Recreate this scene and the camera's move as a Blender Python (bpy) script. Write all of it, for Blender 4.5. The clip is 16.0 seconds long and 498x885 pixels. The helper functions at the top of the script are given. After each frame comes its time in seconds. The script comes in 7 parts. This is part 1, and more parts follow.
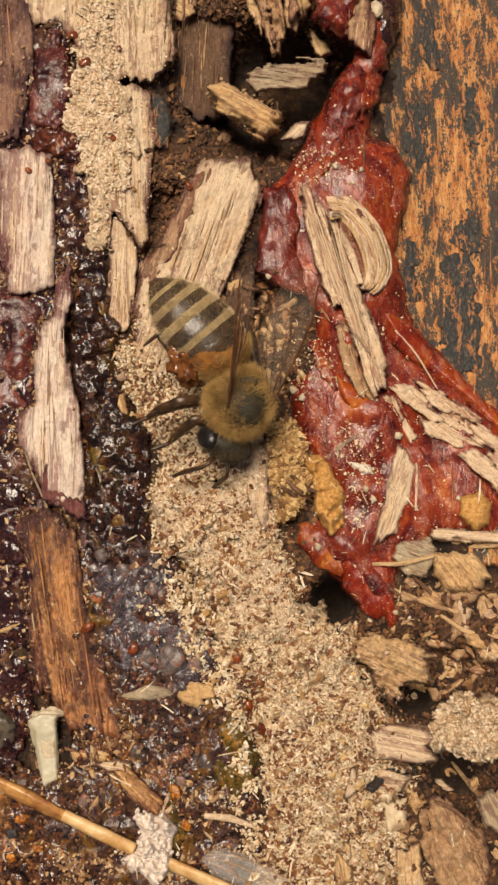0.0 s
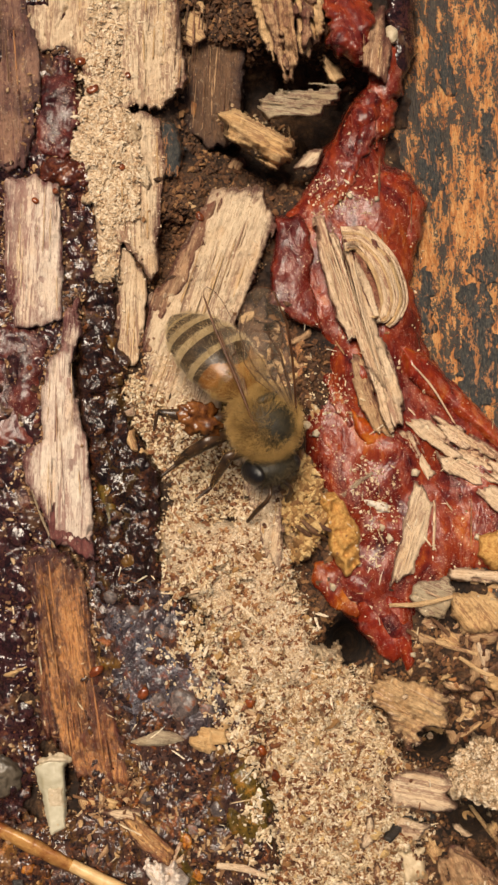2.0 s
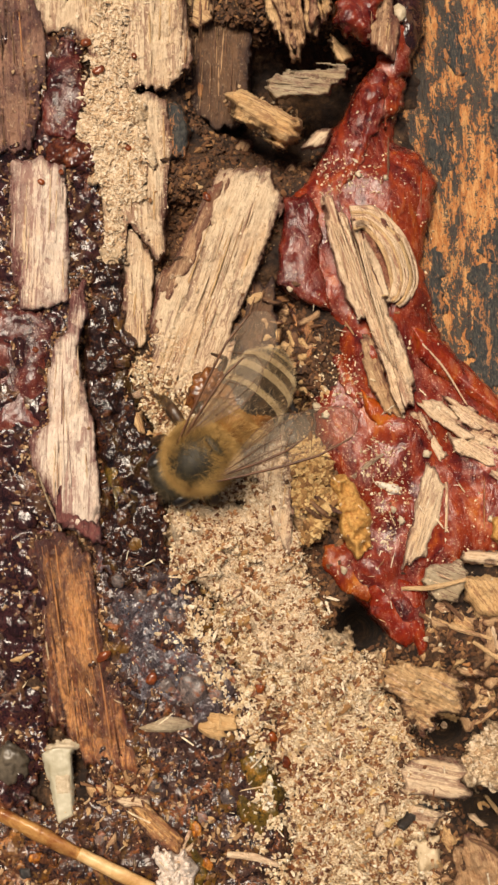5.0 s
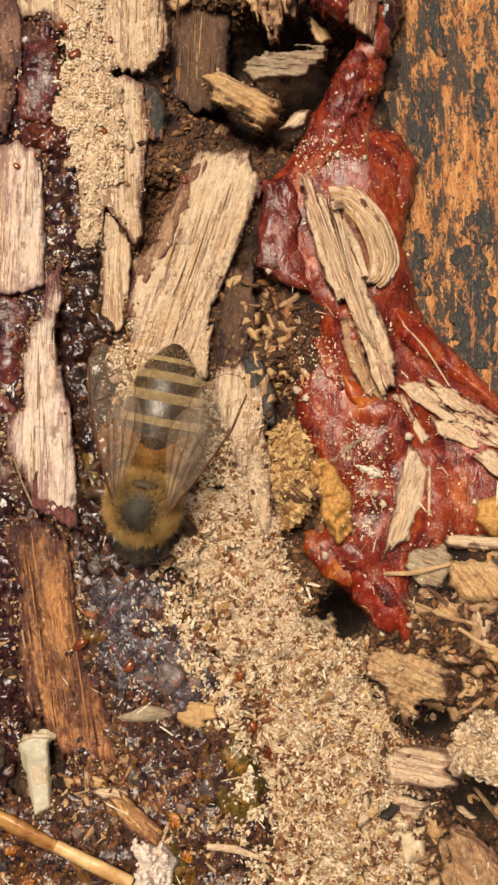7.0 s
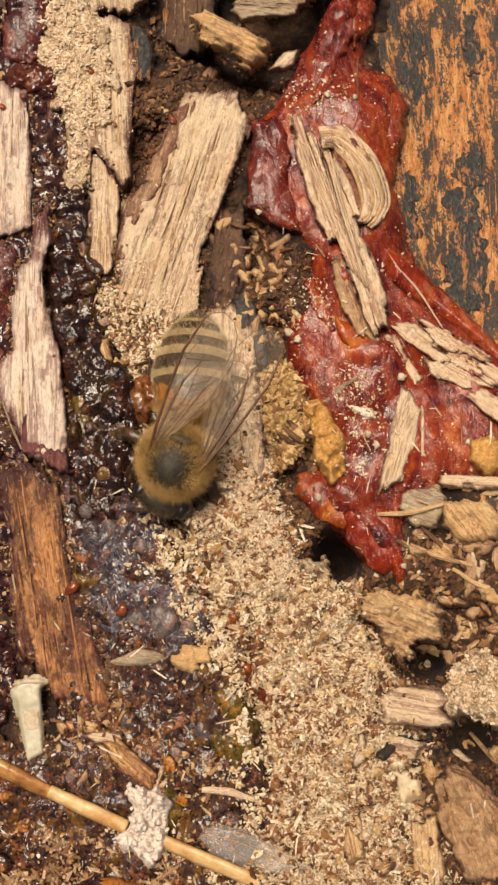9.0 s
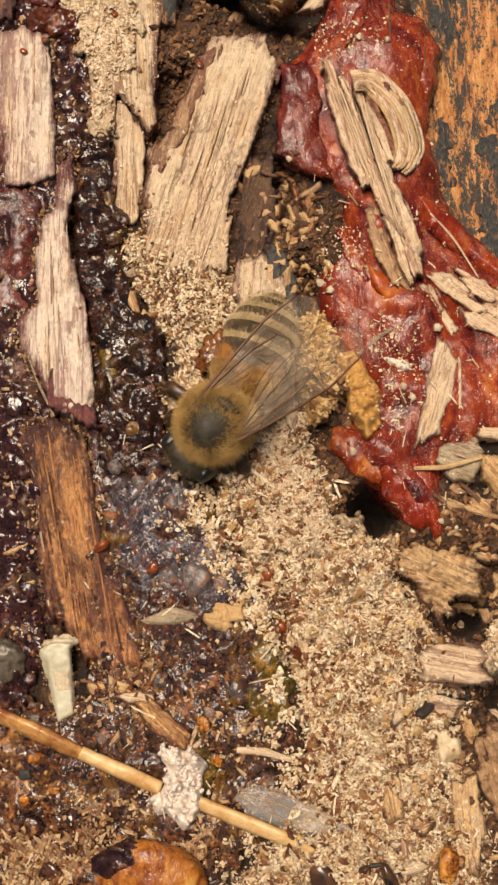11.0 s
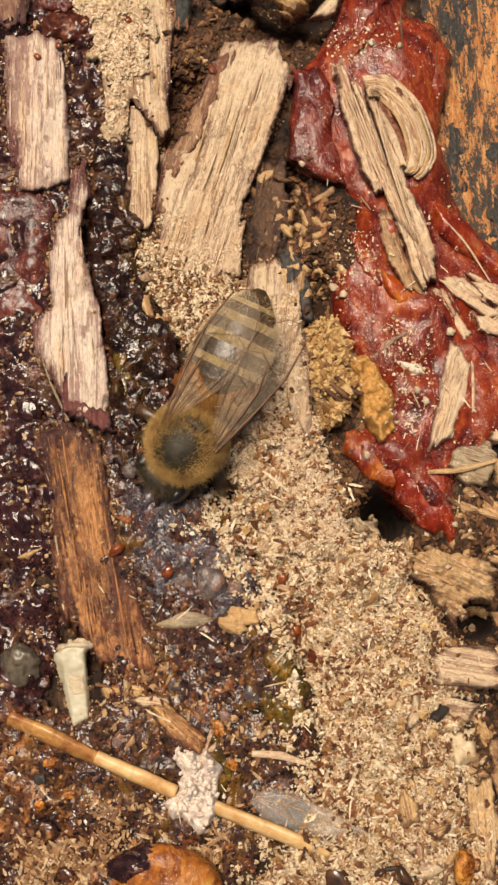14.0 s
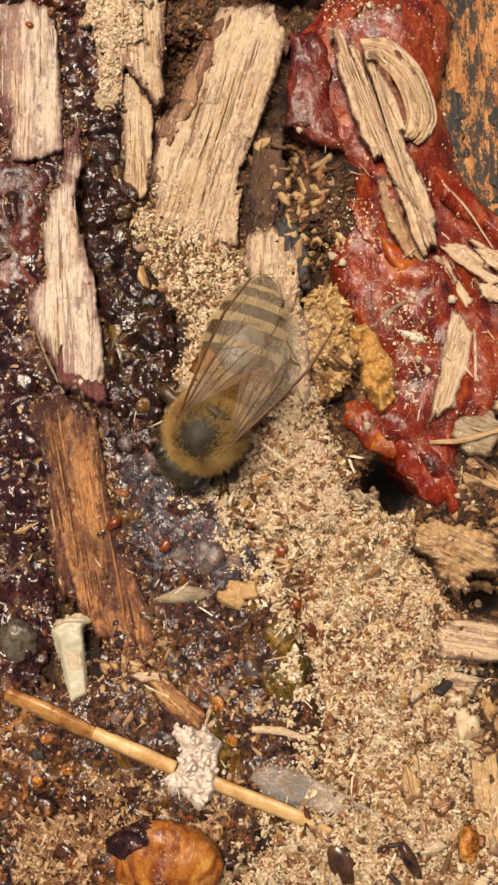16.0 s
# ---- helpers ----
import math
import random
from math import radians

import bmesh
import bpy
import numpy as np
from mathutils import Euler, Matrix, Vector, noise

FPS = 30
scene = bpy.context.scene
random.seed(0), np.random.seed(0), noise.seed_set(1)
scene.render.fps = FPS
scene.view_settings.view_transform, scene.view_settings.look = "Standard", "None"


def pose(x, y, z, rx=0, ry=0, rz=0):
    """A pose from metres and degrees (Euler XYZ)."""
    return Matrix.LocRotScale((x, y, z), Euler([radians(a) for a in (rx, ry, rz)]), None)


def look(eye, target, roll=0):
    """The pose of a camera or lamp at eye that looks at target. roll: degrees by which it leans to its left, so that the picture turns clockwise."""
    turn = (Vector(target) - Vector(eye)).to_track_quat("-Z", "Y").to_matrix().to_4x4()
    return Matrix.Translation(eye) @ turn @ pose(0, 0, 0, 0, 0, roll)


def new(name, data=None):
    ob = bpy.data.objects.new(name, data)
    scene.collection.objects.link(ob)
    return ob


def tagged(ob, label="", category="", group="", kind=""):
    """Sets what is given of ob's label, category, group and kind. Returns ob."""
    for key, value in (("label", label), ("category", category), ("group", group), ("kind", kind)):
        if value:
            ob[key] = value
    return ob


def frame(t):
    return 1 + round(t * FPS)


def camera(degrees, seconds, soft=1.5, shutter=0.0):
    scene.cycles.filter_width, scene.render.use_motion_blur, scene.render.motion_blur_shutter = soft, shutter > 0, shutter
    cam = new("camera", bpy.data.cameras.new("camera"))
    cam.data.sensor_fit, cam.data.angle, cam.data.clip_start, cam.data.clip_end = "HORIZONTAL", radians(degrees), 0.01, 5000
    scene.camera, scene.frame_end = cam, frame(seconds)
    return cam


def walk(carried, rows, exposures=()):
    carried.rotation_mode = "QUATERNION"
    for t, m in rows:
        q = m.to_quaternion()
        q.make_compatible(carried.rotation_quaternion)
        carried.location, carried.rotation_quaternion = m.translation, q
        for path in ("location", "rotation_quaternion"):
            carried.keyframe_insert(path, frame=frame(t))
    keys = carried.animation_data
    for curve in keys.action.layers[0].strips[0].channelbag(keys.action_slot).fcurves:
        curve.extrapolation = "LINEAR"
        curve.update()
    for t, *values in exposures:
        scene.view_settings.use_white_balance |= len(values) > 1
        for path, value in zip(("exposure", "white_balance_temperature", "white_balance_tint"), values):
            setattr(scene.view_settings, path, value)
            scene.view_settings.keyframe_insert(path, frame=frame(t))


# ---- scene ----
MM = 0.001
cam = camera(30, 16.0, soft=2.6)
walk(cam, [
    (0, pose(0.000 * MM, 0.000 * MM, 60.895 * MM, 0.000, -0.000, 0.000)),
    (0.5, pose(-0.136 * MM, 0.310 * MM, 60.619 * MM, 0.257, -0.080, -0.002)),
    (1, pose(-0.035 * MM, 1.255 * MM, 60.397 * MM, 0.195, 0.098, -0.031)),
    (1.5, pose(-0.692 * MM, 1.833 * MM, 59.748 * MM, 0.147, -0.103, -0.117)),
    (2, pose(-0.803 * MM, 2.099 * MM, 59.273 * MM, 0.275, 0.018, -0.052)),
    (2.5, pose(-1.308 * MM, 2.280 * MM, 59.563 * MM, 0.331, -0.233, -0.057)),
    (3, pose(-0.278 * MM, 0.675 * MM, 59.816 * MM, 1.322, 0.710, -0.002)),
    (3.5, pose(-1.095 * MM, 0.750 * MM, 58.806 * MM, 0.801, 0.309, -0.160)),
    (4, pose(-0.877 * MM, 0.529 * MM, 58.679 * MM, 0.740, 0.470, -0.199)),
    (6.5, pose(0.473 * MM, -0.270 * MM, 57.679 * MM, 1.588, 1.311, -0.691)),
    (7, pose(1.458 * MM, -1.563 * MM, 57.429 * MM, 1.746, 1.544, -0.785)),
    (7.5, pose(1.637 * MM, -1.761 * MM, 57.352 * MM, 1.241, 1.315, -0.935)),
    (8, pose(1.421 * MM, -2.389 * MM, 57.189 * MM, 1.419, 1.190, -0.972)),
    (10.3, pose(0.142 * MM, -6.776 * MM, 56.289 * MM, 0.774, 0.412, -1.726)),
    (10.5, pose(-0.613 * MM, -6.556 * MM, 56.154 * MM, 0.568, 0.611, -1.726)),
    (11, pose(-0.897 * MM, -6.547 * MM, 55.303 * MM, 0.453, 0.781, -1.685)),
    (11.5, pose(-0.619 * MM, -6.691 * MM, 55.621 * MM, 0.434, 1.103, -1.751)),
    (12, pose(-0.881 * MM, -6.286 * MM, 55.484 * MM, 0.221, 0.933, -1.794)),
    (12.5, pose(-0.743 * MM, -6.536 * MM, 55.416 * MM, 0.567, 1.196, -1.761)),
    (13, pose(-0.963 * MM, -6.213 * MM, 55.444 * MM, 0.432, 0.996, -1.827)),
    (13.5, pose(-1.667 * MM, -6.431 * MM, 55.368 * MM, 0.693, 0.668, -1.750)),
    (14, pose(-2.090 * MM, -6.598 * MM, 55.433 * MM, 0.776, 0.410, -1.762)),
    (14.5, pose(-2.402 * MM, -7.282 * MM, 55.329 * MM, 0.867, 0.175, -1.845)),
    (15, pose(-1.838 * MM, -7.938 * MM, 55.192 * MM, 0.755, 0.763, -1.934)),
    (15.5, pose(-1.336 * MM, -8.409 * MM, 54.695 * MM, 0.771, 1.119, -1.957)),
    (16, pose(-1.050 * MM, -7.858 * MM, 54.510 * MM, 0.328, 1.452, -2.221)),], [(0, 0.19, 7600, 13), (3.5, 0.20, 7600, 13), (4.0, 0.30, 7600, 13), (6.5, 0.30, 7600, 13), (16, 0.30, 7600, 13)])

# ---- sky, sun, exposure ----
world = bpy.data.worlds.new("sky")
scene.world = world
world.use_nodes = True
wn = world.node_tree
sky = wn.nodes.new("ShaderNodeTexSky")
sky.sky_type, sky.sun_disc = "NISHITA", False
sky.air_density, sky.dust_density = 1.0, 6.0
sky.sun_elevation, sky.sun_rotation = radians(67), radians(-23)
wn.links.new(sky.outputs[0], wn.nodes["Background"].inputs[0])
wn.nodes["Background"].inputs[1].default_value = 0.038
sun_data = bpy.data.lights.new("sun", "SUN")
sun_data.energy, sun_data.angle, sun_data.color = 3.55, radians(26), (1.0, 0.94, 0.85)
sun = new("sun", sun_data)
sun.matrix_world = look((-0.15, 0.36, 0.92), (0, 0, 0))

# ---- plan: x to the right, y towards the viewer, z up, one unit is 0.037 mm ----
U = 0.037 * MM
EYE = 1646.0
rng = np.random.default_rng(7)
TABLE = np.random.default_rng(3).random((256, 256))


def ss(v, a, b):
    k = np.clip((v - a) / (b - a), 0, 1)
    return k * k * (3 - 2 * k)


def grit(x, y, seed=0):
    """Smooth noise from -1 to 1, one cell a unit."""
    x, y = np.asarray(x, float) + 37.3 * seed, np.asarray(y, float) + 91.7 * seed
    i, j = np.floor(x).astype(int), np.floor(y).astype(int)
    u, v = x - i, y - j
    u, v = u * u * (3 - 2 * u), v * v * (3 - 2 * v)
    a, b = TABLE[i % 256, j % 256], TABLE[(i + 1) % 256, j % 256]
    c, d = TABLE[i % 256, (j + 1) % 256], TABLE[(i + 1) % 256, (j + 1) % 256]
    return 2 * ((a * (1 - u) + b * u) * (1 - v) + (c * (1 - u) + d * u) * v) - 1


def fbm(x, y, seed=0, octaves=3):
    total, k = 0, 1.0
    for o in range(octaves):
        total = total + k * grit(np.asarray(x) * 2**o, np.asarray(y) * 2**o, seed + o)
        k *= 0.5
    return total


def lev(x, y):
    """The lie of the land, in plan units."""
    x, y = np.asarray(x, float), np.asarray(y, float)
    low = np.clip(y, -400, 2200)
    z = -55 + (low - 200) * 0.08 + 12 * ss(-x, -420, -120) * (1 - 0.7 * ss(y, 900, 1250))
    return z - 45 * ss(x, 600, 800) * ss(-y, -1000, -600) - 6 * ss(x, 560, 700) * ss(y, 980, 1150)


def place(x, y, z):
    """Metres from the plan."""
    k = U * (EYE - z) / EYE
    return Vector(((x - 441) * k, (784 - y) * k, z * U))


# ---- materials ----
class Nodes:
    def __init__(self, name, roughness=0.6, unit=1 / U):
        self.m = bpy.data.materials.new(name)
        self.m.use_nodes = True
        self.t = self.m.node_tree
        self.b = self.t.nodes["Principled BSDF"]
        self.b.inputs["Roughness"].default_value = roughness
        self.unit = unit
        self.co = self.t.nodes.new("ShaderNodeTexCoord").outputs["Object"]
        self.info = self.t.nodes.new("ShaderNodeObjectInfo").outputs["Random"]

    def link(self, a, b):
        self.t.links.new(a, b)

    def spot(self, sx, sy=None, sz=None):
        """Coordinates in plan units times the given scales, shifted from object to object."""
        sy, sz = sx if sy is None else sy, sx if sz is None else sz
        n = self.t.nodes.new("ShaderNodeMapping")
        n.inputs["Scale"].default_value = (sx * self.unit, sy * self.unit, sz * self.unit)
        self.link(self.co, n.inputs["Vector"])
        k = self.t.nodes.new("ShaderNodeVectorMath")
        k.operation = "SCALE"
        k.inputs[0].default_value = (31, 17, 23)
        self.link(self.info, k.inputs["Scale"])
        self.link(k.outputs[0], n.inputs["Location"])
        return n.outputs[0]

    def noise(self, vec, detail=4, rough=0.6, distort=0.0, scale=1.0):
        n = self.t.nodes.new("ShaderNodeTexNoise")
        n.inputs["Scale"].default_value, n.inputs["Detail"].default_value = scale, detail
        n.inputs["Roughness"].default_value, n.inputs["Distortion"].default_value = rough, distort
        self.link(vec, n.inputs["Vector"])
        return n.outputs["Fac"]

    def cells(self, vec, scale=1.0):
        n = self.t.nodes.new("ShaderNodeTexVoronoi")
        n.inputs["Scale"].default_value = scale
        self.link(vec, n.inputs["Vector"])
        return n.outputs["Distance"], n.outputs["Color"]

    def ramp(self, fac, *stops):
        top = max(p for p, _ in stops)
        if top > 0.97:
            k = self.t.nodes.new("ShaderNodeMath")
            k.operation = "MULTIPLY"
            k.inputs[1].default_value = 0.9 / top
            self.link(fac, k.inputs[0])
            fac, stops = k.outputs[0], [(p * 0.9 / top, c) for p, c in stops]
        n = self.t.nodes.new("ShaderNodeValToRGB")
        e = n.color_ramp.elements
        while len(e) < len(stops):
            e.new(0.5)
        for el, (p, c) in zip(e, stops):
            el.position = p
            el.color = (*c, 1) if isinstance(c, tuple) else (c, c, c, 1)
        self.link(fac, n.inputs[0])
        return n.outputs[0]

    def mix(self, fac, a, b, mode="MIX"):
        n = self.t.nodes.new("ShaderNodeMix")
        n.data_type, n.blend_type = "RGBA", mode
        for value, socket in ((fac, n.inputs[0]), (a, n.inputs[6]), (b, n.inputs[7])):
            if isinstance(value, (int, float)):
                socket.default_value = value
            elif isinstance(value, tuple):
                socket.default_value = (*value, 1)
            else:
                self.link(value, socket)
        return n.outputs[2]

    def add(self, a, b, k=1.0):
        n = self.t.nodes.new("ShaderNodeMath")
        n.operation = "MULTIPLY_ADD"
        self.link(b, n.inputs[0])
        n.inputs[1].default_value = k
        self.link(a, n.inputs[2])
        return n.outputs[0]

    def island(self):
        return self.t.nodes.new("ShaderNodeNewGeometry").outputs["Random Per Island"]

    def colour(self, socket):
        self.link(socket, self.b.inputs["Base Color"])

    def rough(self, socket):
        self.link(socket, self.b.inputs["Roughness"])

    def bump(self, height, units=2.0, strength=0.8):
        n = self.t.nodes.new("ShaderNodeBump")
        n.inputs["Strength"].default_value, n.inputs["Distance"].default_value = strength, units * U
        self.link(height, n.inputs["Height"])
        self.link(n.outputs[0], self.b.inputs["Normal"])


def wood_material(name, pale, mid, dark, stain=(0.10, 0.02, 0.018), stained=0.66, rough=0.75, streaks=0.60):
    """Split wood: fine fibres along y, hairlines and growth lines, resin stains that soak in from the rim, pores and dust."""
    n = Nodes(name, rough)
    fibre = n.noise(n.spot(0.24, 0.012, 0.24), 5, 0.7, 0.5)
    hair = n.noise(n.spot(0.50, 0.045, 0.50), 4, 0.7, 0.3)
    dash = n.noise(n.spot(0.42, 0.022, 0.42), 4, 0.7, 0.4)
    line = n.noise(n.spot(0.050, 0.0024, 0.050), 5, 0.66, 0.7)
    blot = n.noise(n.spot(0.016, 0.009, 0.016), 5, 0.65, 0.6)
    tone = n.noise(n.spot(0.012, 0.007, 0.012), 4, 0.65, 0.8)
    dust = n.noise(n.spot(0.15, 0.12, 0.15), 4, 0.75)
    pore = n.noise(n.spot(0.46, 0.20, 0.46), 2, 0.6)
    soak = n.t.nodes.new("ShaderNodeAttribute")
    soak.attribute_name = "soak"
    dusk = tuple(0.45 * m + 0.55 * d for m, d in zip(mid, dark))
    c = n.ramp(n.add(blot, fibre, 0.5), (0.50, mid), (0.79, pale))
    c = n.mix(n.ramp(tone, (0.48, 0.0), (0.68, 0.5)), c, (mid[0] * 1.05, mid[1] * 0.88, mid[2] * 0.60))
    c = n.mix(n.ramp(hair, (0.35, 0.7), (0.50, 0.0)), c, tuple(0.72 * m + 0.16 * d for m, d in zip(mid, dark)))
    c = n.mix(n.ramp(hair, (0.55, 0.0), (0.68, 0.5)), c, tuple(min(0.85, 1.12 * q) for q in pale))
    c = n.mix(n.ramp(dash, (0.58, 0.0), (0.70, 0.42)), c, dusk)
    c = n.mix(n.ramp(fibre, (0.28, 0.5), (0.37, 0.0)), c, dusk)
    c = n.mix(n.ramp(n.add(pore, hair, 0.5), (0.54, 0.8), (0.62, 0.0)), c, dusk)
    c = n.mix(n.ramp(n.add(line, dash, 0.18), (streaks + 0.09, 0.0), (streaks + 0.17, 0.65)), c, tuple(0.45 * d + 0.55 * t for d, t in zip(dark, stain)))
    c = n.mix(n.ramp(n.add(n.add(blot, dust, 0.3), fibre, 0.25), (stained + 0.24, 0.0), (stained + 0.38, 0.75)), c, stain)
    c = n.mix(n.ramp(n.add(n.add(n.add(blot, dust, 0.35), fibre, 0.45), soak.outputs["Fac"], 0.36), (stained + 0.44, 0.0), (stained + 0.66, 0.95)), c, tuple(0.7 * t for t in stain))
    seam = n.noise(n.spot(0.075, 0.0030, 0.075), 3, 0.6, 0.9)
    band = n.noise(n.spot(0.014, 0.0016, 0.014), 3, 0.6, 0.5)
    seam = n.mix(n.ramp(n.add(band, dust, 0.12), (0.49, 0.0), (0.60, 1.0)), (0.0, 0.0, 0.0), n.ramp(n.add(seam, hair, 0.10), (0.52, 0.0), (0.55, 0.85), (0.58, 0.85), (0.61, 0.0)))
    c = n.mix(seam, c, tuple(0.35 * m + 0.8 * t for m, t in zip(mid, stain)))
    c = n.mix(n.ramp(n.add(dust, hair, 0.3), (0.73, 0.0), (0.84, 0.7)), c, tuple(0.6 * q + 0.4 * w for q, w in zip(pale, (0.78, 0.62, 0.40))))
    n.colour(c)
    n.bump(n.add(n.add(n.add(hair, fibre, 0.6), dust, 0.7), pore, 0.4), 2.8, 0.95)
    return n.m


PALE = wood_material("pale_wood", (0.71, 0.555, 0.38), (0.56, 0.385, 0.245), (0.17, 0.07, 0.042), (0.13, 0.035, 0.024), stained=0.62, streaks=0.55)
PINKISH = wood_material("pinkish_wood", (0.76, 0.65, 0.53), (0.62, 0.455, 0.365), (0.20, 0.06, 0.05), (0.14, 0.022, 0.024), 0.61, streaks=0.50)
TAN = wood_material("tan_wood", (0.66, 0.445, 0.235), (0.43, 0.25, 0.115), (0.12, 0.05, 0.022))
RUST_WOOD = wood_material("russet_wood", (0.68, 0.33, 0.12), (0.29, 0.092, 0.036), (0.045, 0.011, 0.009), (0.055, 0.011, 0.012), 0.49, 0.34, streaks=0.50)
FIBRE_BROWN = wood_material("fibre_brown_wood", (0.52, 0.33, 0.18), (0.30, 0.155, 0.072), (0.07, 0.028, 0.013))
# dark brown wood, its colour lowered further for the shade of the hollow
DARKENED_BROWN = wood_material("darkened_brown_wood", (0.16, 0.080, 0.038), (0.055, 0.024, 0.012), (0.012, 0.006, 0.004), (0.03, 0.008, 0.007), 0.56, 0.6)
BROWN = wood_material("brown_wood", (0.22, 0.11, 0.05), (0.10, 0.042, 0.021), (0.022, 0.010, 0.006), (0.05, 0.012, 0.010), 0.56, 0.6)
GREY = wood_material("grey_wood", (0.46, 0.37, 0.25), (0.32, 0.24, 0.15), (0.13, 0.09, 0.05), stained=0.8)


def board_material():
    n = Nodes("weathered_orange_board", 0.65)
    fibre = n.noise(n.spot(0.11, 0.012, 0.11), 5, 0.74, 0.5)
    tar = n.noise(n.spot(0.020, 0.0065, 0.020), 6, 0.72, 0.6)
    flaw = n.noise(n.spot(0.075, 0.022, 0.075), 5, 0.74, 0.5)
    speck = n.noise(n.spot(0.24, 0.13, 0.24), 3, 0.78)
    moss = n.noise(n.spot(0.035, 0.016, 0.035), 4, 0.7, 0.5)
    c = n.ramp(n.add(fibre, speck, 0.7), (0.62, (0.18, 0.048, 0.015)), (0.78, (0.42, 0.148, 0.036)), (0.97, (0.62, 0.32, 0.12)))
    c = n.mix(n.ramp(flaw, (0.54, 0.0), (0.66, 0.6)), c, (0.38, 0.105, 0.034))
    c = n.mix(n.ramp(n.add(moss, speck, 0.5), (0.80, 0.0), (0.95, 0.6)), c, (0.40, 0.27, 0.11))
    mask = n.ramp(n.add(n.add(tar, flaw, 0.7), speck, 0.7), (1.15, 0.0), (1.195, 0.97))
    c = n.mix(mask, c, n.ramp(n.add(speck, fibre, 0.6), (0.70, (0.010, 0.013, 0.015)), (1.10, (0.072, 0.062, 0.044))))
    n.colour(c)
    n.bump(n.add(fibre, speck, 0.6), 5.0, 0.9)
    return n.m


BOARD = board_material()


def tar_material():
    n = Nodes("black_tar", 0.55)
    speck = n.noise(n.spot(0.26, 0.10, 0.26), 3, 0.78)
    flaw = n.noise(n.spot(0.07, 0.020, 0.07), 5, 0.74, 0.4)
    c = n.ramp(speck, (0.42, (0.010, 0.013, 0.015)), (0.72, (0.085, 0.076, 0.058)))
    c = n.mix(n.ramp(n.add(flaw, speck, 0.5), (0.79, 0.0), (0.86, 1.0)), c, (0.38, 0.15, 0.05))
    n.colour(c)
    n.bump(n.add(flaw, speck, 0.6), 6.0, 1.0)
    return n.m


TAR = tar_material()


def red_resin_material(name, deep, mid, warm, glow, veil=0.5):
    """Hardened sticky resin: flow marks, soft wrinkles, a dull pinkish film, stuck dust."""
    n = Nodes(name, 0.3)
    flow = n.noise(n.spot(0.012, 0.007, 0.012), 5, 0.62, 1.6)
    wrinkle = n.noise(n.spot(0.036, 0.020, 0.036), 4, 0.6, 1.4)
    fine = n.noise(n.spot(0.10, 0.06, 0.10), 4, 0.65, 0.6)
    frost = n.noise(n.spot(0.018, 0.011, 0.018), 6, 0.74, 1.0)
    speck = n.noise(n.spot(0.30), 2, 0.6)
    c = n.ramp(n.add(n.add(flow, fine, 0.3), wrinkle, 0.4), (0.66, deep), (0.80, mid), (0.95, warm), (1.08, glow))
    c = n.mix(n.ramp(fine, (0.58, 0.0), (0.75, 0.35)), c, deep)
    film = n.add(n.add(frost, fine, 0.35), wrinkle, 0.2)
    c = n.mix(n.ramp(film, (0.80, 0.0), (1.0, veil)), c, (0.36, 0.17, 0.15))
    c = n.mix(n.ramp(n.add(speck, frost, 0.5), (0.88, 0.0), (0.97, 0.7)), c, (0.58, 0.40, 0.28))
    n.colour(c)
    n.rough(n.ramp(film, (0.66, 0.11), (0.95, 0.45)))
    n.b.inputs["Subsurface Weight"].default_value = 0.15
    n.b.inputs["Subsurface Radius"].default_value = (1.0, 0.25, 0.12)
    n.b.inputs["Subsurface Scale"].default_value = 0.0005
    n.b.inputs["Specular IOR Level"].default_value = 0.38
    n.bump(n.add(n.add(wrinkle, fine, 0.4), speck, 0.16), 3.2, 0.9)
    return n.m


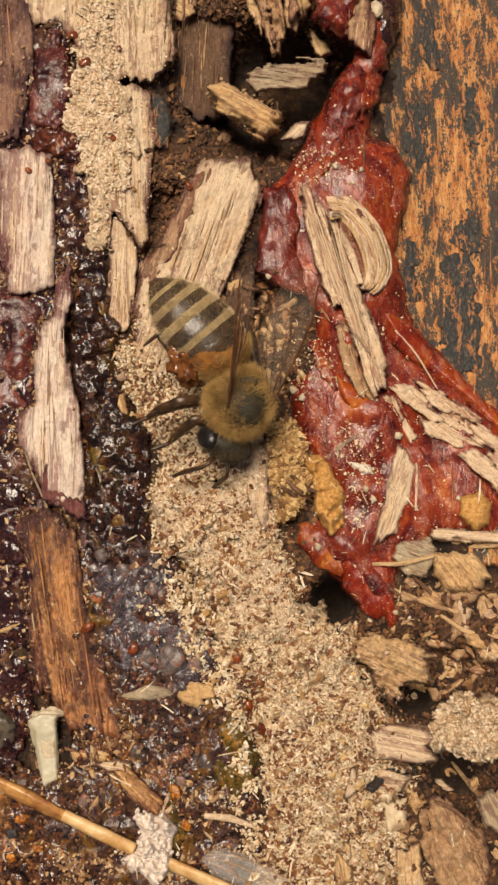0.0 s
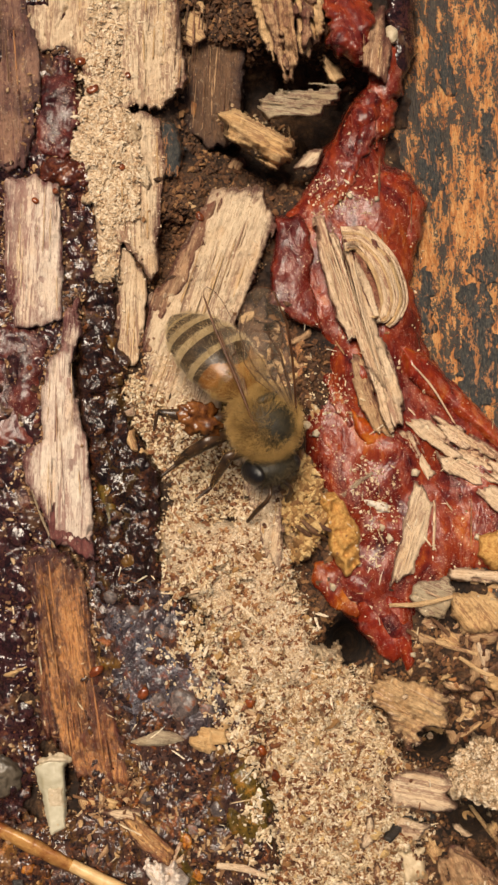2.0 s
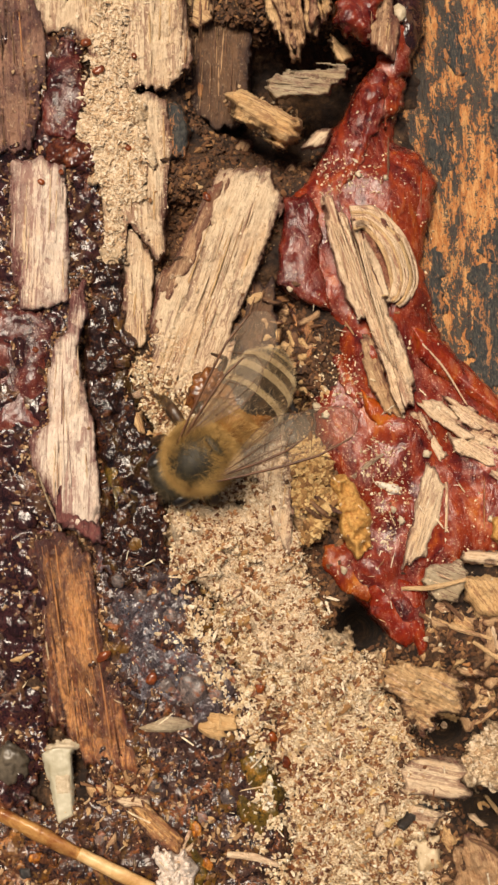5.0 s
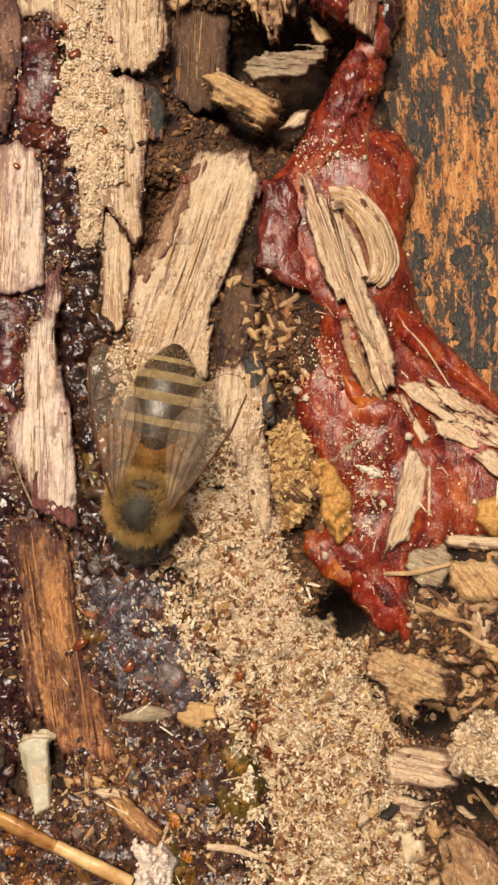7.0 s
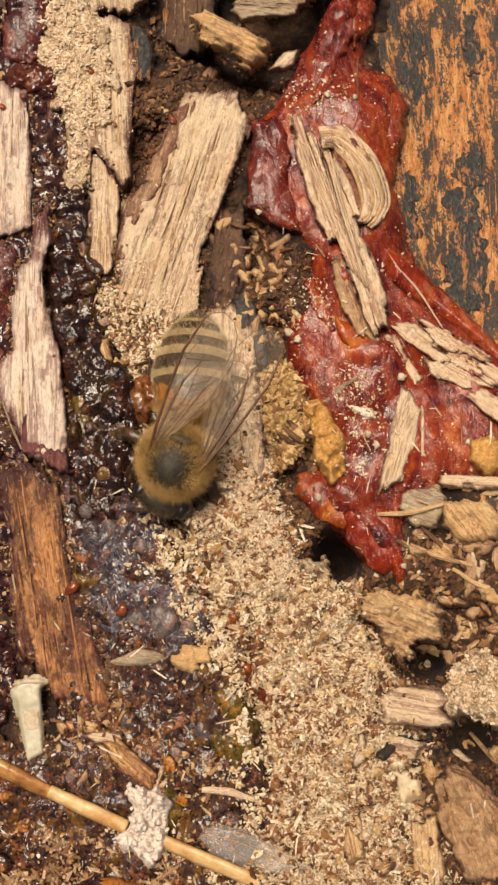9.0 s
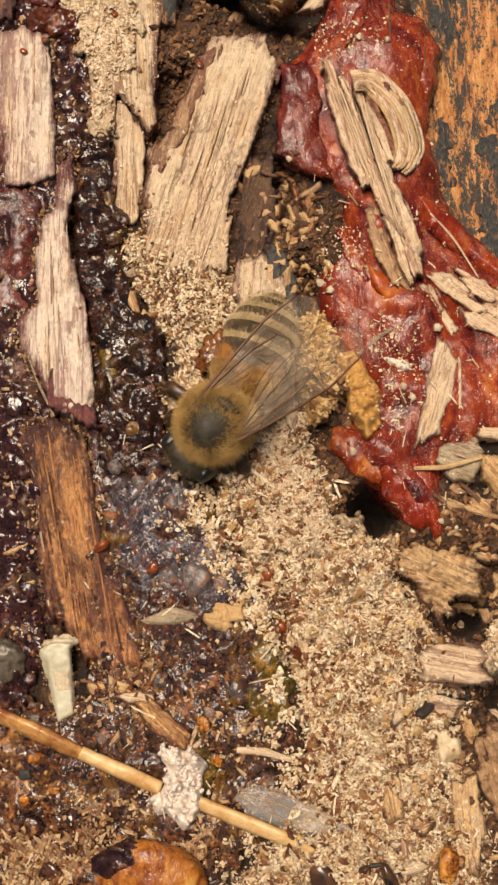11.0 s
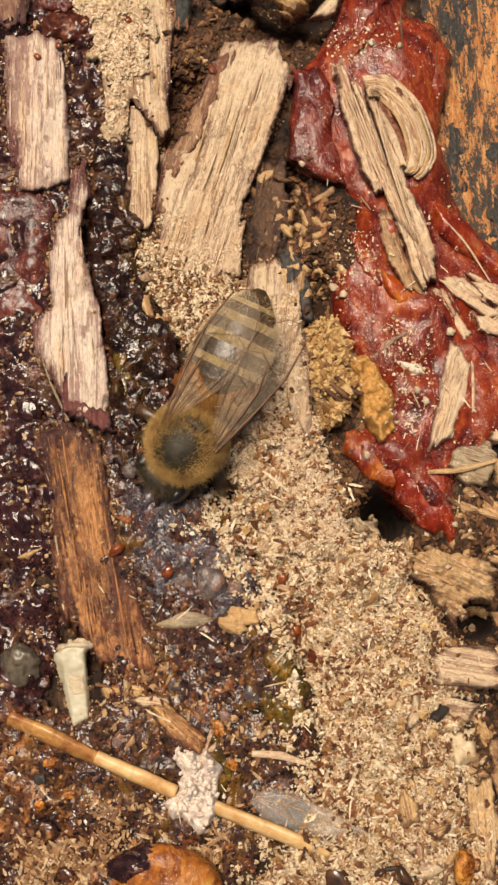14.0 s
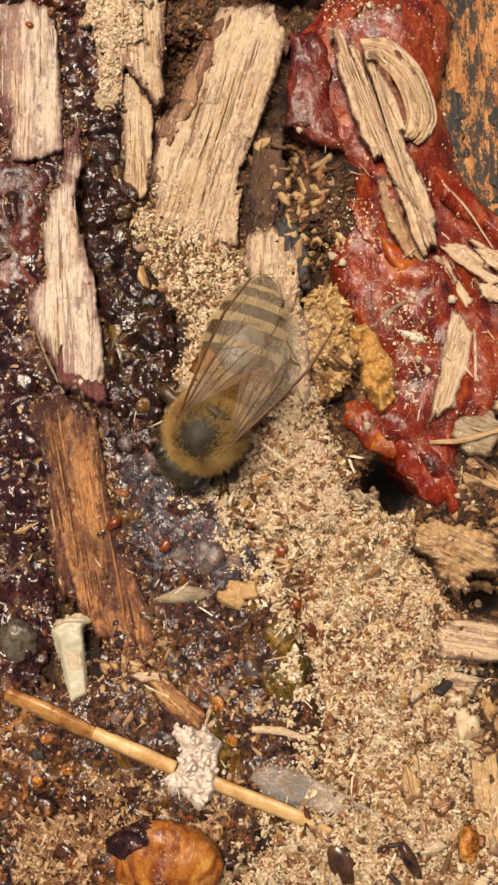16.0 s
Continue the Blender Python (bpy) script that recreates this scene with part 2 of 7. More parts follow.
def dark_resin_material(name, deep, warm, patch_tint, lo=0.12, hi=0.5, hazy=0.80, rust=(0.22, 0.06, 0.018), amber=None, relief=11.0, wet=0.80):
    """Sticky resin full of dirt: smooth wet blobs that mirror the sky between dull, gritty ground with rusty bits; pale
    patch tints put sky sheen into the colour.
    """
    n = Nodes(name, 0.25)
    lump = n.noise(n.spot(0.034, 0.022, 0.034), 4, 0.52, 0.8)
    knob = n.noise(n.spot(0.13, 0.10, 0.13), 2, 0.5, 0.7)
    fine = n.noise(n.spot(0.30), 3, 0.7, 0.3)
    film = n.noise(n.spot(0.020, 0.012, 0.020), 6, 0.74, 0.9)
    hue = n.noise(n.spot(0.030), 5, 0.7, 0.7)
    bit = n.noise(n.spot(0.11), 3, 0.7, 0.5)
    c = n.ramp(n.add(n.noise(n.spot(0.035, 0.022, 0.035), 6, 0.74, 1.0), fine, 0.4), (0.54, deep), (0.70, warm), (0.88, tuple(min(1, 2.0 * w) for w in warm)))
    c = n.mix(n.ramp(n.add(film, fine, 0.5), (hazy, 0.0), (hazy + 0.18, 0.8)), c, patch_tint)
    c = n.mix(n.ramp(n.add(hue, bit, 0.6), (0.84, 0.0), (0.95, 0.8)), c, rust)
    c = n.mix(n.ramp(bit, (0.37, 0.95), (0.46, 0.0)), c, deep)
    if amber:
        c = n.mix(n.ramp(n.add(n.noise(n.spot(0.017, 0.011, 0.017), 5, 0.72, 0.6), bit, 0.3), (0.69, 0.0), (0.79, 0.8)), c, amber)
    dry = n.ramp(n.add(n.add(hue, film, 0.6), bit, 0.4), (wet, 0.0), (wet + 0.16, 1.0))
    c = n.mix(dry, n.mix(0.55, c, deep), c)
    n.colour(c)
    n.rough(n.mix(dry, (lo,) * 3, (hi,) * 3))
    n.b.inputs["Specular IOR Level"].default_value = 0.48
    grainy = n.t.nodes.new("ShaderNodeMath")
    grainy.operation = "MULTIPLY"
    n.link(fine, grainy.inputs[0])
    n.link(dry, grainy.inputs[1])
    n.bump(n.add(n.add(lump, knob, 0.26), grainy.outputs[0], 0.26), relief, 1.0)
    return n.m


RED_RESIN = red_resin_material("red_resin", (0.040, 0.005, 0.006), (0.130, 0.014, 0.009), (0.25, 0.036, 0.012), (0.42, 0.11, 0.020), 0.34)
DARK_RESIN = dark_resin_material("dark_resin", (0.008, 0.005, 0.006), (0.095, 0.046, 0.032), (0.30, 0.23, 0.21), 0.05, 0.30, 0.88, rust=(0.34, 0.10, 0.026), amber=(0.34, 0.16, 0.024), relief=9.0, wet=1.08)
# the blue grey patches paint the reflected sky into this resin's colour
SHEEN_RESIN = dark_resin_material("sky_sheen_resin", (0.018, 0.014, 0.018), (0.095, 0.066, 0.064), (0.33, 0.33, 0.38), 0.13, 0.26, 0.75, rust=(0.24, 0.060, 0.026), relief=11.0, wet=1.16)
BLACK_RESIN = dark_resin_material("black_resin", (0.005, 0.003, 0.003), (0.040, 0.014, 0.009), (0.14, 0.10, 0.10), 0.035, 0.20, 0.96, rust=(0.16, 0.05, 0.016), amber=(0.11, 0.058, 0.012), relief=9.0, wet=1.12)
PURPLE_RESIN = dark_resin_material("maroon_resin", (0.008, 0.004, 0.005), (0.060, 0.018, 0.018), (0.26, 0.18, 0.18), 0.05, 0.30, 0.88, rust=(0.17, 0.060, 0.030), amber=(0.18, 0.09, 0.042), relief=5.0, wet=1.04)
AMBER_RESIN = dark_resin_material("amber_resin", (0.10, 0.024, 0.008), (0.40, 0.14, 0.022), (0.05, 0.018, 0.014), 0.08, 0.26, 0.80, rust=(0.60, 0.32, 0.09), relief=4.0)
OLIVE_RESIN = dark_resin_material("olive_resin", (0.020, 0.013, 0.004), (0.14, 0.085, 0.014), (0.26, 0.18, 0.06), 0.05, 0.3, rust=(0.32, 0.14, 0.02), relief=5.0, wet=1.04)
BROWN_RESIN = dark_resin_material("brown_resin", (0.010, 0.005, 0.005), (0.16, 0.062, 0.028), (0.36, 0.26, 0.21), 0.06, 0.32, 0.82, rust=(0.42, 0.16, 0.038), amber=(0.34, 0.15, 0.04), relief=4.5, wet=1.0)


def crumb_material(name, *stops, rough=0.85):
    n = Nodes(name, rough)
    fine = n.noise(n.spot(0.22), 3, 0.7)
    c = n.ramp(n.island(), *stops)
    c = n.mix(n.ramp(fine, (0.35, 0.55), (0.6, 0.0)), c, (0.20, 0.09, 0.035))
    n.colour(c)
    n.bump(fine, 2.5, 0.8)
    return n.m


SAWDUST = crumb_material("sawdust_grain", (0.0, (0.14, 0.045, 0.018)), (0.11, (0.38, 0.22, 0.105)), (0.30, (0.64, 0.485, 0.295)), (0.68, (0.78, 0.645, 0.44)), (1.0, (0.85, 0.765, 0.60)))
FINE_DUST = crumb_material("fine_sawdust", (0.0, (0.42, 0.26, 0.14)), (0.3, (0.68, 0.51, 0.33)), (1.0, (0.82, 0.70, 0.53)))
DULL_DUST = crumb_material("dull_dust", (0.0, (0.13, 0.055, 0.026)), (0.5, (0.36, 0.21, 0.10)), (1.0, (0.66, 0.49, 0.30)))
GOLD_CRUMB = crumb_material("golden_crumb", (0.0, (0.15, 0.06, 0.02)), (0.4, (0.42, 0.24, 0.085)), (1.0, (0.70, 0.50, 0.23)))
RUSTY_CRUMB = crumb_material("rusty_crumb", (0.0, (0.06, 0.018, 0.010)), (0.5, (0.20, 0.07, 0.028)), (1.0, (0.40, 0.20, 0.085)))
SOIL_CRUMB = crumb_material("dark_crumb", (0.0, (0.02, 0.009, 0.006)), (0.45, (0.045, 0.018, 0.008)), (0.8, (0.12, 0.046, 0.018)), (1.0, (0.34, 0.18, 0.075)))
RESIN_CRUMB = crumb_material("resin_crumb", (0.0, (0.02, 0.006, 0.004)), (0.6, (0.07, 0.016, 0.008)), (1.0, (0.20, 0.06, 0.018)), rough=0.3)


def bed_material(name, a, b, c, cell=0.16):
    n = Nodes(name, 0.9)
    d, col = n.cells(n.spot(cell))
    fine = n.noise(n.spot(0.3), 3, 0.7)
    blot = n.noise(n.spot(0.02), 4, 0.6)
    k = n.ramp(n.add(blot, fine, 0.5), (0.5, a), (0.7, b), (0.95, c))
    k = n.mix(n.ramp(d, (0.25, 0.0), (0.8, 0.6)), k, a)
    n.colour(k)
    n.bump(n.add(fine, d, -0.8), 6.0, 1.0)
    return n.m


SAWDUST_BED = bed_material("sawdust_bed", (0.24, 0.12, 0.055), (0.60, 0.43, 0.25), (0.79, 0.64, 0.44))
DIRTY_BED = bed_material("dirty_sawdust_bed", (0.10, 0.042, 0.020), (0.36, 0.21, 0.10), (0.62, 0.45, 0.26))
SOIL = bed_material("dark_litter", (0.008, 0.004, 0.003), (0.040, 0.018, 0.009), (0.16, 0.080, 0.035), 0.1)


def plain(name, c, c2, rough=0.5, scale=0.05, bump=2.0, **more):
    n = Nodes(name, rough)
    f = n.noise(n.spot(scale), 4, 0.65, 0.4)
    n.colour(n.ramp(f, (0.35, c), (0.65, c2)))
    n.bump(f, bump, 0.7)
    for key, value in more.items():
        n.b.inputs[key.replace("_", " ")].default_value = value
    return n.m


HUSK = plain("pale_husk", (0.34, 0.30, 0.20), (0.52, 0.48, 0.36), 0.4, 0.022)
COTTON = plain("white_fluff", (0.56, 0.42, 0.33), (0.84, 0.77, 0.69), 0.95, 0.22, 4.0)
CHAR = plain("charred_wood", (0.008, 0.007, 0.007), (0.050, 0.040, 0.034), 0.6, 0.10, 5.0)
ORANGE_CRUST = plain("orange_crust", (0.36, 0.145, 0.028), (0.62, 0.36, 0.11), 0.65, 0.18, 6.0)


# ---- builders ----
SURFACES = []
TOPS = {}


def to_metres(v):
    k = U * (EYE - v[:, 2]) / EYE
    return np.stack([(v[:, 0] - 441) * k, (784 - v[:, 1]) * k, v[:, 2] * U], -1)


def make(name, v, faces, material, turn=0.0, parent=None, smooth=True, origin=None):
    """A mesh object from plan coordinates; its own y axis is turned by that many degrees."""
    p = to_metres(np.asarray(v, float))
    o = np.array([*((p[:, :2].min(0) + p[:, :2].max(0)) / 2), p[:, 2].min()]) if origin is None else np.array(origin)
    m = Matrix.Translation(o) @ pose(0, 0, 0, 0, 0, turn)
    c, s = math.cos(radians(turn)), math.sin(radians(turn))
    q = (p - o) @ np.array([[c, -s, 0], [s, c, 0], [0, 0, 1]])
    me = bpy.data.meshes.new(name)
    me.from_pydata(q.tolist(), [], faces.tolist() if isinstance(faces, np.ndarray) else faces)
    me.materials.append(material)
    me.polygons.foreach_set("use_smooth", [smooth] * len(me.polygons))
    me.update()
    ob = new(name, me)
    if parent is not None:
        ob.parent = parent
        ob.matrix_basis = parent.matrix_basis.inverted() @ m
    else:
        ob.matrix_basis = m
    return ob


def thing(name, x, y, z, label, category, group=""):
    """An Empty at the base of a thing that has parts."""
    ob = new(name)
    ob.empty_display_size = 0.001
    ob.matrix_basis = Matrix.Translation(place(x, y, z))
    return tagged(ob, label, category, group)


def inside(px, py, outline):
    """Distance to the outline, positive within."""
    poly = np.array(outline, float)
    best, sign = np.full(px.shape, 1e18), np.zeros(px.shape, bool)
    for (ax, ay), (bx, by) in zip(poly, np.roll(poly, -1, 0)):
        ex, ey = bx - ax, by - ay
        k = np.clip(((px - ax) * ex + (py - ay) * ey) / (ex * ex + ey * ey + 1e-9), 0, 1)
        best = np.minimum(best, (px - ax - k * ex) ** 2 + (py - ay - k * ey) ** 2)
        cross = ((ay > py) != (by > py)) & (px < ex * (py - ay) / (ey + 1e-12) + ax)
        sign ^= cross
    return np.where(sign, 1, -1) * np.sqrt(best)


def slab(name, outline, material, h=10.0, thick=40.0, turn=0.0, step=3.0, relief=4.0, ragged=3.0, edge=5.0, tilt=(0, 0), swell=0.0,
         run=60.0, soft=False, cracks=0.0, parent=None, seed=0, flat=False, grain=45.0, fine=0.2):
    """A broken piece lying on the land: an outline with a ragged rim, fibres along its own y axis, a rounded edge and a flat base.
    soft: poured rather than split, with a swelling of the given height that is reached within run."""
    c, s = math.cos(radians(turn)), math.sin(radians(turn))
    poly = np.array(outline, float)
    ox, oy = poly.mean(0)
    seed = seed or len(SURFACES) + 5
    ragged = ragged if soft or ragged > 4 else 1.6 * ragged

    def height(x, y):
        along, across = (x - ox) * -s + (y - oy) * -c, (x - ox) * c + (y - oy) * -s
        d = inside(x, y, outline)
        if soft:
            d = d + 0.9 * ragged * grit(x / 60, y / 60, seed + 9) + ragged * fbm(x / 24, y / 24, seed) + 0.3 * ragged * grit(x / 7, y / 7, seed)
        else:
            d = d + ragged * grit(across / 9, along / 90, seed) + 0.6 * ragged * grit(across / 4, along / 40, seed + 1) + 0.55 * ragged * fbm(x / 20, y / 20, seed + 11) + 0.25 * ragged * grit(x / 5, y / 5, seed)
        base = (lev(ox, oy) if flat else lev(x, y)) + h + tilt[0] * (x - ox) / 100 + tilt[1] * (y - oy) / 100
        if soft:
            z = base + swell * np.sqrt(1 - (1 - np.clip(d / run, 0, 1)) ** 2) + relief * fbm(x / grain, y / grain, seed + 3, 2) + fine * relief * grit(x / 11, y / 11, seed + 4)
        else:
            z = base + 0.4 * relief * grit(across / 23, along / 240, seed + 3) + 0.15 * relief * grit(across / max(7, 3.2 * step), along / 90, seed + 4) + 0.15 * relief * grit(across / max(3.2, 2.1 * step), along / 40, seed + 6) + 0.5 * relief * fbm(x / 26, y / 26, seed + 5) + 0.17 * relief * grit(x / 6, y / 6, seed + 2)
            z = z + swell * np.clip(d / run, 0, 1)
            if cracks:
                k = np.abs(grit(across / 22, along / 260, seed + 7))
                z = z - cracks * np.clip(1 - k / 0.06, 0, 1) * ss(grit(across / 40, along / 70, seed + 8), -0.3, 0.2)
            z = z - edge * (1 - np.clip(d / (edge + 0.01), 0, 1)) ** 2
        fall = np.clip(-d / (1.6 * step), 0, 1)
        return z - fall * thick, d

    x0, y0 = poly.min(0) - ragged * 2 - 2 * step
    x1, y1 = poly.max(0) + ragged * 2 + 2 * step
    xs, ys = np.arange(x0, x1 + step, step), np.arange(y0, y1 + step, step)
    gx, gy = np.meshgrid(xs, ys)
    jx, jy = gx + 0.3 * step * grit(gx, gy, 3), gy + 0.3 * step * grit(gx, gy, 4)
    gz, gd = height(jx, jy)
    keep = gd > -2.2 * step
    cell = keep[:-1, :-1] & keep[1:, :-1] & keep[:-1, 1:] & keep[1:, 1:]
    ids = np.arange(gx.size).reshape(gx.shape)
    quads = np.stack([ids[:-1, :-1][cell], ids[1:, :-1][cell], ids[1:, 1:][cell], ids[:-1, 1:][cell]], -1)
    used = np.unique(quads)
    back = np.full(gx.size, -1)
    back[used] = np.arange(len(used))
    quads = back[quads]
    top = np.stack([jx, jy, gz], -1).reshape(-1, 3)[used]
    # rim edges go round once; close them to a flat base
    e = np.concatenate([quads[:, [k, (k + 1) % 4]] for k in range(4)])
    code = set(map(tuple, e.tolist()))
    rim = [(a, b) for a, b in code if (b, a) not in code]
    ring = sorted({a for a, _ in rim})
    at = {a: len(top) + i for i, a in enumerate(ring)}
    low = top[ring].copy()
    low[:, 2] -= thick * 0.25
    faces = quads.tolist() + [(b, a, at[a], at[b]) for a, b in rim]
    ob = make(name, np.concatenate([top, low]), faces, material, turn, parent)
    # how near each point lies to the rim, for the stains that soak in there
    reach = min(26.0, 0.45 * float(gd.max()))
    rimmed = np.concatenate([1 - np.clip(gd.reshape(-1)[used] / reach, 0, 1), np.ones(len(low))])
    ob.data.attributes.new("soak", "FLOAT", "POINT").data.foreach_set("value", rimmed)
    TOPS[ob.name] = height
    SURFACES.append((x0, y0, x1, y1, height, name, outline if not soft else None))
    return ob


def surf(x, y):
    """The top of all that lies there, in plan units."""
    x, y = np.asarray(x, float), np.asarray(y, float)
    z = ground_height(x, y)
    for x0, y0, x1, y1, height, *_ in SURFACES:
        m = (x > x0) & (x < x1) & (y > y0) & (y < y1)
        if m.any():
            hz, d = height(x[m], y[m])
            z[m] = np.where(d > 0, np.maximum(z[m], hz), z[m])
    return z


def owner(x, y):
    """The name of what lies on top at each plan point."""
    x, y = np.asarray(x, float), np.asarray(y, float)
    z, who = ground_height(x, y), np.full(x.shape, -1)
    for i, (x0, y0, x1, y1, height, *_) in enumerate(SURFACES):
        m = (x > x0) & (x < x1) & (y > y0) & (y < y1)
        if m.any():
            hz, d = height(x[m], y[m])
            won = (d > 0) & (hz > z[m])
            z[m] = np.where(won, hz, z[m])
            who[m] = np.where(won, i, who[m])
    names = np.array([s[5] for s in SURFACES] + ["ground"])
    return names[who]


def top_at(x, y):
    return float(surf(np.array([x]), np.array([y]))[0])


def rod(name, path, radii, material, flat=1.0, sides=8, ridges=0.12, parent=None, seed=1, hollow=False, steps=14):
    """A stick or fibre swept along a path of plan points (x, y, z), with a radius at each point."""
    path, radii = np.array(path, float), np.array(radii, float)
    t = np.linspace(0, len(path) - 1, steps * (len(path) - 1) + 1)
    i = np.minimum(t.astype(int), len(path) - 2)
    f = (t - i)[:, None]
    ext = np.concatenate([path[:1] * 2 - path[1:2], path, path[-1:] * 2 - path[-2:-1]])
    a, b, c, d = ext[i], ext[i + 1], ext[i + 2], ext[i + 3]
    p = 0.5 * (2 * b + (c - a) * f + (2 * a - 5 * b + 4 * c - d) * f**2 + (3 * b - a - 3 * c + d) * f**3)
    r = np.interp(t, np.arange(len(radii)), radii)
    tan = np.gradient(p, axis=0)
    tan /= np.linalg.norm(tan, axis=1, keepdims=True) + 1e-9
    side = np.cross(tan, [0, 0, 1.0])
    side /= np.linalg.norm(side, axis=1, keepdims=True) + 1e-9
    up = np.cross(side, tan)
    ang = np.linspace(0, 2 * np.pi, sides, endpoint=False)
    wob = 1 + ridges * np.sin(ang * 3 + seed)[None, :] + ridges * grit(t[:, None] * 2.3, ang[None, :] * 1.5, seed)
    v = p[:, None] + (np.cos(ang)[None, :, None] * side[:, None] + flat * np.sin(ang)[None, :, None] * up[:, None]) * (r[:, None] * wob)[..., None]
    n = len(p)
    faces = [(k * sides + j, k * sides + (j + 1) % sides, (k + 1) * sides + (j + 1) % sides, (k + 1) * sides + j) for k in range(n - 1) for j in range(sides)]
    faces += [tuple(range(sides))[::-1], tuple((n - 1) * sides + j for j in range(sides))]
    chord = path[-1] - path[0]
    return make(name, v.reshape(-1, 3), faces, material, math.degrees(math.atan2(-chord[0], -chord[1])), parent)


def lump(name, x, y, z, size, material, rough=0.25, turn=0.0, parent=None, seed=1, detail=3, scale=1.6):
    """A rounded crumb; size is its half widths; z is its middle."""
    bm = bmesh.new()
    bmesh.ops.create_icosphere(bm, subdivisions=detail, radius=1)
    bm.verts.ensure_lookup_table()
    v = np.array([w.co for w in bm.verts])
    faces = [[w.index for w in f.verts] for f in bm.faces]
    bm.free()
    k = 1 + rough * np.array([noise.noise(Vector(w * scale) + Vector((seed * 3.1, 0, 0))) + 0.5 * noise.noise(Vector(w * scale * 2.3) + Vector((0, seed * 2.7, 0)))
                              + 0.3 * noise.noise(Vector(w * scale * 5) + Vector((0, seed * 1.7, 4))) for w in v])
    v = v * k[:, None] * np.array(size)
    c, s = math.cos(radians(turn)), math.sin(radians(turn))
    q = np.stack([x + v[:, 0] * c - v[:, 1] * s, y - (v[:, 0] * s + v[:, 1] * c), z + v[:, 2]], -1)
    return make(name, q, faces, material, turn, parent)


BOX = np.array([(-1, -1, -1), (1, -1, -1), (1, 1, -1), (-1, 1, -1), (-1, -1, 1), (1, -1, 1), (1, 1, 1), (-1, 1, 1)], float)
BOX_FACES = np.array([(0, 3, 2, 1), (4, 5, 6, 7), (0, 1, 5, 4), (1, 2, 6, 5), (2, 3, 7, 6), (3, 0, 4, 7)])


GOLD = (1 + 5**0.5) / 2
ICO = np.array([(-1, GOLD, 0), (1, GOLD, 0), (-1, -GOLD, 0), (1, -GOLD, 0), (0, -1, GOLD), (0, 1, GOLD), (0, -1, -GOLD), (0, 1, -GOLD), (GOLD, 0, -1), (GOLD, 0, 1), (-GOLD, 0, -1), (-GOLD, 0, 1)]) / 1.6
ICO_FACES = np.array([(0, 11, 5), (0, 5, 1), (0, 1, 7), (0, 7, 10), (0, 10, 11), (1, 5, 9), (5, 11, 4), (11, 10, 2), (10, 7, 6), (7, 1, 8),
                      (3, 9, 4), (3, 4, 2), (3, 2, 6), (3, 6, 8), (3, 8, 9), (4, 9, 5), (2, 4, 11), (6, 2, 10), (8, 6, 7), (9, 8, 1)])


def grains(name, xy, size, material, label, category, stretch=1.8, sink=0.2, gen=None, lift=0.0, round_off=False):
    """Countless small chips strewn on what lies below, in one mesh."""
    gen = gen or rng
    n = len(xy)
    xy = np.asarray(xy)
    shape, sheet = (ICO, ICO_FACES) if round_off else (BOX, BOX_FACES)
    v = np.repeat(shape[None], n, 0) * (1 + 0.45 * gen.standard_normal((n, len(shape), 3)).clip(-1.4, 1.4))
    s = np.asarray(size)[:, None] * np.stack([np.ones(n), 1 + (stretch - 1) * gen.random(n) ** 2 * 2, 0.45 + 0.4 * gen.random(n)], -1)
    v *= s[:, None, :]
    a, b = gen.random(n) * 2 * np.pi, (gen.random(n) - 0.5) * 1.6
    ca, sa, cb, sb = np.cos(a), np.sin(a), np.cos(b), np.sin(b)
    x, y, z = v[..., 0], v[..., 1] * cb[:, None] - v[..., 2] * sb[:, None], v[..., 1] * sb[:, None] + v[..., 2] * cb[:, None]
    x, y = x * ca[:, None] - y * sa[:, None], x * sa[:, None] + y * ca[:, None]
    base = surf(xy[:, 0], xy[:, 1]) + np.asarray(size) * (0.5 - sink) + lift
    w = np.stack([x + xy[:, :1], y + xy[:, 1:], z + base[:, None]], -1).reshape(-1, 3)
    faces = (sheet[None] + len(shape) * np.arange(n)[:, None, None]).reshape(-1, sheet.shape[1])
    ob = make(name, w, faces, material, smooth=False)
    return tagged(ob, label, category, kind="stuff")


def strewn(n, outline, on=(), spill=0.0, gen=None):
    """Random plan points within an outline, on the named things; some spill onto others."""
    gen = gen or rng
    poly = np.array(outline, float)
    lo, hi = poly.min(0), poly.max(0)
    out = np.zeros((0, 2))
    while len(out) < n:
        p = lo + gen.random((n * 2, 2)) * (hi - lo)
        out = np.concatenate([out, p[inside(p[:, 0], p[:, 1], outline) + (22 * grit(p[:, 0] / 40, p[:, 1] / 40, 9) + 16 * grit(p[:, 0] / 14, p[:, 1] / 14, 10)) + 9 * gen.standard_normal(len(p)) > 0]])
    out = out[:n]
    if on:
        ok = np.isin(owner(out[:, 0], out[:, 1]), on) | (gen.random(n) < spill)
        out = out[ok]
    return out


# ---- ground ----
def dip(x, y, cx, cy, rx, ry, deep):
    return deep * np.exp(-(((x - cx) / rx) ** 2 + ((y - cy) / ry) ** 2) ** 1.5)


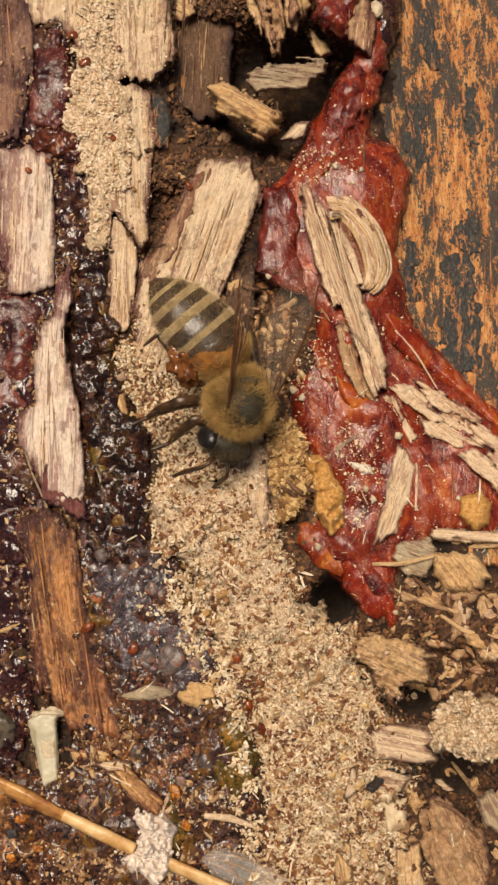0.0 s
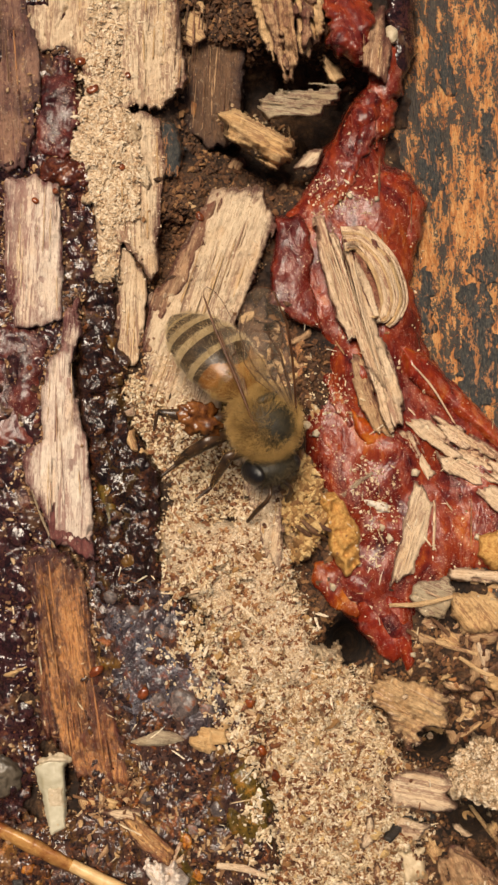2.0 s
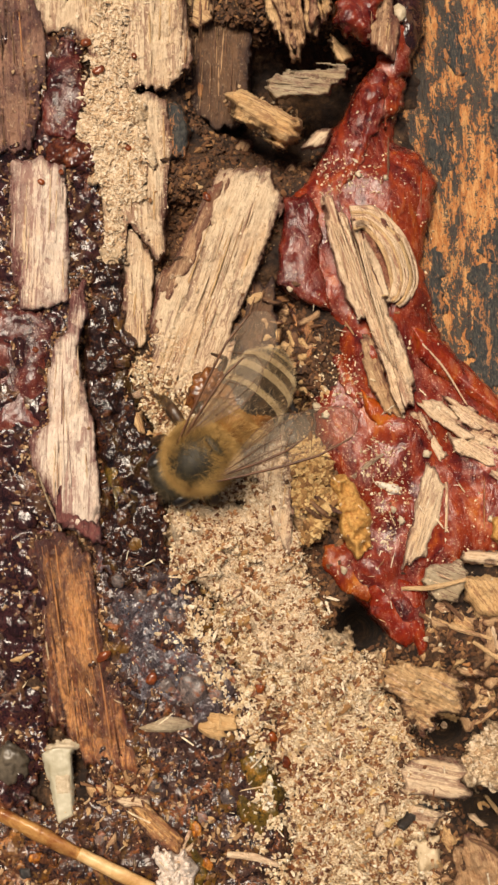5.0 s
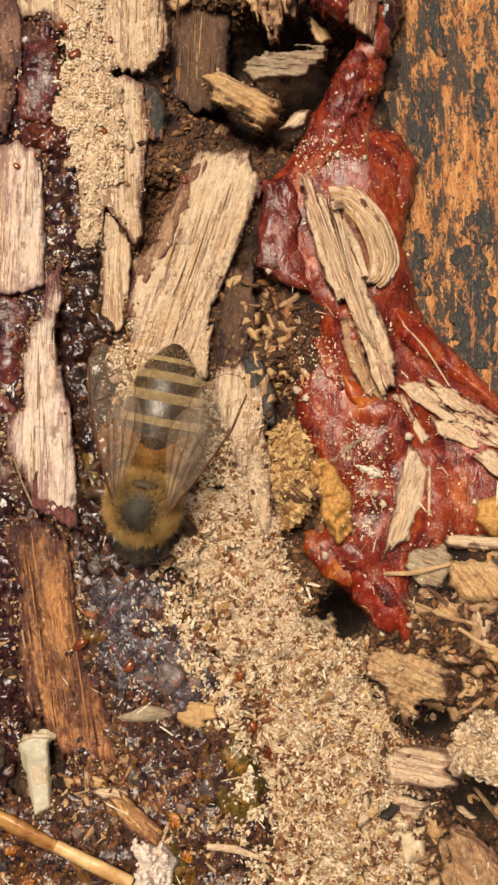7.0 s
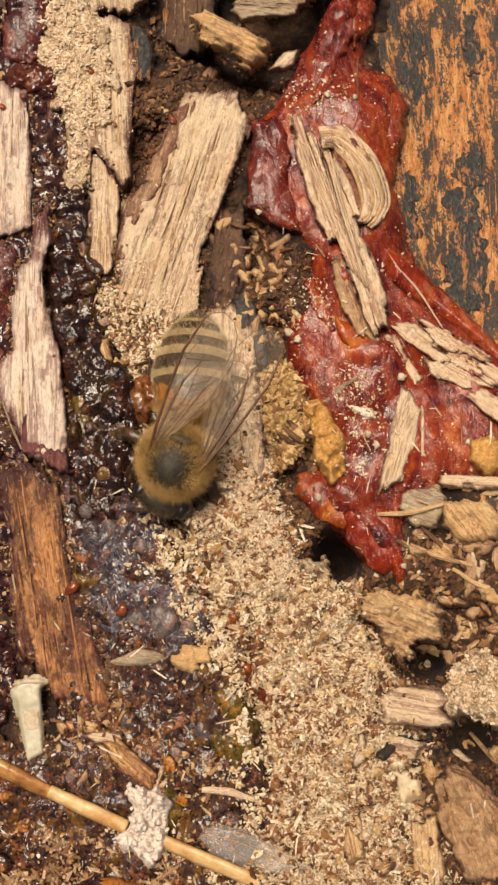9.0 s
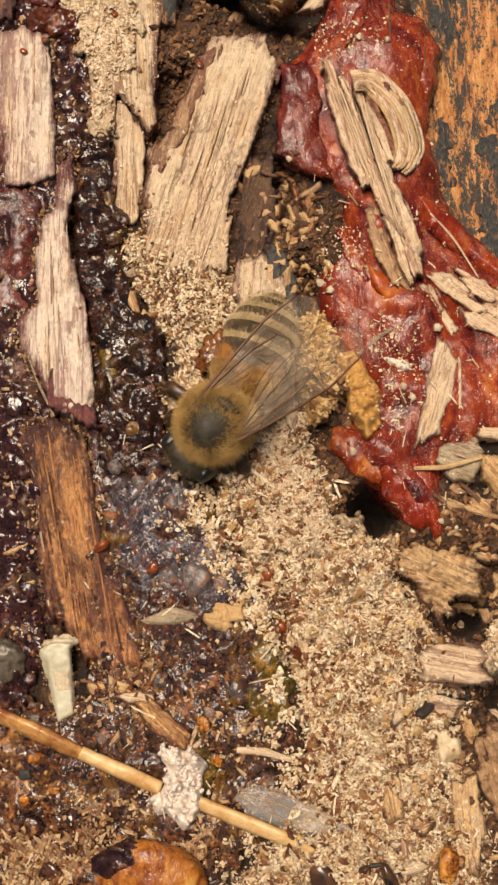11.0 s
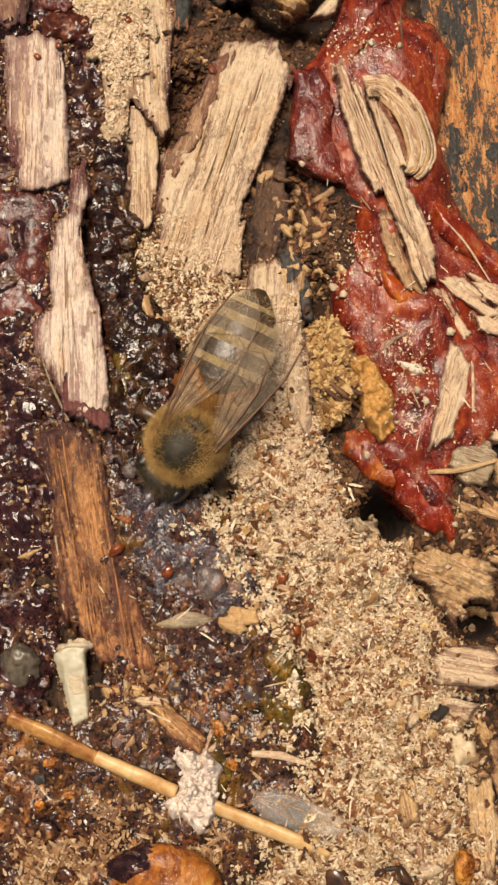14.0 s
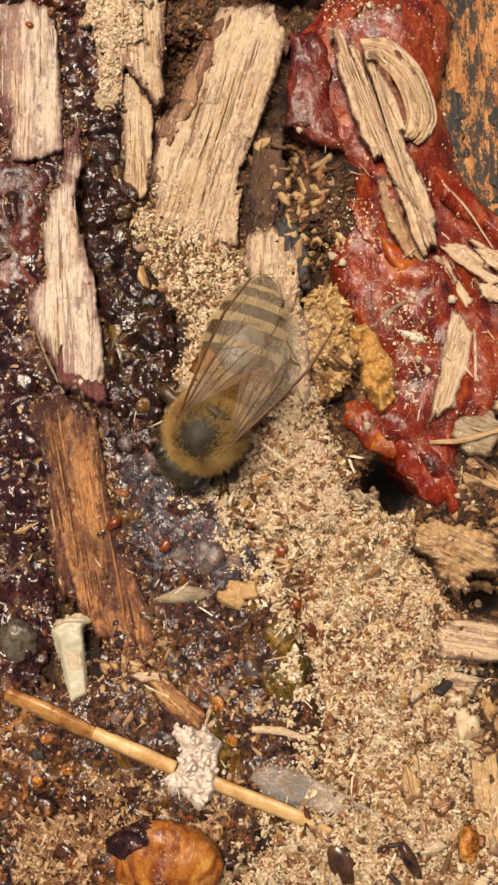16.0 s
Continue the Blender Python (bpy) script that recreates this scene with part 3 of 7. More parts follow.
def ground_height(x, y):
    x, y = np.asarray(x, float), np.asarray(y, float)
    near = ss(-np.hypot(x - 441, y - 784), -2600, -1500)
    z = lev(x, y) - 22 + near * (14 * fbm(x / 60, y / 60, 11) + 6 * fbm(x / 14, y / 14, 12))
    z = z - dip(x, y, 490, 170, 140, 115, 150) - dip(x, y, 590, 1066, 36, 38, 260) - dip(x, y, 780, 1210, 90, 70, 80)
    z = z - dip(x, y, 450, 545, 45, 70, 60) - dip(x, y, 820, 1390, 60, 50, 70) - dip(x, y, 345, 90, 60, 130, 50) - dip(x, y, 290, 380, 40, 60, 30)
    z = z - dip(x, y, 500, 710, 22, 45, 50) - dip(x, y, 205, 800, 40, 130, 26) - dip(x, y, 728, 1236, 30, 24, 150) - dip(x, y, 795, 1362, 42, 30, 130)
    return z - 110 * ss(x, 640, 760) * ss(-y, -760, -560)


def ground():
    def axis(a, b, step, far):
        inner = np.arange(a, b + 1, step)
        outer = step * np.cumsum(1.35 ** np.arange(1, 40))
        outer = outer[outer < far]
        return np.concatenate([a - outer[::-1], inner, b + outer])
    xs, ys = axis(-90, 980, 4.0, 60000), axis(-90, 1840, 4.0, 60000)
    gx, gy = np.meshgrid(xs, ys)
    out = ss(np.hypot(gx - 441, gy - 784), 1500, 3000)
    gz = ground_height(gx, gy) * (1 - out) - 60 * out
    ids = np.arange(gx.size).reshape(gx.shape)
    quads = np.stack([ids[:-1, :-1], ids[1:, :-1], ids[1:, 1:], ids[:-1, 1:]], -1).reshape(-1, 4)
    ob = make("ground", np.stack([gx, gy, np.minimum(gz, 300)], -1).reshape(-1, 3), quads, SOIL, origin=(0, 0, 0))
    tagged(ob, "dark brown crumbly litter of rotten wood and resin", "ground", kind="structure")


ground()

# ---- large pieces ----
MAROON_WOOD = wood_material("maroon_wood", (0.34, 0.19, 0.12), (0.17, 0.07, 0.05), (0.035, 0.010, 0.009), (0.055, 0.010, 0.012), 0.54, 0.5)

def piece(name, label, category, *args, group="", **more):
    return tagged(slab(name, *args, **more), label, category, group)


piece("weathered_board", "weathered orange wooden board streaked with black tar", "board",
      [(625, -140), (1120, -140), (1120, 1010), (820, 1000), (700, 720), (650, 520), (625, 300)], BOARD,
      h=-48, thick=60, step=4, relief=3, ragged=2.4, edge=6, tilt=(0, 8), cracks=4)
board = bpy.data.objects["weathered_board"]
for out in ([(790, 452), (838, 440), (852, 540), (848, 650), (806, 668), (784, 590)], [(806, 386), (852, 380), (858, 440), (830, 456), (804, 430)], [(724, 196), (748, 190), (752, 282), (730, 292)], [(822, 150), (850, 146), (856, 250), (830, 256)],
            [(752, 20), (772, 16), (776, 112), (756, 118)], [(712, 420), (730, 416), (742, 520), (722, 528)], [(856, 690), (900, 680), (905, 740), (866, 742)]):
    yc = sum(y for _, y in out) / len(out)
    slab("tar_patch", out, TAR, h=-47.5 + 8 * (yc - 467) / 100, tilt=(0, 8), thick=5, step=2.6, relief=2, grain=20.0, ragged=12, swell=2.5, run=8, soft=True, parent=board, seed=int(yc) % 50 + 60)
    SURFACES.pop()

piece("purple_resin_crust", "dark purple red sticky resin crust on old wood", "resin",
      [(-120, -120), (150, -120), (140, 60), (120, 200), (150, 260), (165, 400), (140, 470), (120, 560), (115, 700), (110, 860), (60, 940), (70, 1240), (20, 1420), (-120, 1500)],
      PURPLE_RESIN, h=-16, thick=50, step=3.0, relief=8, grain=28.0, fine=0.4, ragged=9, swell=16, run=60, soft=True)
piece("dark_resin_pool", "wet blackish resin pool with embedded wood dust", "resin",
      [(130, 440), (185, 440), (205, 600), (195, 720), (250, 800), (245, 920), (300, 980), (345, 1080), (400, 1130), (440, 1260), (470, 1360), (450, 1500), (380, 1600), (250, 1720),
       (-120, 1760), (-120, 1400), (120, 1350), (110, 1100), (120, 950), (150, 780), (125, 640)],
      DARK_RESIN, h=-12, thick=50, step=2.6, relief=7, grain=34.0, fine=0.25, ragged=14, swell=14, run=40, soft=True)

# thin film over the pool that carries the painted sky sheen
slab("hazy_film", [(150, 930), (215, 940), (250, 960), (300, 1010), (335, 1100), (380, 1160), (350, 1215), (270, 1205), (215, 1215), (185, 1130), (160, 1060)],
     SHEEN_RESIN, h=-4, thick=20, step=2.6, relief=7, grain=34.0, fine=0.25, ragged=20, swell=9, run=40, soft=True, parent=bpy.data.objects["dark_resin_pool"])
piece("brown_resin_crust", "brown amber resin crust mixed with litter", "resin",
      [(-120, 1380), (0, 1392), (60, 1440), (100, 1480), (140, 1525), (165, 1600), (145, 1700), (180, 1800), (-120, 1800)],
      BROWN_RESIN, h=-6, thick=40, step=3.0, relief=9, grain=34.0, fine=0.2, ragged=18, swell=12, run=40, soft=True)
piece("black_resin_band", "black wet resin filling a groove", "resin",
      [(140, 440), (188, 440), (206, 600), (216, 690), (258, 760), (270, 860), (268, 940), (240, 990), (195, 1005), (156, 985), (146, 930), (148, 780), (126, 650), (120, 560)],
      BLACK_RESIN, h=-4, thick=50, step=2.6, relief=8, grain=26.0, fine=0.3, ragged=9, swell=12, run=30, soft=True)

piece("bark_fragment", "brown fibrous bark fragment glazed with resin", "bark", [(-100, -90), (30, -90), (58, 60), (52, 180), (40, 250), (-100, 260)], MAROON_WOOD,
      h=10, thick=50, turn=4, relief=8, ragged=3.6, cracks=10)
piece("wood_strip", "pale brown fibrous wood strip with a broken end", "wood strip",
      [(28, -100), (290, -100), (303, 40), (311, 95), (292, 128), (262, 146), (228, 142), (205, 150), (150, 140), (132, 78), (100, 40), (62, 46), (34, 10)],
      PALE, h=6, thick=60, turn=-1, relief=6, ragged=2.5, cracks=6, step=2.2)
piece("wood_strip", "long pale wood strip caked with sawdust", "wood strip",
      [(112, 190), (130, 145), (205, 154), (238, 150), (268, 168), (277, 250), (265, 330), (263, 425), (246, 442), (222, 400), (200, 380), (192, 445), (166, 445), (158, 330)],
      PALE, h=2, thick=60, turn=1, relief=5, ragged=2.5, cracks=6, step=2.2)
piece("wood_strip", "short pale wood strip wedged under a longer one", "wood strip",
      [(196, 378), (222, 402), (243, 446), (240, 520), (234, 586), (186, 590), (190, 470)],
      PALE, h=-4, thick=60, turn=-1, relief=5, ragged=2.5, cracks=6, step=2.2)
# shade of the hollow is held in this piece's wood colour
piece("dark_fibre_wood", "dark brown fibrous wood in a hollow, darkened further for shade", "wood", [(285, -90), (420, -90), (412, 90), (400, 210), (350, 215), (290, 160)], DARKENED_BROWN,
      h=-62, thick=50, turn=-3, relief=8, ragged=4.2, cracks=10)
piece("charred_chip", "small blue black charred wood chip", "chip", [(268, 165), (292, 172), (305, 220), (300, 262), (275, 260), (266, 220)], TAR, h=-4, thick=30, relief=5, ragged=2.4)
piece("pale_wood_block", "pale pinkish wood block stuck in dark resin", "wood block", [(2, 268), (50, 262), (92, 278), (97, 400), (95, 505), (60, 522), (12, 520), (-4, 400)], PINKISH,
      h=16, thick=50, turn=-2, relief=6, ragged=2.4, cracks=8)
piece("pale_splinter", "long pale pinkish wood splinter with a ragged end", "splinter",
      [(125, 462), (133, 530), (114, 590), (124, 680), (145, 735), (148, 840), (150, 918), (95, 893), (60, 835), (36, 790), (28, 742), (46, 728), (66, 715), (62, 625), (76, 572), (97, 560), (103, 500)],
      PINKISH, h=18, thick=55, turn=-1, relief=6, ragged=2.4, cracks=9, step=2.6)
MAROON_EDGE = wood_material("maroon_stained_wood", (0.20, 0.055, 0.045), (0.085, 0.016, 0.016), (0.03, 0.007, 0.007), (0.05, 0.008, 0.010), 0.52, 0.5)
slab("stained_edge", [(56, 832), (95, 895), (152, 922), (150, 896), (128, 884), (98, 860), (76, 828)], MAROON_EDGE, h=19, thick=30, turn=-1, relief=5, ragged=7, edge=4, step=2.0, parent=bpy.data.objects["pale_splinter"])
piece("russet_bark_strip", "reddish brown bark strip with raised fibres", "bark",
      [(28, 915), (90, 900), (138, 935), (142, 1010), (152, 1090), (182, 1160), (205, 1240), (220, 1310), (150, 1315), (105, 1262), (62, 1205), (54, 1060)],
      RUST_WOOD, h=5, thick=50, turn=8, relief=9, ragged=8, cracks=8)
piece("wood_chunk", "thick pale split wood chunk lying slantwise", "wood chunk",
      [(362, 286), (440, 284), (464, 345), (440, 410), (402, 488), (380, 545), (374, 600), (372, 672), (345, 664), (318, 684), (285, 668), (252, 672), (238, 640), (236, 570), (247, 470), (280, 440), (320, 350)],
      PALE, h=0, thick=90, turn=-19, relief=6, ragged=3, edge=5, tilt=(-3, -4), cracks=6, step=1.8)
STAINED = wood_material("stained_wood", (0.58, 0.38, 0.22), (0.33, 0.165, 0.09), (0.06, 0.020, 0.013), (0.12, 0.028, 0.018), 0.50, streaks=0.45)
slab("stained_side", [(364, 287), (320, 350), (282, 438), (249, 470), (238, 560), (252, 566), (276, 500), (310, 440), (345, 366), (384, 296)], STAINED,
     h=5, tilt=(-3, -4), thick=60, turn=-19, relief=6, ragged=3, edge=6, cracks=8, step=2.2, parent=bpy.data.objects["wood_chunk"])
piece("dark_fibre_wood", "dark brown rotten wood beside a pale chunk", "wood", [(412, 486), (446, 470), (456, 560), (436, 650), (384, 660), (390, 580)], DARKENED_BROWN,
      h=-20, thick=50, turn=-14, relief=9, ragged=7, cracks=10)
piece("fibrous_stump", "short upright fibrous wood stub with a charred side", "wood stub",
      [(378, 700), (385, 660), (420, 640), (450, 660), (468, 700), (474, 790), (476, 944), (455, 938), (432, 850), (400, 760)], PALE, h=24, thick=70, turn=-5, relief=8, ragged=4, cracks=9, step=2.6)
piece("charred_chip", "curved black charred chip beside the wood stub", "chip", [(428, 632), (462, 642), (482, 684), (486, 748), (468, 756), (454, 700), (430, 664)], CHAR, h=29, thick=40, relief=6, ragged=5, step=2.0, cracks=6)

# ---- sawdust ----
SAW = [(258, 862), (300, 845), (380, 850), (425, 800), (450, 830), (475, 880), (500, 985), (530, 1090), (600, 1110), (640, 1180), (690, 1270), (705, 1360), (720, 1480), (760, 1560),
       (800, 1800), (330, 1820), (300, 1700), (420, 1600), (470, 1480), (474, 1380), (440, 1280), (425, 1190), (350, 1110), (320, 1020), (262, 960)]
DIRTY = [(190, 590), (250, 612), (330, 642), (390, 690), (430, 790), (430, 840), (330, 880), (278, 880), (274, 800), (252, 730), (226, 690), (204, 650)]
piece("dirty_sawdust", "brown dirty sawdust below the wood chunk", "sawdust", DIRTY, DIRTY_BED, h=-16, thick=50, step=3.0, relief=11, grain=30.0, fine=0.5, ragged=10, swell=18, run=34, soft=True)
piece("sawdust_heap", "pale coarse sawdust heap mixed with wood crumbs", "sawdust", SAW, SAWDUST_BED, h=-8, thick=50, step=2.6, relief=24, grain=34.0, fine=0.6, ragged=20, swell=24, run=60, soft=True)
CAKED = bed_material("caked_sawdust", (0.40, 0.25, 0.145), (0.66, 0.49, 0.32), (0.80, 0.66, 0.47), 0.30)
piece("caked_sawdust", "pale caked sawdust slab with a straight broken edge", "sawdust",
      [(272, 872), (312, 852), (392, 858), (430, 812), (452, 838), (472, 884), (490, 950), (512, 1030), (536, 1092), (520, 1130), (470, 1140), (438, 1120), (392, 1060), (350, 1010), (312, 990), (276, 940)],
      CAKED, h=2, thick=40, step=2.0, relief=6, grain=26.0, fine=0.8, ragged=6, swell=18, run=16, soft=True)
FINE_BED = bed_material("fine_sawdust_bed", (0.40, 0.26, 0.14), (0.66, 0.49, 0.32), (0.80, 0.66, 0.48))
STRIP_DUST = [(145, -60), (200, -60), (196, 60), (212, 140), (232, 250), (215, 330), (200, 350), (192, 440), (165, 440), (158, 330), (112, 205), (122, 110), (140, 60)]
piece("sawdust_cake", "thin caked sawdust layer on the wood strip", "sawdust", STRIP_DUST, FINE_BED, h=5, thick=12, step=2.2, relief=4, grain=22.0, fine=0.5, ragged=20, swell=6, run=40, soft=True)

# ---- red resin ----
piece("red_resin_mass", "glossy red resin mass dusted with sawdust", "resin",
      [(622, 112), (655, 96), (668, 160), (652, 240), (700, 262), (726, 312), (716, 375), (702, 440), (716, 522), (732, 580), (784, 632), (834, 682), (900, 750), (960, 800), (960, 950), (880, 960), (800, 955),
       (745, 965), (708, 1010), (704, 1106), (690, 1114), (680, 1086), (668, 1102), (640, 1085), (605, 1036), (556, 1004), (528, 962), (540, 922), (590, 900), (590, 860), (545, 800), (520, 752), (512, 660), (558, 605),
       (545, 540), (490, 508), (455, 482), (468, 345), (505, 305), (532, 258), (572, 190), (606, 132)],
      RED_RESIN, h=-36, thick=90, step=3.0, relief=14, grain=75.0, fine=0.05, ragged=3, swell=42, run=85, soft=True)


# ---- parts of the red resin ----
GLAZE = red_resin_material("dark_red_glaze", (0.035, 0.004, 0.005), (0.085, 0.010, 0.009), (0.15, 0.018, 0.010), (0.22, 0.04, 0.015), 0.45)
BRIGHT_RED = red_resin_material("bright_red_resin", (0.10, 0.008, 0.006), (0.20, 0.018, 0.008), (0.28, 0.040, 0.010), (0.38, 0.10, 0.016), 0.3)
AMBER_RED = red_resin_material("amber_red_resin", (0.22, 0.020, 0.007), (0.34, 0.060, 0.009), (0.44, 0.13, 0.012), (0.52, 0.22, 0.03), 0.3)
RED_ORANGE = red_resin_material("red_orange_resin", (0.060, 0.006, 0.004), (0.15, 0.016, 0.006), (0.26, 0.050, 0.009), (0.42, 0.13, 0.016), 0.15)
resin = bpy.data.objects["red_resin_mass"]
slab("neck", [(608, 150), (628, 96), (640, 60), (664, 24), (690, 36), (684, 110), (664, 180), (640, 220)], RED_RESIN, h=-22, thick=60, step=2.6, relief=7, ragged=7, swell=22, run=26, soft=True, fine=0.08, parent=resin)
slab("flap", [(468, 335), (505, 330), (528, 360), (530, 430), (548, 530), (500, 512), (456, 482), (462, 410)], GLAZE, h=-6, thick=60, step=2.6, relief=8, ragged=3, swell=16, run=22, soft=True, fine=0.05, parent=resin)
slab("lobe", [(650, 256), (698, 264), (726, 310), (718, 370), (700, 400), (672, 350), (648, 300)], BRIGHT_RED, h=-22, thick=50, step=2.6, relief=2, ragged=3, swell=26, run=34, soft=True, fine=0.05, parent=resin)
slab("ridge", [(678, 548), (732, 582), (786, 634), (836, 684), (900, 750), (890, 775), (820, 715), (740, 650), (690, 610)], BRIGHT_RED, h=-12, thick=50, step=2.6, relief=3, ragged=3, swell=28, run=30, soft=True, fine=0.05, parent=resin)
slab("crest", [(625, 118), (640, 130), (632, 190), (618, 250), (590, 300), (560, 320), (588, 240)], RED_RESIN, h=-4, thick=40, step=2.6, relief=5, ragged=7, swell=12, run=34, soft=True, fine=0.05, parent=resin)
slab("amber_seam", [(592, 655), (622, 684), (660, 700), (706, 694), (716, 712), (690, 742), (640, 740), (604, 712)], AMBER_RED, h=0, thick=30, step=2.6, relief=2, ragged=3, swell=12, run=14, soft=True, fine=0.05, parent=resin)
slab("fold", [(545, 612), (560, 606), (585, 640), (606, 690), (590, 700), (562, 650)], RED_RESIN, h=-6, thick=40, step=2.6, relief=5, ragged=6, swell=7, run=22, soft=True, fine=0.05, parent=resin)
slab("drip", [(600, 985), (640, 965), (695, 1000), (704, 1106), (690, 1116), (681, 1088), (668, 1102), (640, 1082), (610, 1040)], BRIGHT_RED, h=-12, thick=60, step=2.2, relief=6, ragged=3, swell=20, run=26, soft=True, fine=0.05, parent=resin)
slab("orange_edge", [(528, 926), (580, 918), (622, 940), (640, 990), (604, 1024), (560, 1000), (530, 968)], RED_ORANGE, h=-14, thick=50, step=2.4, relief=6, ragged=4, swell=12, run=34, soft=True, fine=0.05, parent=resin)

# ---- wood debris on the red resin ----
PALE_BROWN = wood_material("fibrous_pale_brown", (0.75, 0.575, 0.395), (0.55, 0.355, 0.215), (0.12, 0.04, 0.022), (0.16, 0.025, 0.02), 0.66, streaks=0.58)


def above(x, y, up):
    return x, y, top_at(x, y) + up


def fibre(name, path, radii, material, label, category, up=0.0, group="", **more):
    """A stick that follows what it lies on."""
    pts = [above(x, y, up) for x, y in path]
    return tagged(rod(name, pts, radii, material, **more), label, category, group)


curl = thing("wood_curl", 610, 480, -60, "twisted pale wood curl of loose strips on red resin", "wood curl")
slab("strip", [(533, 332), (553, 326), (566, 372), (588, 460), (610, 530), (592, 552), (566, 492), (545, 420)], PALE_BROWN, h=28, thick=30, turn=14, step=1.5, relief=6, ragged=3, cracks=8, parent=curl)
slab("strip", [(562, 362), (578, 370), (604, 470), (634, 560), (662, 640), (664, 700), (644, 664), (614, 560), (588, 470)], PALE_BROWN, h=34, thick=34, turn=17, step=1.4, relief=7, ragged=3, cracks=9, parent=curl)
slab("strip", [(582, 372), (594, 380), (624, 480), (655, 560), (684, 640), (686, 690), (670, 690), (650, 620), (630, 545), (606, 465)], PALE_BROWN, h=42, thick=34, turn=17, step=1.4, relief=7, ragged=3, cracks=9, parent=curl)
slab("strip", [(596, 560), (618, 580), (640, 640), (668, 712), (640, 705), (612, 660), (600, 610)], FIBRE_BROWN, h=18, thick=30, turn=20, step=1.5, relief=6, ragged=3, parent=curl)
for k in range(9):
    a = k * 5.2
    ring = [(578 + a * 0.2, 350 + a * 0.9), (622 - a * 0.45, 356 + a * 0.75), (668 - a * 0.85, 402 + a * 0.45), (690 - a, 466 + a * 0.1), (680 - a * 0.9, 506 - a * 0.1), (664 - a * 0.75, 524 - a * 0.5)]
    rod("fibre", [above(x, y, 3 + 0.8 * k) for x, y in ring[:6 if k % 3 else 5]], (3.0, 4.6, 5.0, 4.8, 4.2, 2.4)[:6 if k % 3 else 5], (PALE_BROWN, PALE_BROWN, TAN)[k % 3], flat=1.3, sides=8, ridges=0.3, parent=curl, seed=k, steps=10)
RUSTY_HEART = wood_material("rusty_heart_wood", (0.46, 0.25, 0.14), (0.27, 0.11, 0.06), (0.06, 0.016, 0.011), (0.12, 0.018, 0.014), 0.54, streaks=0.50)
slab("heart", [(584, 372), (640, 372), (672, 424), (678, 482), (652, 514), (630, 486), (608, 442)], RUSTY_HEART, h=12, thick=30, turn=24, step=1.8, relief=12, ragged=5, cracks=12, parent=curl)
slab("strip", [(596, 405), (616, 425), (632, 455), (640, 490), (652, 516), (632, 512), (616, 480), (602, 440)], PALE_BROWN, h=28, thick=30, turn=18, step=1.5, relief=7, ragged=3, cracks=8, parent=curl)
for k in range(9):
    a = (k - 4) * 5.0
    rod("fibre", [above(560 + a + k * 2, 372 + 3 * k, 2), above(600 + a, 470 + 4 * k, 3), above(640 + a * 0.8, 590 + 5 * k, 2)], (1.6, 2.4, 1.2), PALE_BROWN, parent=curl, seed=k, sides=5, steps=6)

piece("flat_splinter", "flat pale splinter stuck on red resin", "splinter", [(702, 786), (720, 800), (735, 830), (726, 872), (700, 948), (662, 966), (668, 930), (688, 850)], PALE, h=14, thick=26, turn=-17, step=1.5, relief=4, ragged=3, cracks=5)
for out, turn, up in (([(690, 672), (730, 688), (768, 728), (795, 745), (765, 746), (712, 712)], 52, 16), ([(676, 704), (698, 700), (722, 744), (706, 758)], 26, 16),
                      ([(770, 728), (820, 734), (868, 758), (890, 805), (835, 792), (780, 770)], 60, 14), ([(815, 800), (842, 798), (905, 850), (892, 874), (842, 836)], 54, 18),
                      ([(745, 690), (772, 690), (810, 722), (790, 735), (760, 720)], 50, 20),
                      ([(716, 668), (748, 676), (800, 712), (850, 742), (838, 752), (780, 726)], 55, 24), ([(730, 740), (770, 748), (820, 782), (806, 794), (760, 772)], 52, 16), ([(700, 744), (716, 740), (742, 776), (728, 784)], 30, 14),
                      ([(820, 752), (856, 756), (905, 796), (896, 812), (850, 784)], 54, 26), ([(850, 800), (885, 806), (925, 842), (905, 850)], 52, 22)):
    piece("wood_splinter", "short fibrous brown splinter on red resin", "splinter", out, PALE_BROWN, h=up, thick=34, turn=turn, step=1.7, relief=8, ragged=4, cracks=10, group="splinters on the resin")
WHITE_FLAKE = plain("white_flake", (0.46, 0.40, 0.32), (0.70, 0.63, 0.53), 0.7, 0.06)
piece("pale_flake", "thin greyish white wood flake", "flake", [(600, 806), (655, 824), (662, 840), (640, 840), (602, 818)], WHITE_FLAKE, h=10, thick=8, turn=72, step=2.2, relief=2, ragged=2)
fibre("thin_shaving", [(580, 812), (605, 790), (632, 772)], (3, 4, 2), GREY, "thin pale curled shaving on resin", "shaving", 2, flat=0.5)
fibre("thin_shaving", [(738, 820), (738, 860), (736, 905)], (2, 3, 2), PALE_BROWN, "thin upright pale shaving on resin", "shaving", 2, flat=0.5)
fibre("thin_shaving", [(700, 585), (735, 625), (775, 690)], (1.5, 2, 1.2), PALE_BROWN, "thin pale fibre stuck to resin", "shaving", 2, flat=0.6)
piece("orange_crust", "knobbly orange resin crust beside red resin", "crust", [(536, 812), (566, 800), (592, 840), (610, 882), (607, 926), (584, 946), (560, 908), (548, 852)], ORANGE_CRUST, h=4, thick=50, step=2.0, relief=10, grain=14.0, fine=0.5, ragged=5, swell=20, run=22, soft=True)
piece("crumbly_bark", "crumbly tan bark lump with fibres", "bark", [(475, 738), (520, 752), (545, 800), (560, 850), (545, 892), (500, 925), (478, 880), (468, 800)], DIRTY_BED, h=-2, thick=50, step=2.6, relief=12, grain=24.0, fine=0.6, ragged=9, swell=18, run=26, soft=True)
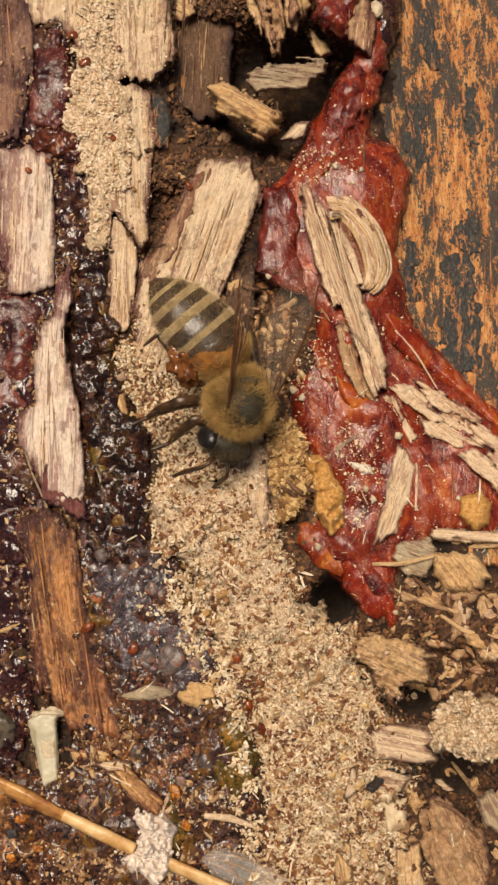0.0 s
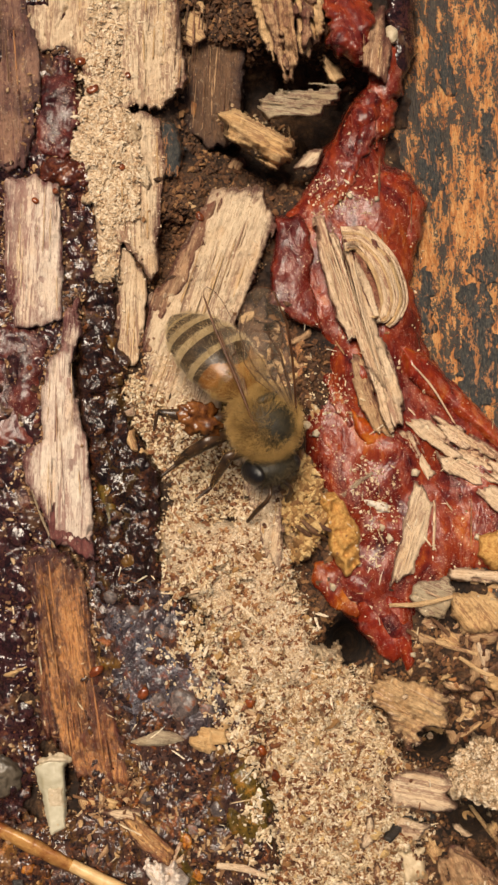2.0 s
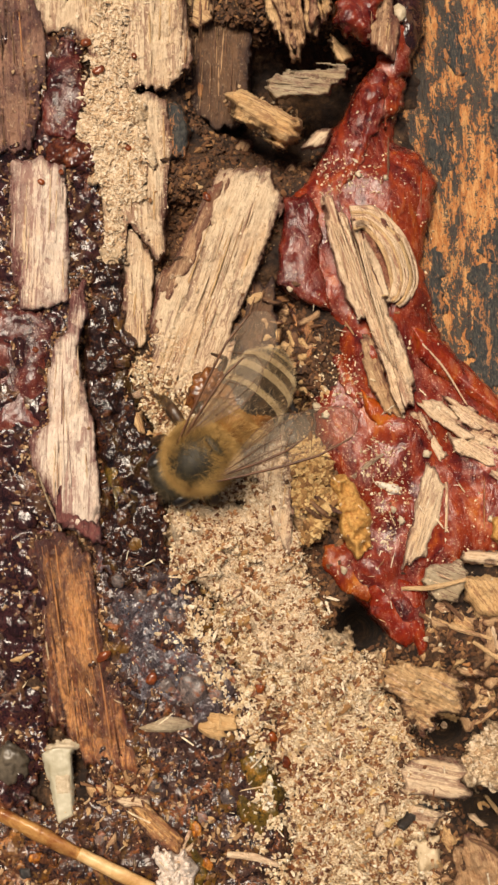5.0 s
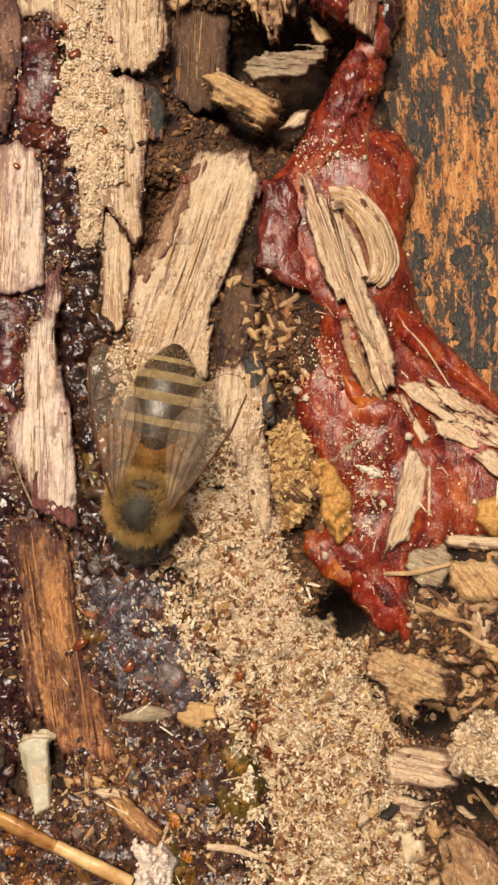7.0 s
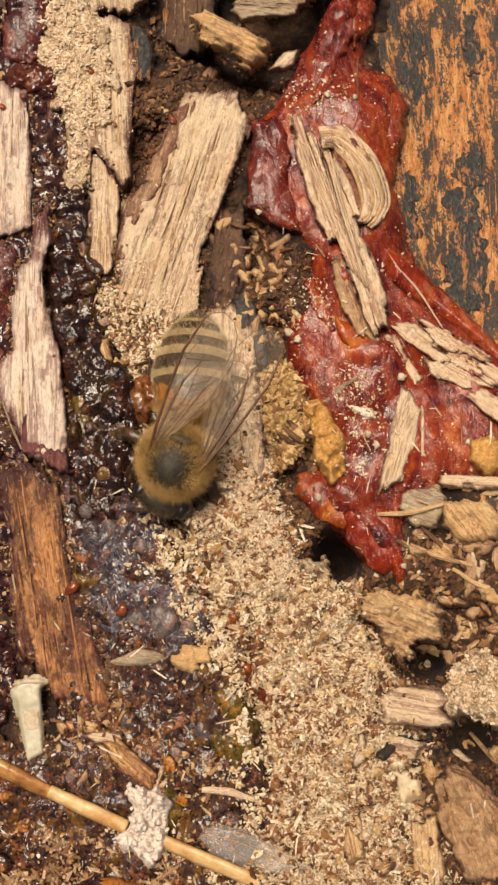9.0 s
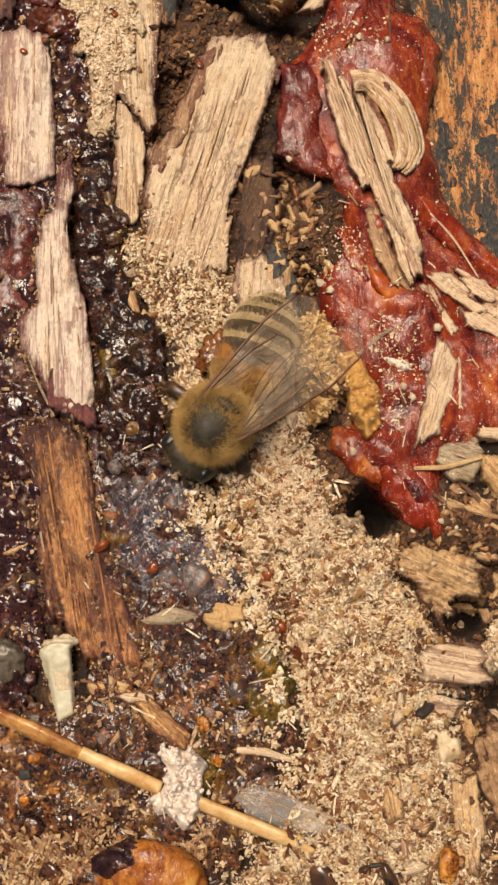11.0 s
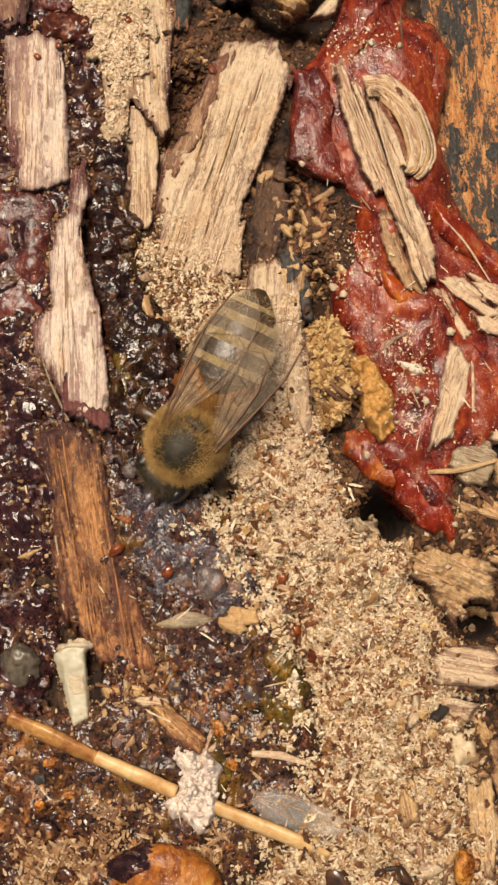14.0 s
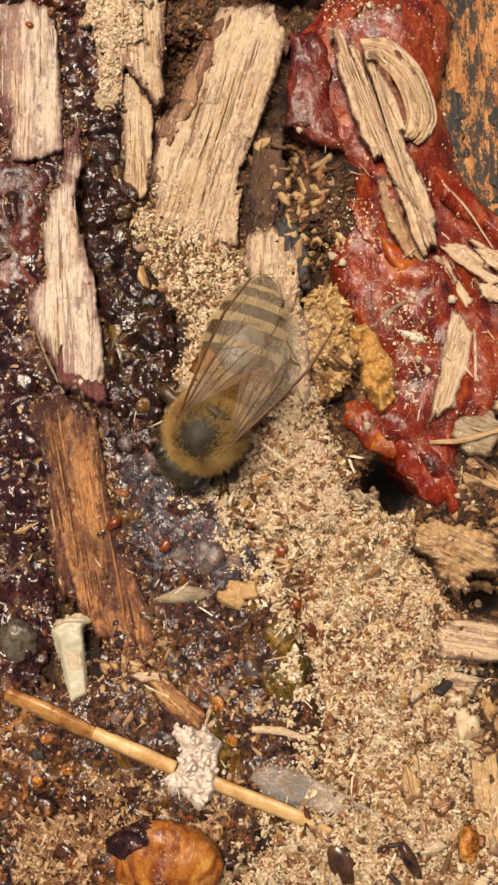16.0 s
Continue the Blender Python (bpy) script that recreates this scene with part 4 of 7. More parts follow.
for bark_path in ([(505, 850), (530, 872), (556, 890)], [(498, 862), (522, 880), (545, 905)], [(515, 842), (540, 862), (560, 872)]):
    fibre("bark_fibre", bark_path, (3, 5, 2.5), BROWN, "dark brown bark fibre in crumbly litter", "bark fibre", 5, group="bark fibres", flat=0.6)
piece("yellow_crust", "porous yellowish crust lump", "crust", [(815, 880), (850, 870), (872, 900), (868, 930), (840, 935), (815, 915)], ORANGE_CRUST, h=6, thick=40, step=2.6, relief=8, ragged=5, swell=18, run=22, soft=True)
PEBBLE = plain("pale_pebble", (0.36, 0.28, 0.18), (0.58, 0.48, 0.34), 0.6, 0.10)
for x, y, s in ((563, 968, 8), (648, 866, 7), (662, 884, 8), (812, 882, 6), (520, 690, 9), (535, 705, 8), (706, 772, 9), (640, 300, 6), (594, 295, 7), (475, 490, 6), (700, 1085, 6), (725, 1095, 5), (655, 1100, 6), (630, 1105, 5)):
    tagged(lump("pebble", x, y, top_at(x, y) + s * 0.4, (s * 0.7, s * 0.9, s * 0.6), PEBBLE, 0.6, x % 90, seed=y % 17, detail=2), "tiny pale rounded grain", "pebble", "pale pebbles")

# ---- hollow and chips at the upper end ----
CHIP = wood_material("amber_chip", (0.66, 0.44, 0.22), (0.50, 0.28, 0.11), (0.28, 0.12, 0.035), stained=0.8, streaks=0.68)
chunk = thing("fibrous_chunk", 486, 10, -60, "rough brown fibrous wood chunk over the hollow", "wood chunk")
for out, stuff, up, turn in (([(424, -80), (466, -80), (472, 16), (462, 58), (442, 20)], TAN, 14, 6), ([(458, -80), (502, -80), (508, 40), (488, 99), (470, 66), (464, 6)], FIBRE_BROWN, 20, 8), ([(494, -80), (550, -80), (547, 10), (524, 58), (506, 48)], TAN, 8, 14),
                             ([(440, -60), (456, -66), (480, 30), (484, 76), (466, 50)], FIBRE_BROWN, 30, 10), ([(512, -70), (530, -70), (528, 20), (516, 34)], STAINED, 26, 4)):
    slab("strip", out, stuff, h=up, thick=50, turn=turn, step=2.0, relief=14, ragged=7, cracks=16, parent=chunk)
piece("red_bark", "dark red resin soaked bark chunk", "bark", [(545, -90), (620, -90), (640, 20), (625, 70), (590, 62), (560, 40)], RED_RESIN, h=4, thick=70, step=2.6, relief=12, ragged=8, swell=26, run=40, soft=True)
piece("fibrous_chunk", "narrow tan fibrous wood chunk beside red bark", "wood chunk", [(612, 12), (650, -30), (664, 50), (656, 99), (630, 88), (612, 60)], STAINED, h=22, thick=60, turn=-4, relief=10, ragged=5, cracks=12)
piece("purple_lump", "dark purple resin lump on the board", "resin", [(658, -80), (712, -80), (702, 60), (676, 108), (660, 70)], PURPLE_RESIN, h=-20, thick=60, step=2.6, relief=7, ragged=6, swell=24, run=26, soft=True)
tagged(lump("pebble", 667, 17, top_at(667, 17) + 6, (11, 17, 9), PEBBLE, 0.2, 10, seed=4), "white oval grain on bark", "pebble", "pale pebbles")
piece("amber_chip", "amber coloured rounded wood chip", "chip", [(372, 160), (398, 147), (440, 168), (490, 195), (495, 226), (466, 247), (430, 222), (386, 192)], CHIP, h=24, thick=44, turn=62, step=2.6, relief=7, ragged=4, edge=12, swell=8, run=20, flat=True)
piece("grey_chip", "flat grey weathered wood chip", "chip", [(440, 132), (470, 119), (572, 111), (577, 128), (542, 150), (450, 168)], GREY, h=0, thick=40, turn=83, step=2.6, relief=6, ragged=4, cracks=6, flat=True)
piece("pale_chip", "small pale triangular wood chip", "chip", [(500, 248), (524, 221), (544, 221), (536, 241)], PALE, h=2, thick=30, turn=-42, step=2.2, relief=3, ragged=2, flat=True)
for out, turn in (([(455, 200), (480, 205), (490, 235), (455, 245)], 20), ([(300, -40), (340, -40), (345, 20), (318, 38), (300, 15)], 60), ([(545, 60), (580, 65), (590, 95), (560, 100)], 30)):
    piece("bark_crumb", "small brown bark crumb in the hollow", "crumb", out, TAN, h=-40, thick=40, turn=turn, step=2.6, relief=8, ragged=5, group="bark crumbs")

# ---- raised fibres on the larger wood, bubbles in the resin ----
part_rng = np.random.default_rng(5)


def raised_fibres(ob, turn, n, materials, thick=(1.4, 3.4), length=(50, 150), name="splinter"):
    """Loose fibres that lift from a piece along its grain, as parts of it."""
    outline = next(s[6] for s in SURFACES if s[4] is TOPS[ob.name])
    poly = np.array(outline, float)
    way = np.array([-math.sin(radians(turn)), -math.cos(radians(turn))])
    made = 0
    for _ in range(n * 12):
        p = poly.min(0) + part_rng.random(2) * (poly.max(0) - poly.min(0))
        q = p + way * part_rng.uniform(*length) + part_rng.normal(0, 2, 2)
        m = (p + q) / 2
        d = inside(np.array([p[0], m[0], q[0]]), np.array([p[1], m[1], q[1]]), outline)
        if d.min() > 3:
            r = part_rng.uniform(*thick)
            pts = [above(*(p + (q - p) * k), 0.4) for k in (0, 0.3, 0.65, 1)]
            rod(name, pts, (r * 0.5, r, r * 0.9, r * 0.3), materials[made % len(materials)], flat=0.8, sides=6, ridges=0.3, parent=ob, seed=made, steps=5)
            made += 1
        if made == n:
            break


for key, turn, n, woods in (("wood_chunk", -19, 26, (PALE, PALE_BROWN, TAN)), ("pale_wood_block", -2, 12, (PINKISH, PALE_BROWN)), ("pale_splinter", -1, 14, (PINKISH, PALE_BROWN)), ("russet_bark_strip", 8, 26, (RUST_WOOD,)),
                            ("wood_strip", -1, 12, (PALE, TAN)), ("wood_strip.001", 1, 12, (PALE, TAN)), ("wood_strip.002", -1, 6, (PALE, TAN)), ("dark_fibre_wood", -3, 30, (BROWN, FIBRE_BROWN, DARKENED_BROWN)), ("bark_fragment", 4, 16, (BROWN, RUST_WOOD)),
                            ("fibrous_stump", -5, 12, (PALE, TAN)), ("weathered_board", 0, 30, (BROWN, RUST_WOOD))):
    raised_fibres(bpy.data.objects[key], turn, n, woods, (0.9, 2.2), (30, 70) if key in ("wood_strip.002", "fibrous_stump") else (50, 140))
BUBBLE = dark_resin_material("grey_bubble", (0.05, 0.04, 0.04), (0.12, 0.09, 0.08), (0.26, 0.24, 0.23), 0.05, 0.25, 0.9, relief=3.0)
for key, name, stuff, spots in (("dark_resin_pool", "bubble", BUBBLE, ((305, 1170, 26), (262, 1165, 15), (330, 1130, 12), (220, 1010, 13), (180, 985, 11), (270, 1045, 12), (345, 1180, 12), (365, 1350, 13), (320, 1385, 11), (240, 1330, 12), (150, 1420, 12))),
                                ("black_resin_band", "blister", BLACK_RESIN, ((172, 520, 13), (185, 610, 15), (160, 690, 14), (205, 740, 16), (232, 820, 18), (190, 850, 15), (225, 900, 14), (175, 930, 16))),
                                ("brown_resin_crust", "blister", BROWN_RESIN, ((30, 1560, 16), (-10, 1590, 18), (90, 1600, 14), (60, 1640, 20), (110, 1680, 15), (10, 1470, 13))),
                                ("purple_resin_crust", "blister", PURPLE_RESIN, ((85, 110, 22), (80, 170, 20), (20, 880, 20), (28, 980, 18), (12, 1060, 16), (50, 1020, 12), (110, 300, 15), (118, 390, 14), (30, 1180, 16)))):
    for x, y, size in spots:
        lump(name, x, y, top_at(x, y) - size * 0.12, (size, size * 1.15, size * 0.45), stuff, 0.3, x % 50, parent=bpy.data.objects[key], seed=int(x + y) % 23, detail=3, scale=1.1)

# ---- beads and drops of resin ----
BEAD = plain("amber_bead", (0.09, 0.018, 0.006), (0.26, 0.06, 0.013), 0.2, 0.06, 4.0, Coat_Weight=0.4)
PUDDLE = dark_resin_material("rust_puddle", (0.030, 0.006, 0.004), (0.11, 0.026, 0.012), (0.20, 0.09, 0.06), 0.03, 0.15, 0.95, rust=(0.26, 0.07, 0.02), relief=5.0, wet=1.15)
for x, y, a, b in ((128, 62, 10, 8), (150, 110, 12, 8), (211, 86, 5, 6), (85, 286, 5, 6), (50, 302, 5, 7), (115, 250, 22, 14), (200, 245, 6, 6),
                   (236, 1150, 12, 9), (155, 1112, 14, 8), (420, 1165, 9, 12), (335, 330, 6, 9), (40, 590, 5, 6),
                   (460, 1290, 10, 14), (440, 1250, 8, 12)):
    tagged(lump("resin_bead", x, y, top_at(x, y) + 3, (a, b, min(a, b) * 0.7), BEAD, 0.2, x % 60, seed=x % 13, detail=3), "small glossy amber red resin bead", "resin bead", "resin beads")
piece("amber_shard", "olive amber translucent resin shard", "resin", [(160, 772), (182, 780), (192, 852), (176, 868), (156, 850)], OLIVE_RESIN, h=2, thick=30, step=2.4, relief=3, ragged=4, swell=7, run=14, soft=True)
PINK_GLAZE = red_resin_material("pink_purple_glaze", (0.022, 0.006, 0.007), (0.070, 0.015, 0.014), (0.14, 0.030, 0.020), (0.24, 0.070, 0.035), 0.3)
piece("purple_glaze", "smooth pinkish purple resin glaze over old wood", "resin", [(58, 84), (96, 62), (122, 84), (128, 150), (114, 212), (84, 238), (58, 222), (52, 150)], PINK_GLAZE, h=0, thick=30, step=2.4, relief=6, grain=30.0, fine=0.15, ragged=10, swell=14, run=30, soft=True)
piece("resin_puddle", "glossy dark red resin puddle", "resin", [(56, 242), (108, 224), (142, 234), (140, 266), (100, 276), (62, 264)], PUDDLE, h=3, thick=40, step=2.2, relief=6, grain=16.0, fine=0.3, ragged=7, swell=10, run=20, soft=True)
piece("red_glaze", "pinkish red resin glaze beside a pale splinter", "resin", [(-100, 525), (60, 520), (72, 570), (58, 640), (50, 715), (20, 740), (-100, 740)], PINK_GLAZE, h=-6, thick=30, step=2.8, relief=7, fine=0.1, ragged=14, swell=12, run=40, soft=True)
fibre("pale_hair", [(44, 800), (62, 850), (84, 900)], (1.6, 2.2, 1.4), GREY, "thin pale plant hair", "hair", 3)

# ---- lower right debris ----
piece("bark_chunk", "rounded orange brown bark chunk", "bark", [(762, 988), (800, 974), (842, 984), (868, 1022), (846, 1042), (790, 1048), (766, 1020)], CHIP, h=8, thick=50, turn=40, step=2.6, relief=9, ragged=5, edge=14, cracks=6)
piece("grey_bark", "grey crumbly bark piece", "bark", [(698, 962), (765, 955), (772, 985), (756, 1022), (722, 1022), (700, 992)], GREY, h=4, thick=50, turn=70, step=2.6, relief=10, ragged=6, cracks=8)
piece("pale_strip", "narrow pale wood strip", "wood strip", [(765, 938), (800, 940), (960, 948), (960, 966), (800, 958), (768, 952)], PALE_BROWN, h=20, thick=24, turn=85, step=2.4, relief=4, ragged=3)
piece("tan_chunk", "tan fibrous wood chunk half buried in sawdust", "wood chunk", [(606, 1146), (650, 1124), (702, 1134), (738, 1150), (766, 1172), (756, 1202), (722, 1212), (690, 1244), (650, 1192)], TAN, h=20, thick=50, turn=62, step=2.0, relief=24, ragged=11, cracks=16)
piece("pale_chip", "pale yellow split wood chip with a notched end", "chip", [(652, 1302), (688, 1278), (756, 1290), (769, 1310), (757, 1324), (769, 1346), (740, 1354), (660, 1342)], PALE, h=34, thick=40, turn=78, step=2.4, relief=5, ragged=3, cracks=6)
piece("fibrous_ball", "matted ball of pale wood fibres", "fibre ball", [(756, 1262), (800, 1232), (860, 1226), (960, 1240), (960, 1352), (880, 1346), (830, 1352), (775, 1330)], SAWDUST_BED, h=8, thick=70, step=2.4, relief=26, grain=24.0, fine=0.5, ragged=16, swell=30, run=44, soft=True)
piece("brown_wood", "brown fibrous wood lump", "wood", [(748, 1442), (776, 1408), (850, 1468), (872, 1532), (860, 1600), (790, 1600), (752, 1520)], FIBRE_BROWN, h=14, thick=60, turn=22, step=2.0, relief=22, ragged=9, cracks=14)
piece("tan_splinter", "tan splinter standing out of sawdust", "splinter", [(704, 1506), (744, 1495), (756, 1590), (742, 1660), (706, 1640)], TAN, h=26, thick=50, turn=2, step=2.6, relief=6, ragged=4, cracks=7)
fibre("charred_stalk", [(655, 1402), (672, 1384), (696, 1368), (738, 1362)], (7, 9, 9, 6), CHAR, "short black curved charred stalk", "stalk", 5, ridges=0.35, sides=7)
TAN_FLAKE = plain("tan_flake", (0.40, 0.29, 0.17), (0.58, 0.46, 0.30), 0.5, 0.03)
piece("pale_flake", "pale translucent plant flake", "flake", [(678, 1426), (722, 1412), (724, 1460), (690, 1470)], TAN_FLAKE, h=20, thick=5, turn=10, step=2.0, relief=3, ragged=5)
piece("grey_flake", "grey translucent plant flake", "flake", [(845, 1414), (870, 1404), (910, 1440), (900, 1478), (860, 1462)], GREY, h=10, thick=8, turn=30, step=2.2, relief=2, ragged=2)
for path in ([(690, 1042), (745, 1085), (800, 1138)], [(712, 1050), (760, 1070), (812, 1085)], [(660, 1000), (715, 998), (770, 985)], [(730, 1020), (770, 1060), (795, 1110)], [(800, 960), (850, 968), (930, 960)],
             [(780, 1090), (830, 1120), (890, 1130)], [(800, 1350), (850, 1410), (900, 1440)], [(770, 1420), (810, 1440), (860, 1500)]):
    fibre("twig", path, (3, 5, 3), BROWN if path[0][0] % 4 else TAN, "thin brown twig among crumbs", "twig", 4, group="twigs", flat=0.7)
gen = np.random.default_rng(21)


def scrap(name, label, x, y, s, material, group, h=None):
    """A small broken bit of wood with an uneven outline."""
    n, turn, long = int(gen.integers(5, 8)), gen.uniform(0, 180), gen.uniform(1.0, 2.3)
    a = np.sort(gen.uniform(0, 2 * np.pi, n) * 0.3 + np.linspace(0, 2 * np.pi, n, endpoint=False) * 0.85)
    r = s * gen.uniform(0.7, 1.2, n)
    u, v, c, k = r * np.cos(a), r * np.sin(a) * long, math.cos(radians(turn)), math.sin(radians(turn))
    out = [(x + p * c + q * k, y - p * k + q * c) for p, q in zip(u.tolist(), v.tolist())]
    up = top_at(x, y) - float(lev(x, y)) + s * 0.25 if h is None else h
    tagged(slab(name, out, material, h=up, thick=s * 1.1 + 6, turn=turn, step=2.2, relief=s * 0.35, ragged=s * 0.16, edge=s * 0.4, cracks=s * 0.3, flat=True,
                tilt=(gen.normal(0, 14), gen.normal(0, 14))), label, "crumb", group)


for k in range(190):
    x, y = (gen.uniform(690, 930), gen.uniform(1030, 1240)) if k < 80 else (gen.uniform(600, 930), gen.uniform(1340, 1760)) if k < 130 else (gen.uniform(405, 530), gen.uniform(490, 690)) if k < 165 else (gen.uniform(300, 600), gen.uniform(100, 310))
    if ground_height(np.array([x]), np.array([y]))[0] > lev(x, y) - 110 and owner(np.array([x]), np.array([y]))[0] in ("ground", "sawdust_heap", "dirty_sawdust", "bark_crumb", "dark_fibre_wood"):
        scrap("bark_crumb", "small broken brown bark crumb", x, y, gen.uniform(5, 14), (FIBRE_BROWN, BROWN, TAN, RUST_WOOD, FIBRE_BROWN)[k % 5], "bark crumbs")
for k in range(80):
    x, y = (gen.uniform(470, 720), gen.uniform(1100, 1760)) if k < 44 else (gen.uniform(255, 470), gen.uniform(840, 1060)) if k < 58 else (gen.uniform(195, 360), gen.uniform(600, 760)) if k < 70 else (gen.uniform(120, 420), gen.uniform(1330, 1560))
    scrap("wood_crumb", "pale broken wood crumb", x, y, gen.uniform(3.5, 8), (PALE, CHIP, PALE_BROWN)[k % 3], "wood crumbs")
for k in range(34):
    scrap("bark_crumb", "orange tan crumb in dark litter", gen.uniform(440, 540), gen.uniform(570, 715), gen.uniform(4, 11), (CHIP, CHIP, TAN)[k % 3], "bark crumbs")
for k in range(120):
    x, y = (gen.uniform(700, 930), gen.uniform(1050, 1250)) if k < 50 else (gen.uniform(720, 930), gen.uniform(1340, 1700)) if k < 90 else (gen.uniform(600, 740), gen.uniform(1440, 1760))
    if owner(np.array([x]), np.array([y]))[0] in ("ground", "sawdust_heap", "bark_crumb", "wood_crumb"):
        scrap("wood_crumb", "broken tan wood crumb in litter", x, y, gen.uniform(6, 17), (TAN, PALE_BROWN, CHIP, FIBRE_BROWN, TAN)[k % 5], "wood crumbs")
for x, y, size in ((213, 712, 13), (15, 1108, 13), (620, 1385, 17), (690, 1385, 20), (735, 1430, 18), (640, 1640, 17), (345, 1225, 10), (190, 1178, 8), (181, 1340, 12), (135, 1338, 9)):
    scrap("wood_crumb", "larger pale wood crumb", x, y, size, CHIP if x % 2 else PALE, "wood crumbs")

# ---- lower left debris ----
ORANGE_WOOD = wood_material("orange_brown_wood", (0.74, 0.45, 0.19), (0.48, 0.23, 0.075), (0.12, 0.04, 0.015), stained=0.6)
for k in range(62):
    x, y = (gen.uniform(100, 460), gen.uniform(1330, 1620)) if k < 34 else (gen.uniform(0, 200), gen.uniform(1470, 1780)) if k < 52 else (gen.uniform(5, 60), gen.uniform(880, 1260))
    if owner(np.array([x]), np.array([y]))[0] in ("dark_resin_pool", "brown_resin_crust", "purple_resin_crust", "ground"):
        scrap("wood_crumb", "small wood crumb stuck in dark resin", x, y, gen.uniform(3.0, 8.0), (TAN, ORANGE_WOOD, FIBRE_BROWN, CHIP, RUST_WOOD)[k % 5], "wood crumbs")
piece("seed_husk", "long pointed grey brown seed husk", "husk", [(212, 1233), (235, 1220), (265, 1211), (305, 1221), (312, 1234), (268, 1240), (228, 1241)], GREY, h=8, thick=16, turn=84, step=2.0, relief=2, ragged=1.5, swell=7, run=14)
piece("yellow_chip", "pale yellow knobbly wood chip", "chip", [(306, 1222), (340, 1209), (381, 1210), (378, 1236), (350, 1253), (320, 1241)], CHIP, h=12, thick=24, turn=76, step=2.4, relief=6, ragged=4)
husk = piece("white_husk", "greenish white papery plant husk", "husk", [(50, 1276), (66, 1264), (92, 1258), (112, 1261), (98, 1276), (103, 1381), (77, 1394), (66, 1340), (56, 1296)], HUSK, h=9, thick=5, turn=4, step=1.6, relief=2, ragged=1)
slab("inner_scale", [(70, 1312), (98, 1309), (101, 1345), (72, 1347)], PEBBLE, h=10.5, thick=6, turn=4, step=2.0, relief=1, ragged=1, parent=husk)
slab("white_rim", [(60, 1268), (75, 1256), (98, 1256), (112, 1264), (95, 1268)], PEBBLE, h=12, thick=5, turn=80, step=2.0, relief=1, ragged=1.5, parent=husk)
BUD = plain("olive_brown_bud", (0.030, 0.022, 0.016), (0.15, 0.12, 0.085), 0.35, 0.04, 3.0)
tagged(lump("bud", -4, 1292, top_at(-4, 1292) - 4, (30, 34, 24), BUD, 0.35, 20, seed=5, detail=4, scale=1.2), "dark olive brown rounded bud in resin", "bud")
piece("charred_chip", "small black charred chip in brown resin", "chip", [(6, 1470), (28, 1466), (36, 1484), (14, 1494)], CHAR, h=10, thick=16, step=2.0, relief=3, ragged=2)
for x, y, a, b in ((38, 1452, 13, 9), (66, 1503, 11, 8), (20, 1520, 9, 9), (312, 1405, 9, 13), (330, 1462, 8, 11), (300, 1530, 9, 8)):
    tagged(lump("resin_bead", x, y, top_at(x, y) + 1, (a, b, 6), AMBER_RESIN, 0.3, x % 60, seed=x % 13, detail=3), "small glossy amber orange resin bead", "resin bead", "resin beads")
piece("amber_streak", "thin amber resin streak on dark resin", "resin", [(300, 1372), (320, 1380), (314, 1450), (326, 1525), (306, 1520), (294, 1440)], OLIVE_RESIN, h=0, thick=16, step=2.2, relief=4, grain=14.0, ragged=9, swell=7, run=14, soft=True)
straw = thing("straw", 250, 1510, 60, "yellow broken straw lying on dark litter", "straw")
STEM = plain("straw_stem", (0.44, 0.22, 0.07), (0.68, 0.46, 0.22), 0.42, 0.03, 2.5)
STAINED_STEM = plain("resin_stained_straw", (0.22, 0.070, 0.022), (0.54, 0.29, 0.095), 0.25, 0.030, 3.5)
rod("stained_stem", [above(-24, 1376, -4), above(30, 1402, 1), above(80, 1428, 4), above(122, 1449, 6)], (13, 14, 13, 11.5), STAINED_STEM, parent=straw, ridges=0.10, sides=12, seed=4)
rod("stem", [above(112, 1444, 6), above(140, 1458, 8), above(180, 1478, 10), above(238, 1505, 10)], (11, 12, 13, 12), STEM, parent=straw, ridges=0.05, sides=12)
rod("stem", [above(285, 1522, 14), above(380, 1565, 14), above(430, 1588, 12), above(480, 1612, 9)], (11, 12.5, 12, 5), STEM, parent=straw, ridges=0.05, sides=12, seed=5)
fluff = thing("white_fluff", 270, 1490, 60, "whitish crumbly fluff clump on the straw", "fluff")
slab("fluff_mass", [(245, 1440), (290, 1432), (316, 1465), (298, 1500), (308, 1540), (270, 1568), (238, 1545), (218, 1522), (242, 1490)], COTTON, h=16, thick=30, step=2.2, relief=12, grain=15.0, fine=0.7, ragged=7, swell=14, run=22, soft=True, parent=fluff)
for k in range(90):
    x, y = 266 + gen.normal(0, 21), 1494 + gen.normal(0, 34)
    s = gen.uniform(1.5, 4)
    lump("tuft", x, y, top_at(x, y) + 2, (s, s * 1.5, s * 0.8), COTTON, 0.6, k * 31, parent=fluff, seed=k, detail=3, scale=2.6)
piece("orange_stick", "short orange brown broken stick", "stick", [(196, 1362), (226, 1360), (288, 1418), (282, 1452), (250, 1432), (210, 1398)], ORANGE_WOOD, h=18, thick=30, turn=47, step=1.8, relief=6, ragged=3, cracks=5, swell=6, run=10)
piece("pale_chip", "thin pale bark scrap", "chip", [(170, 1352), (205, 1346), (236, 1350), (232, 1368), (190, 1366)], PALE, h=16, thick=12, turn=80, step=2.4, relief=3, ragged=3)
fibre("pale_stalk", [(362, 1446), (405, 1450), (448, 1464)], (5, 7, 4), PALE_BROWN, "short pale grass stalk", "stalk", 4, flat=0.6)
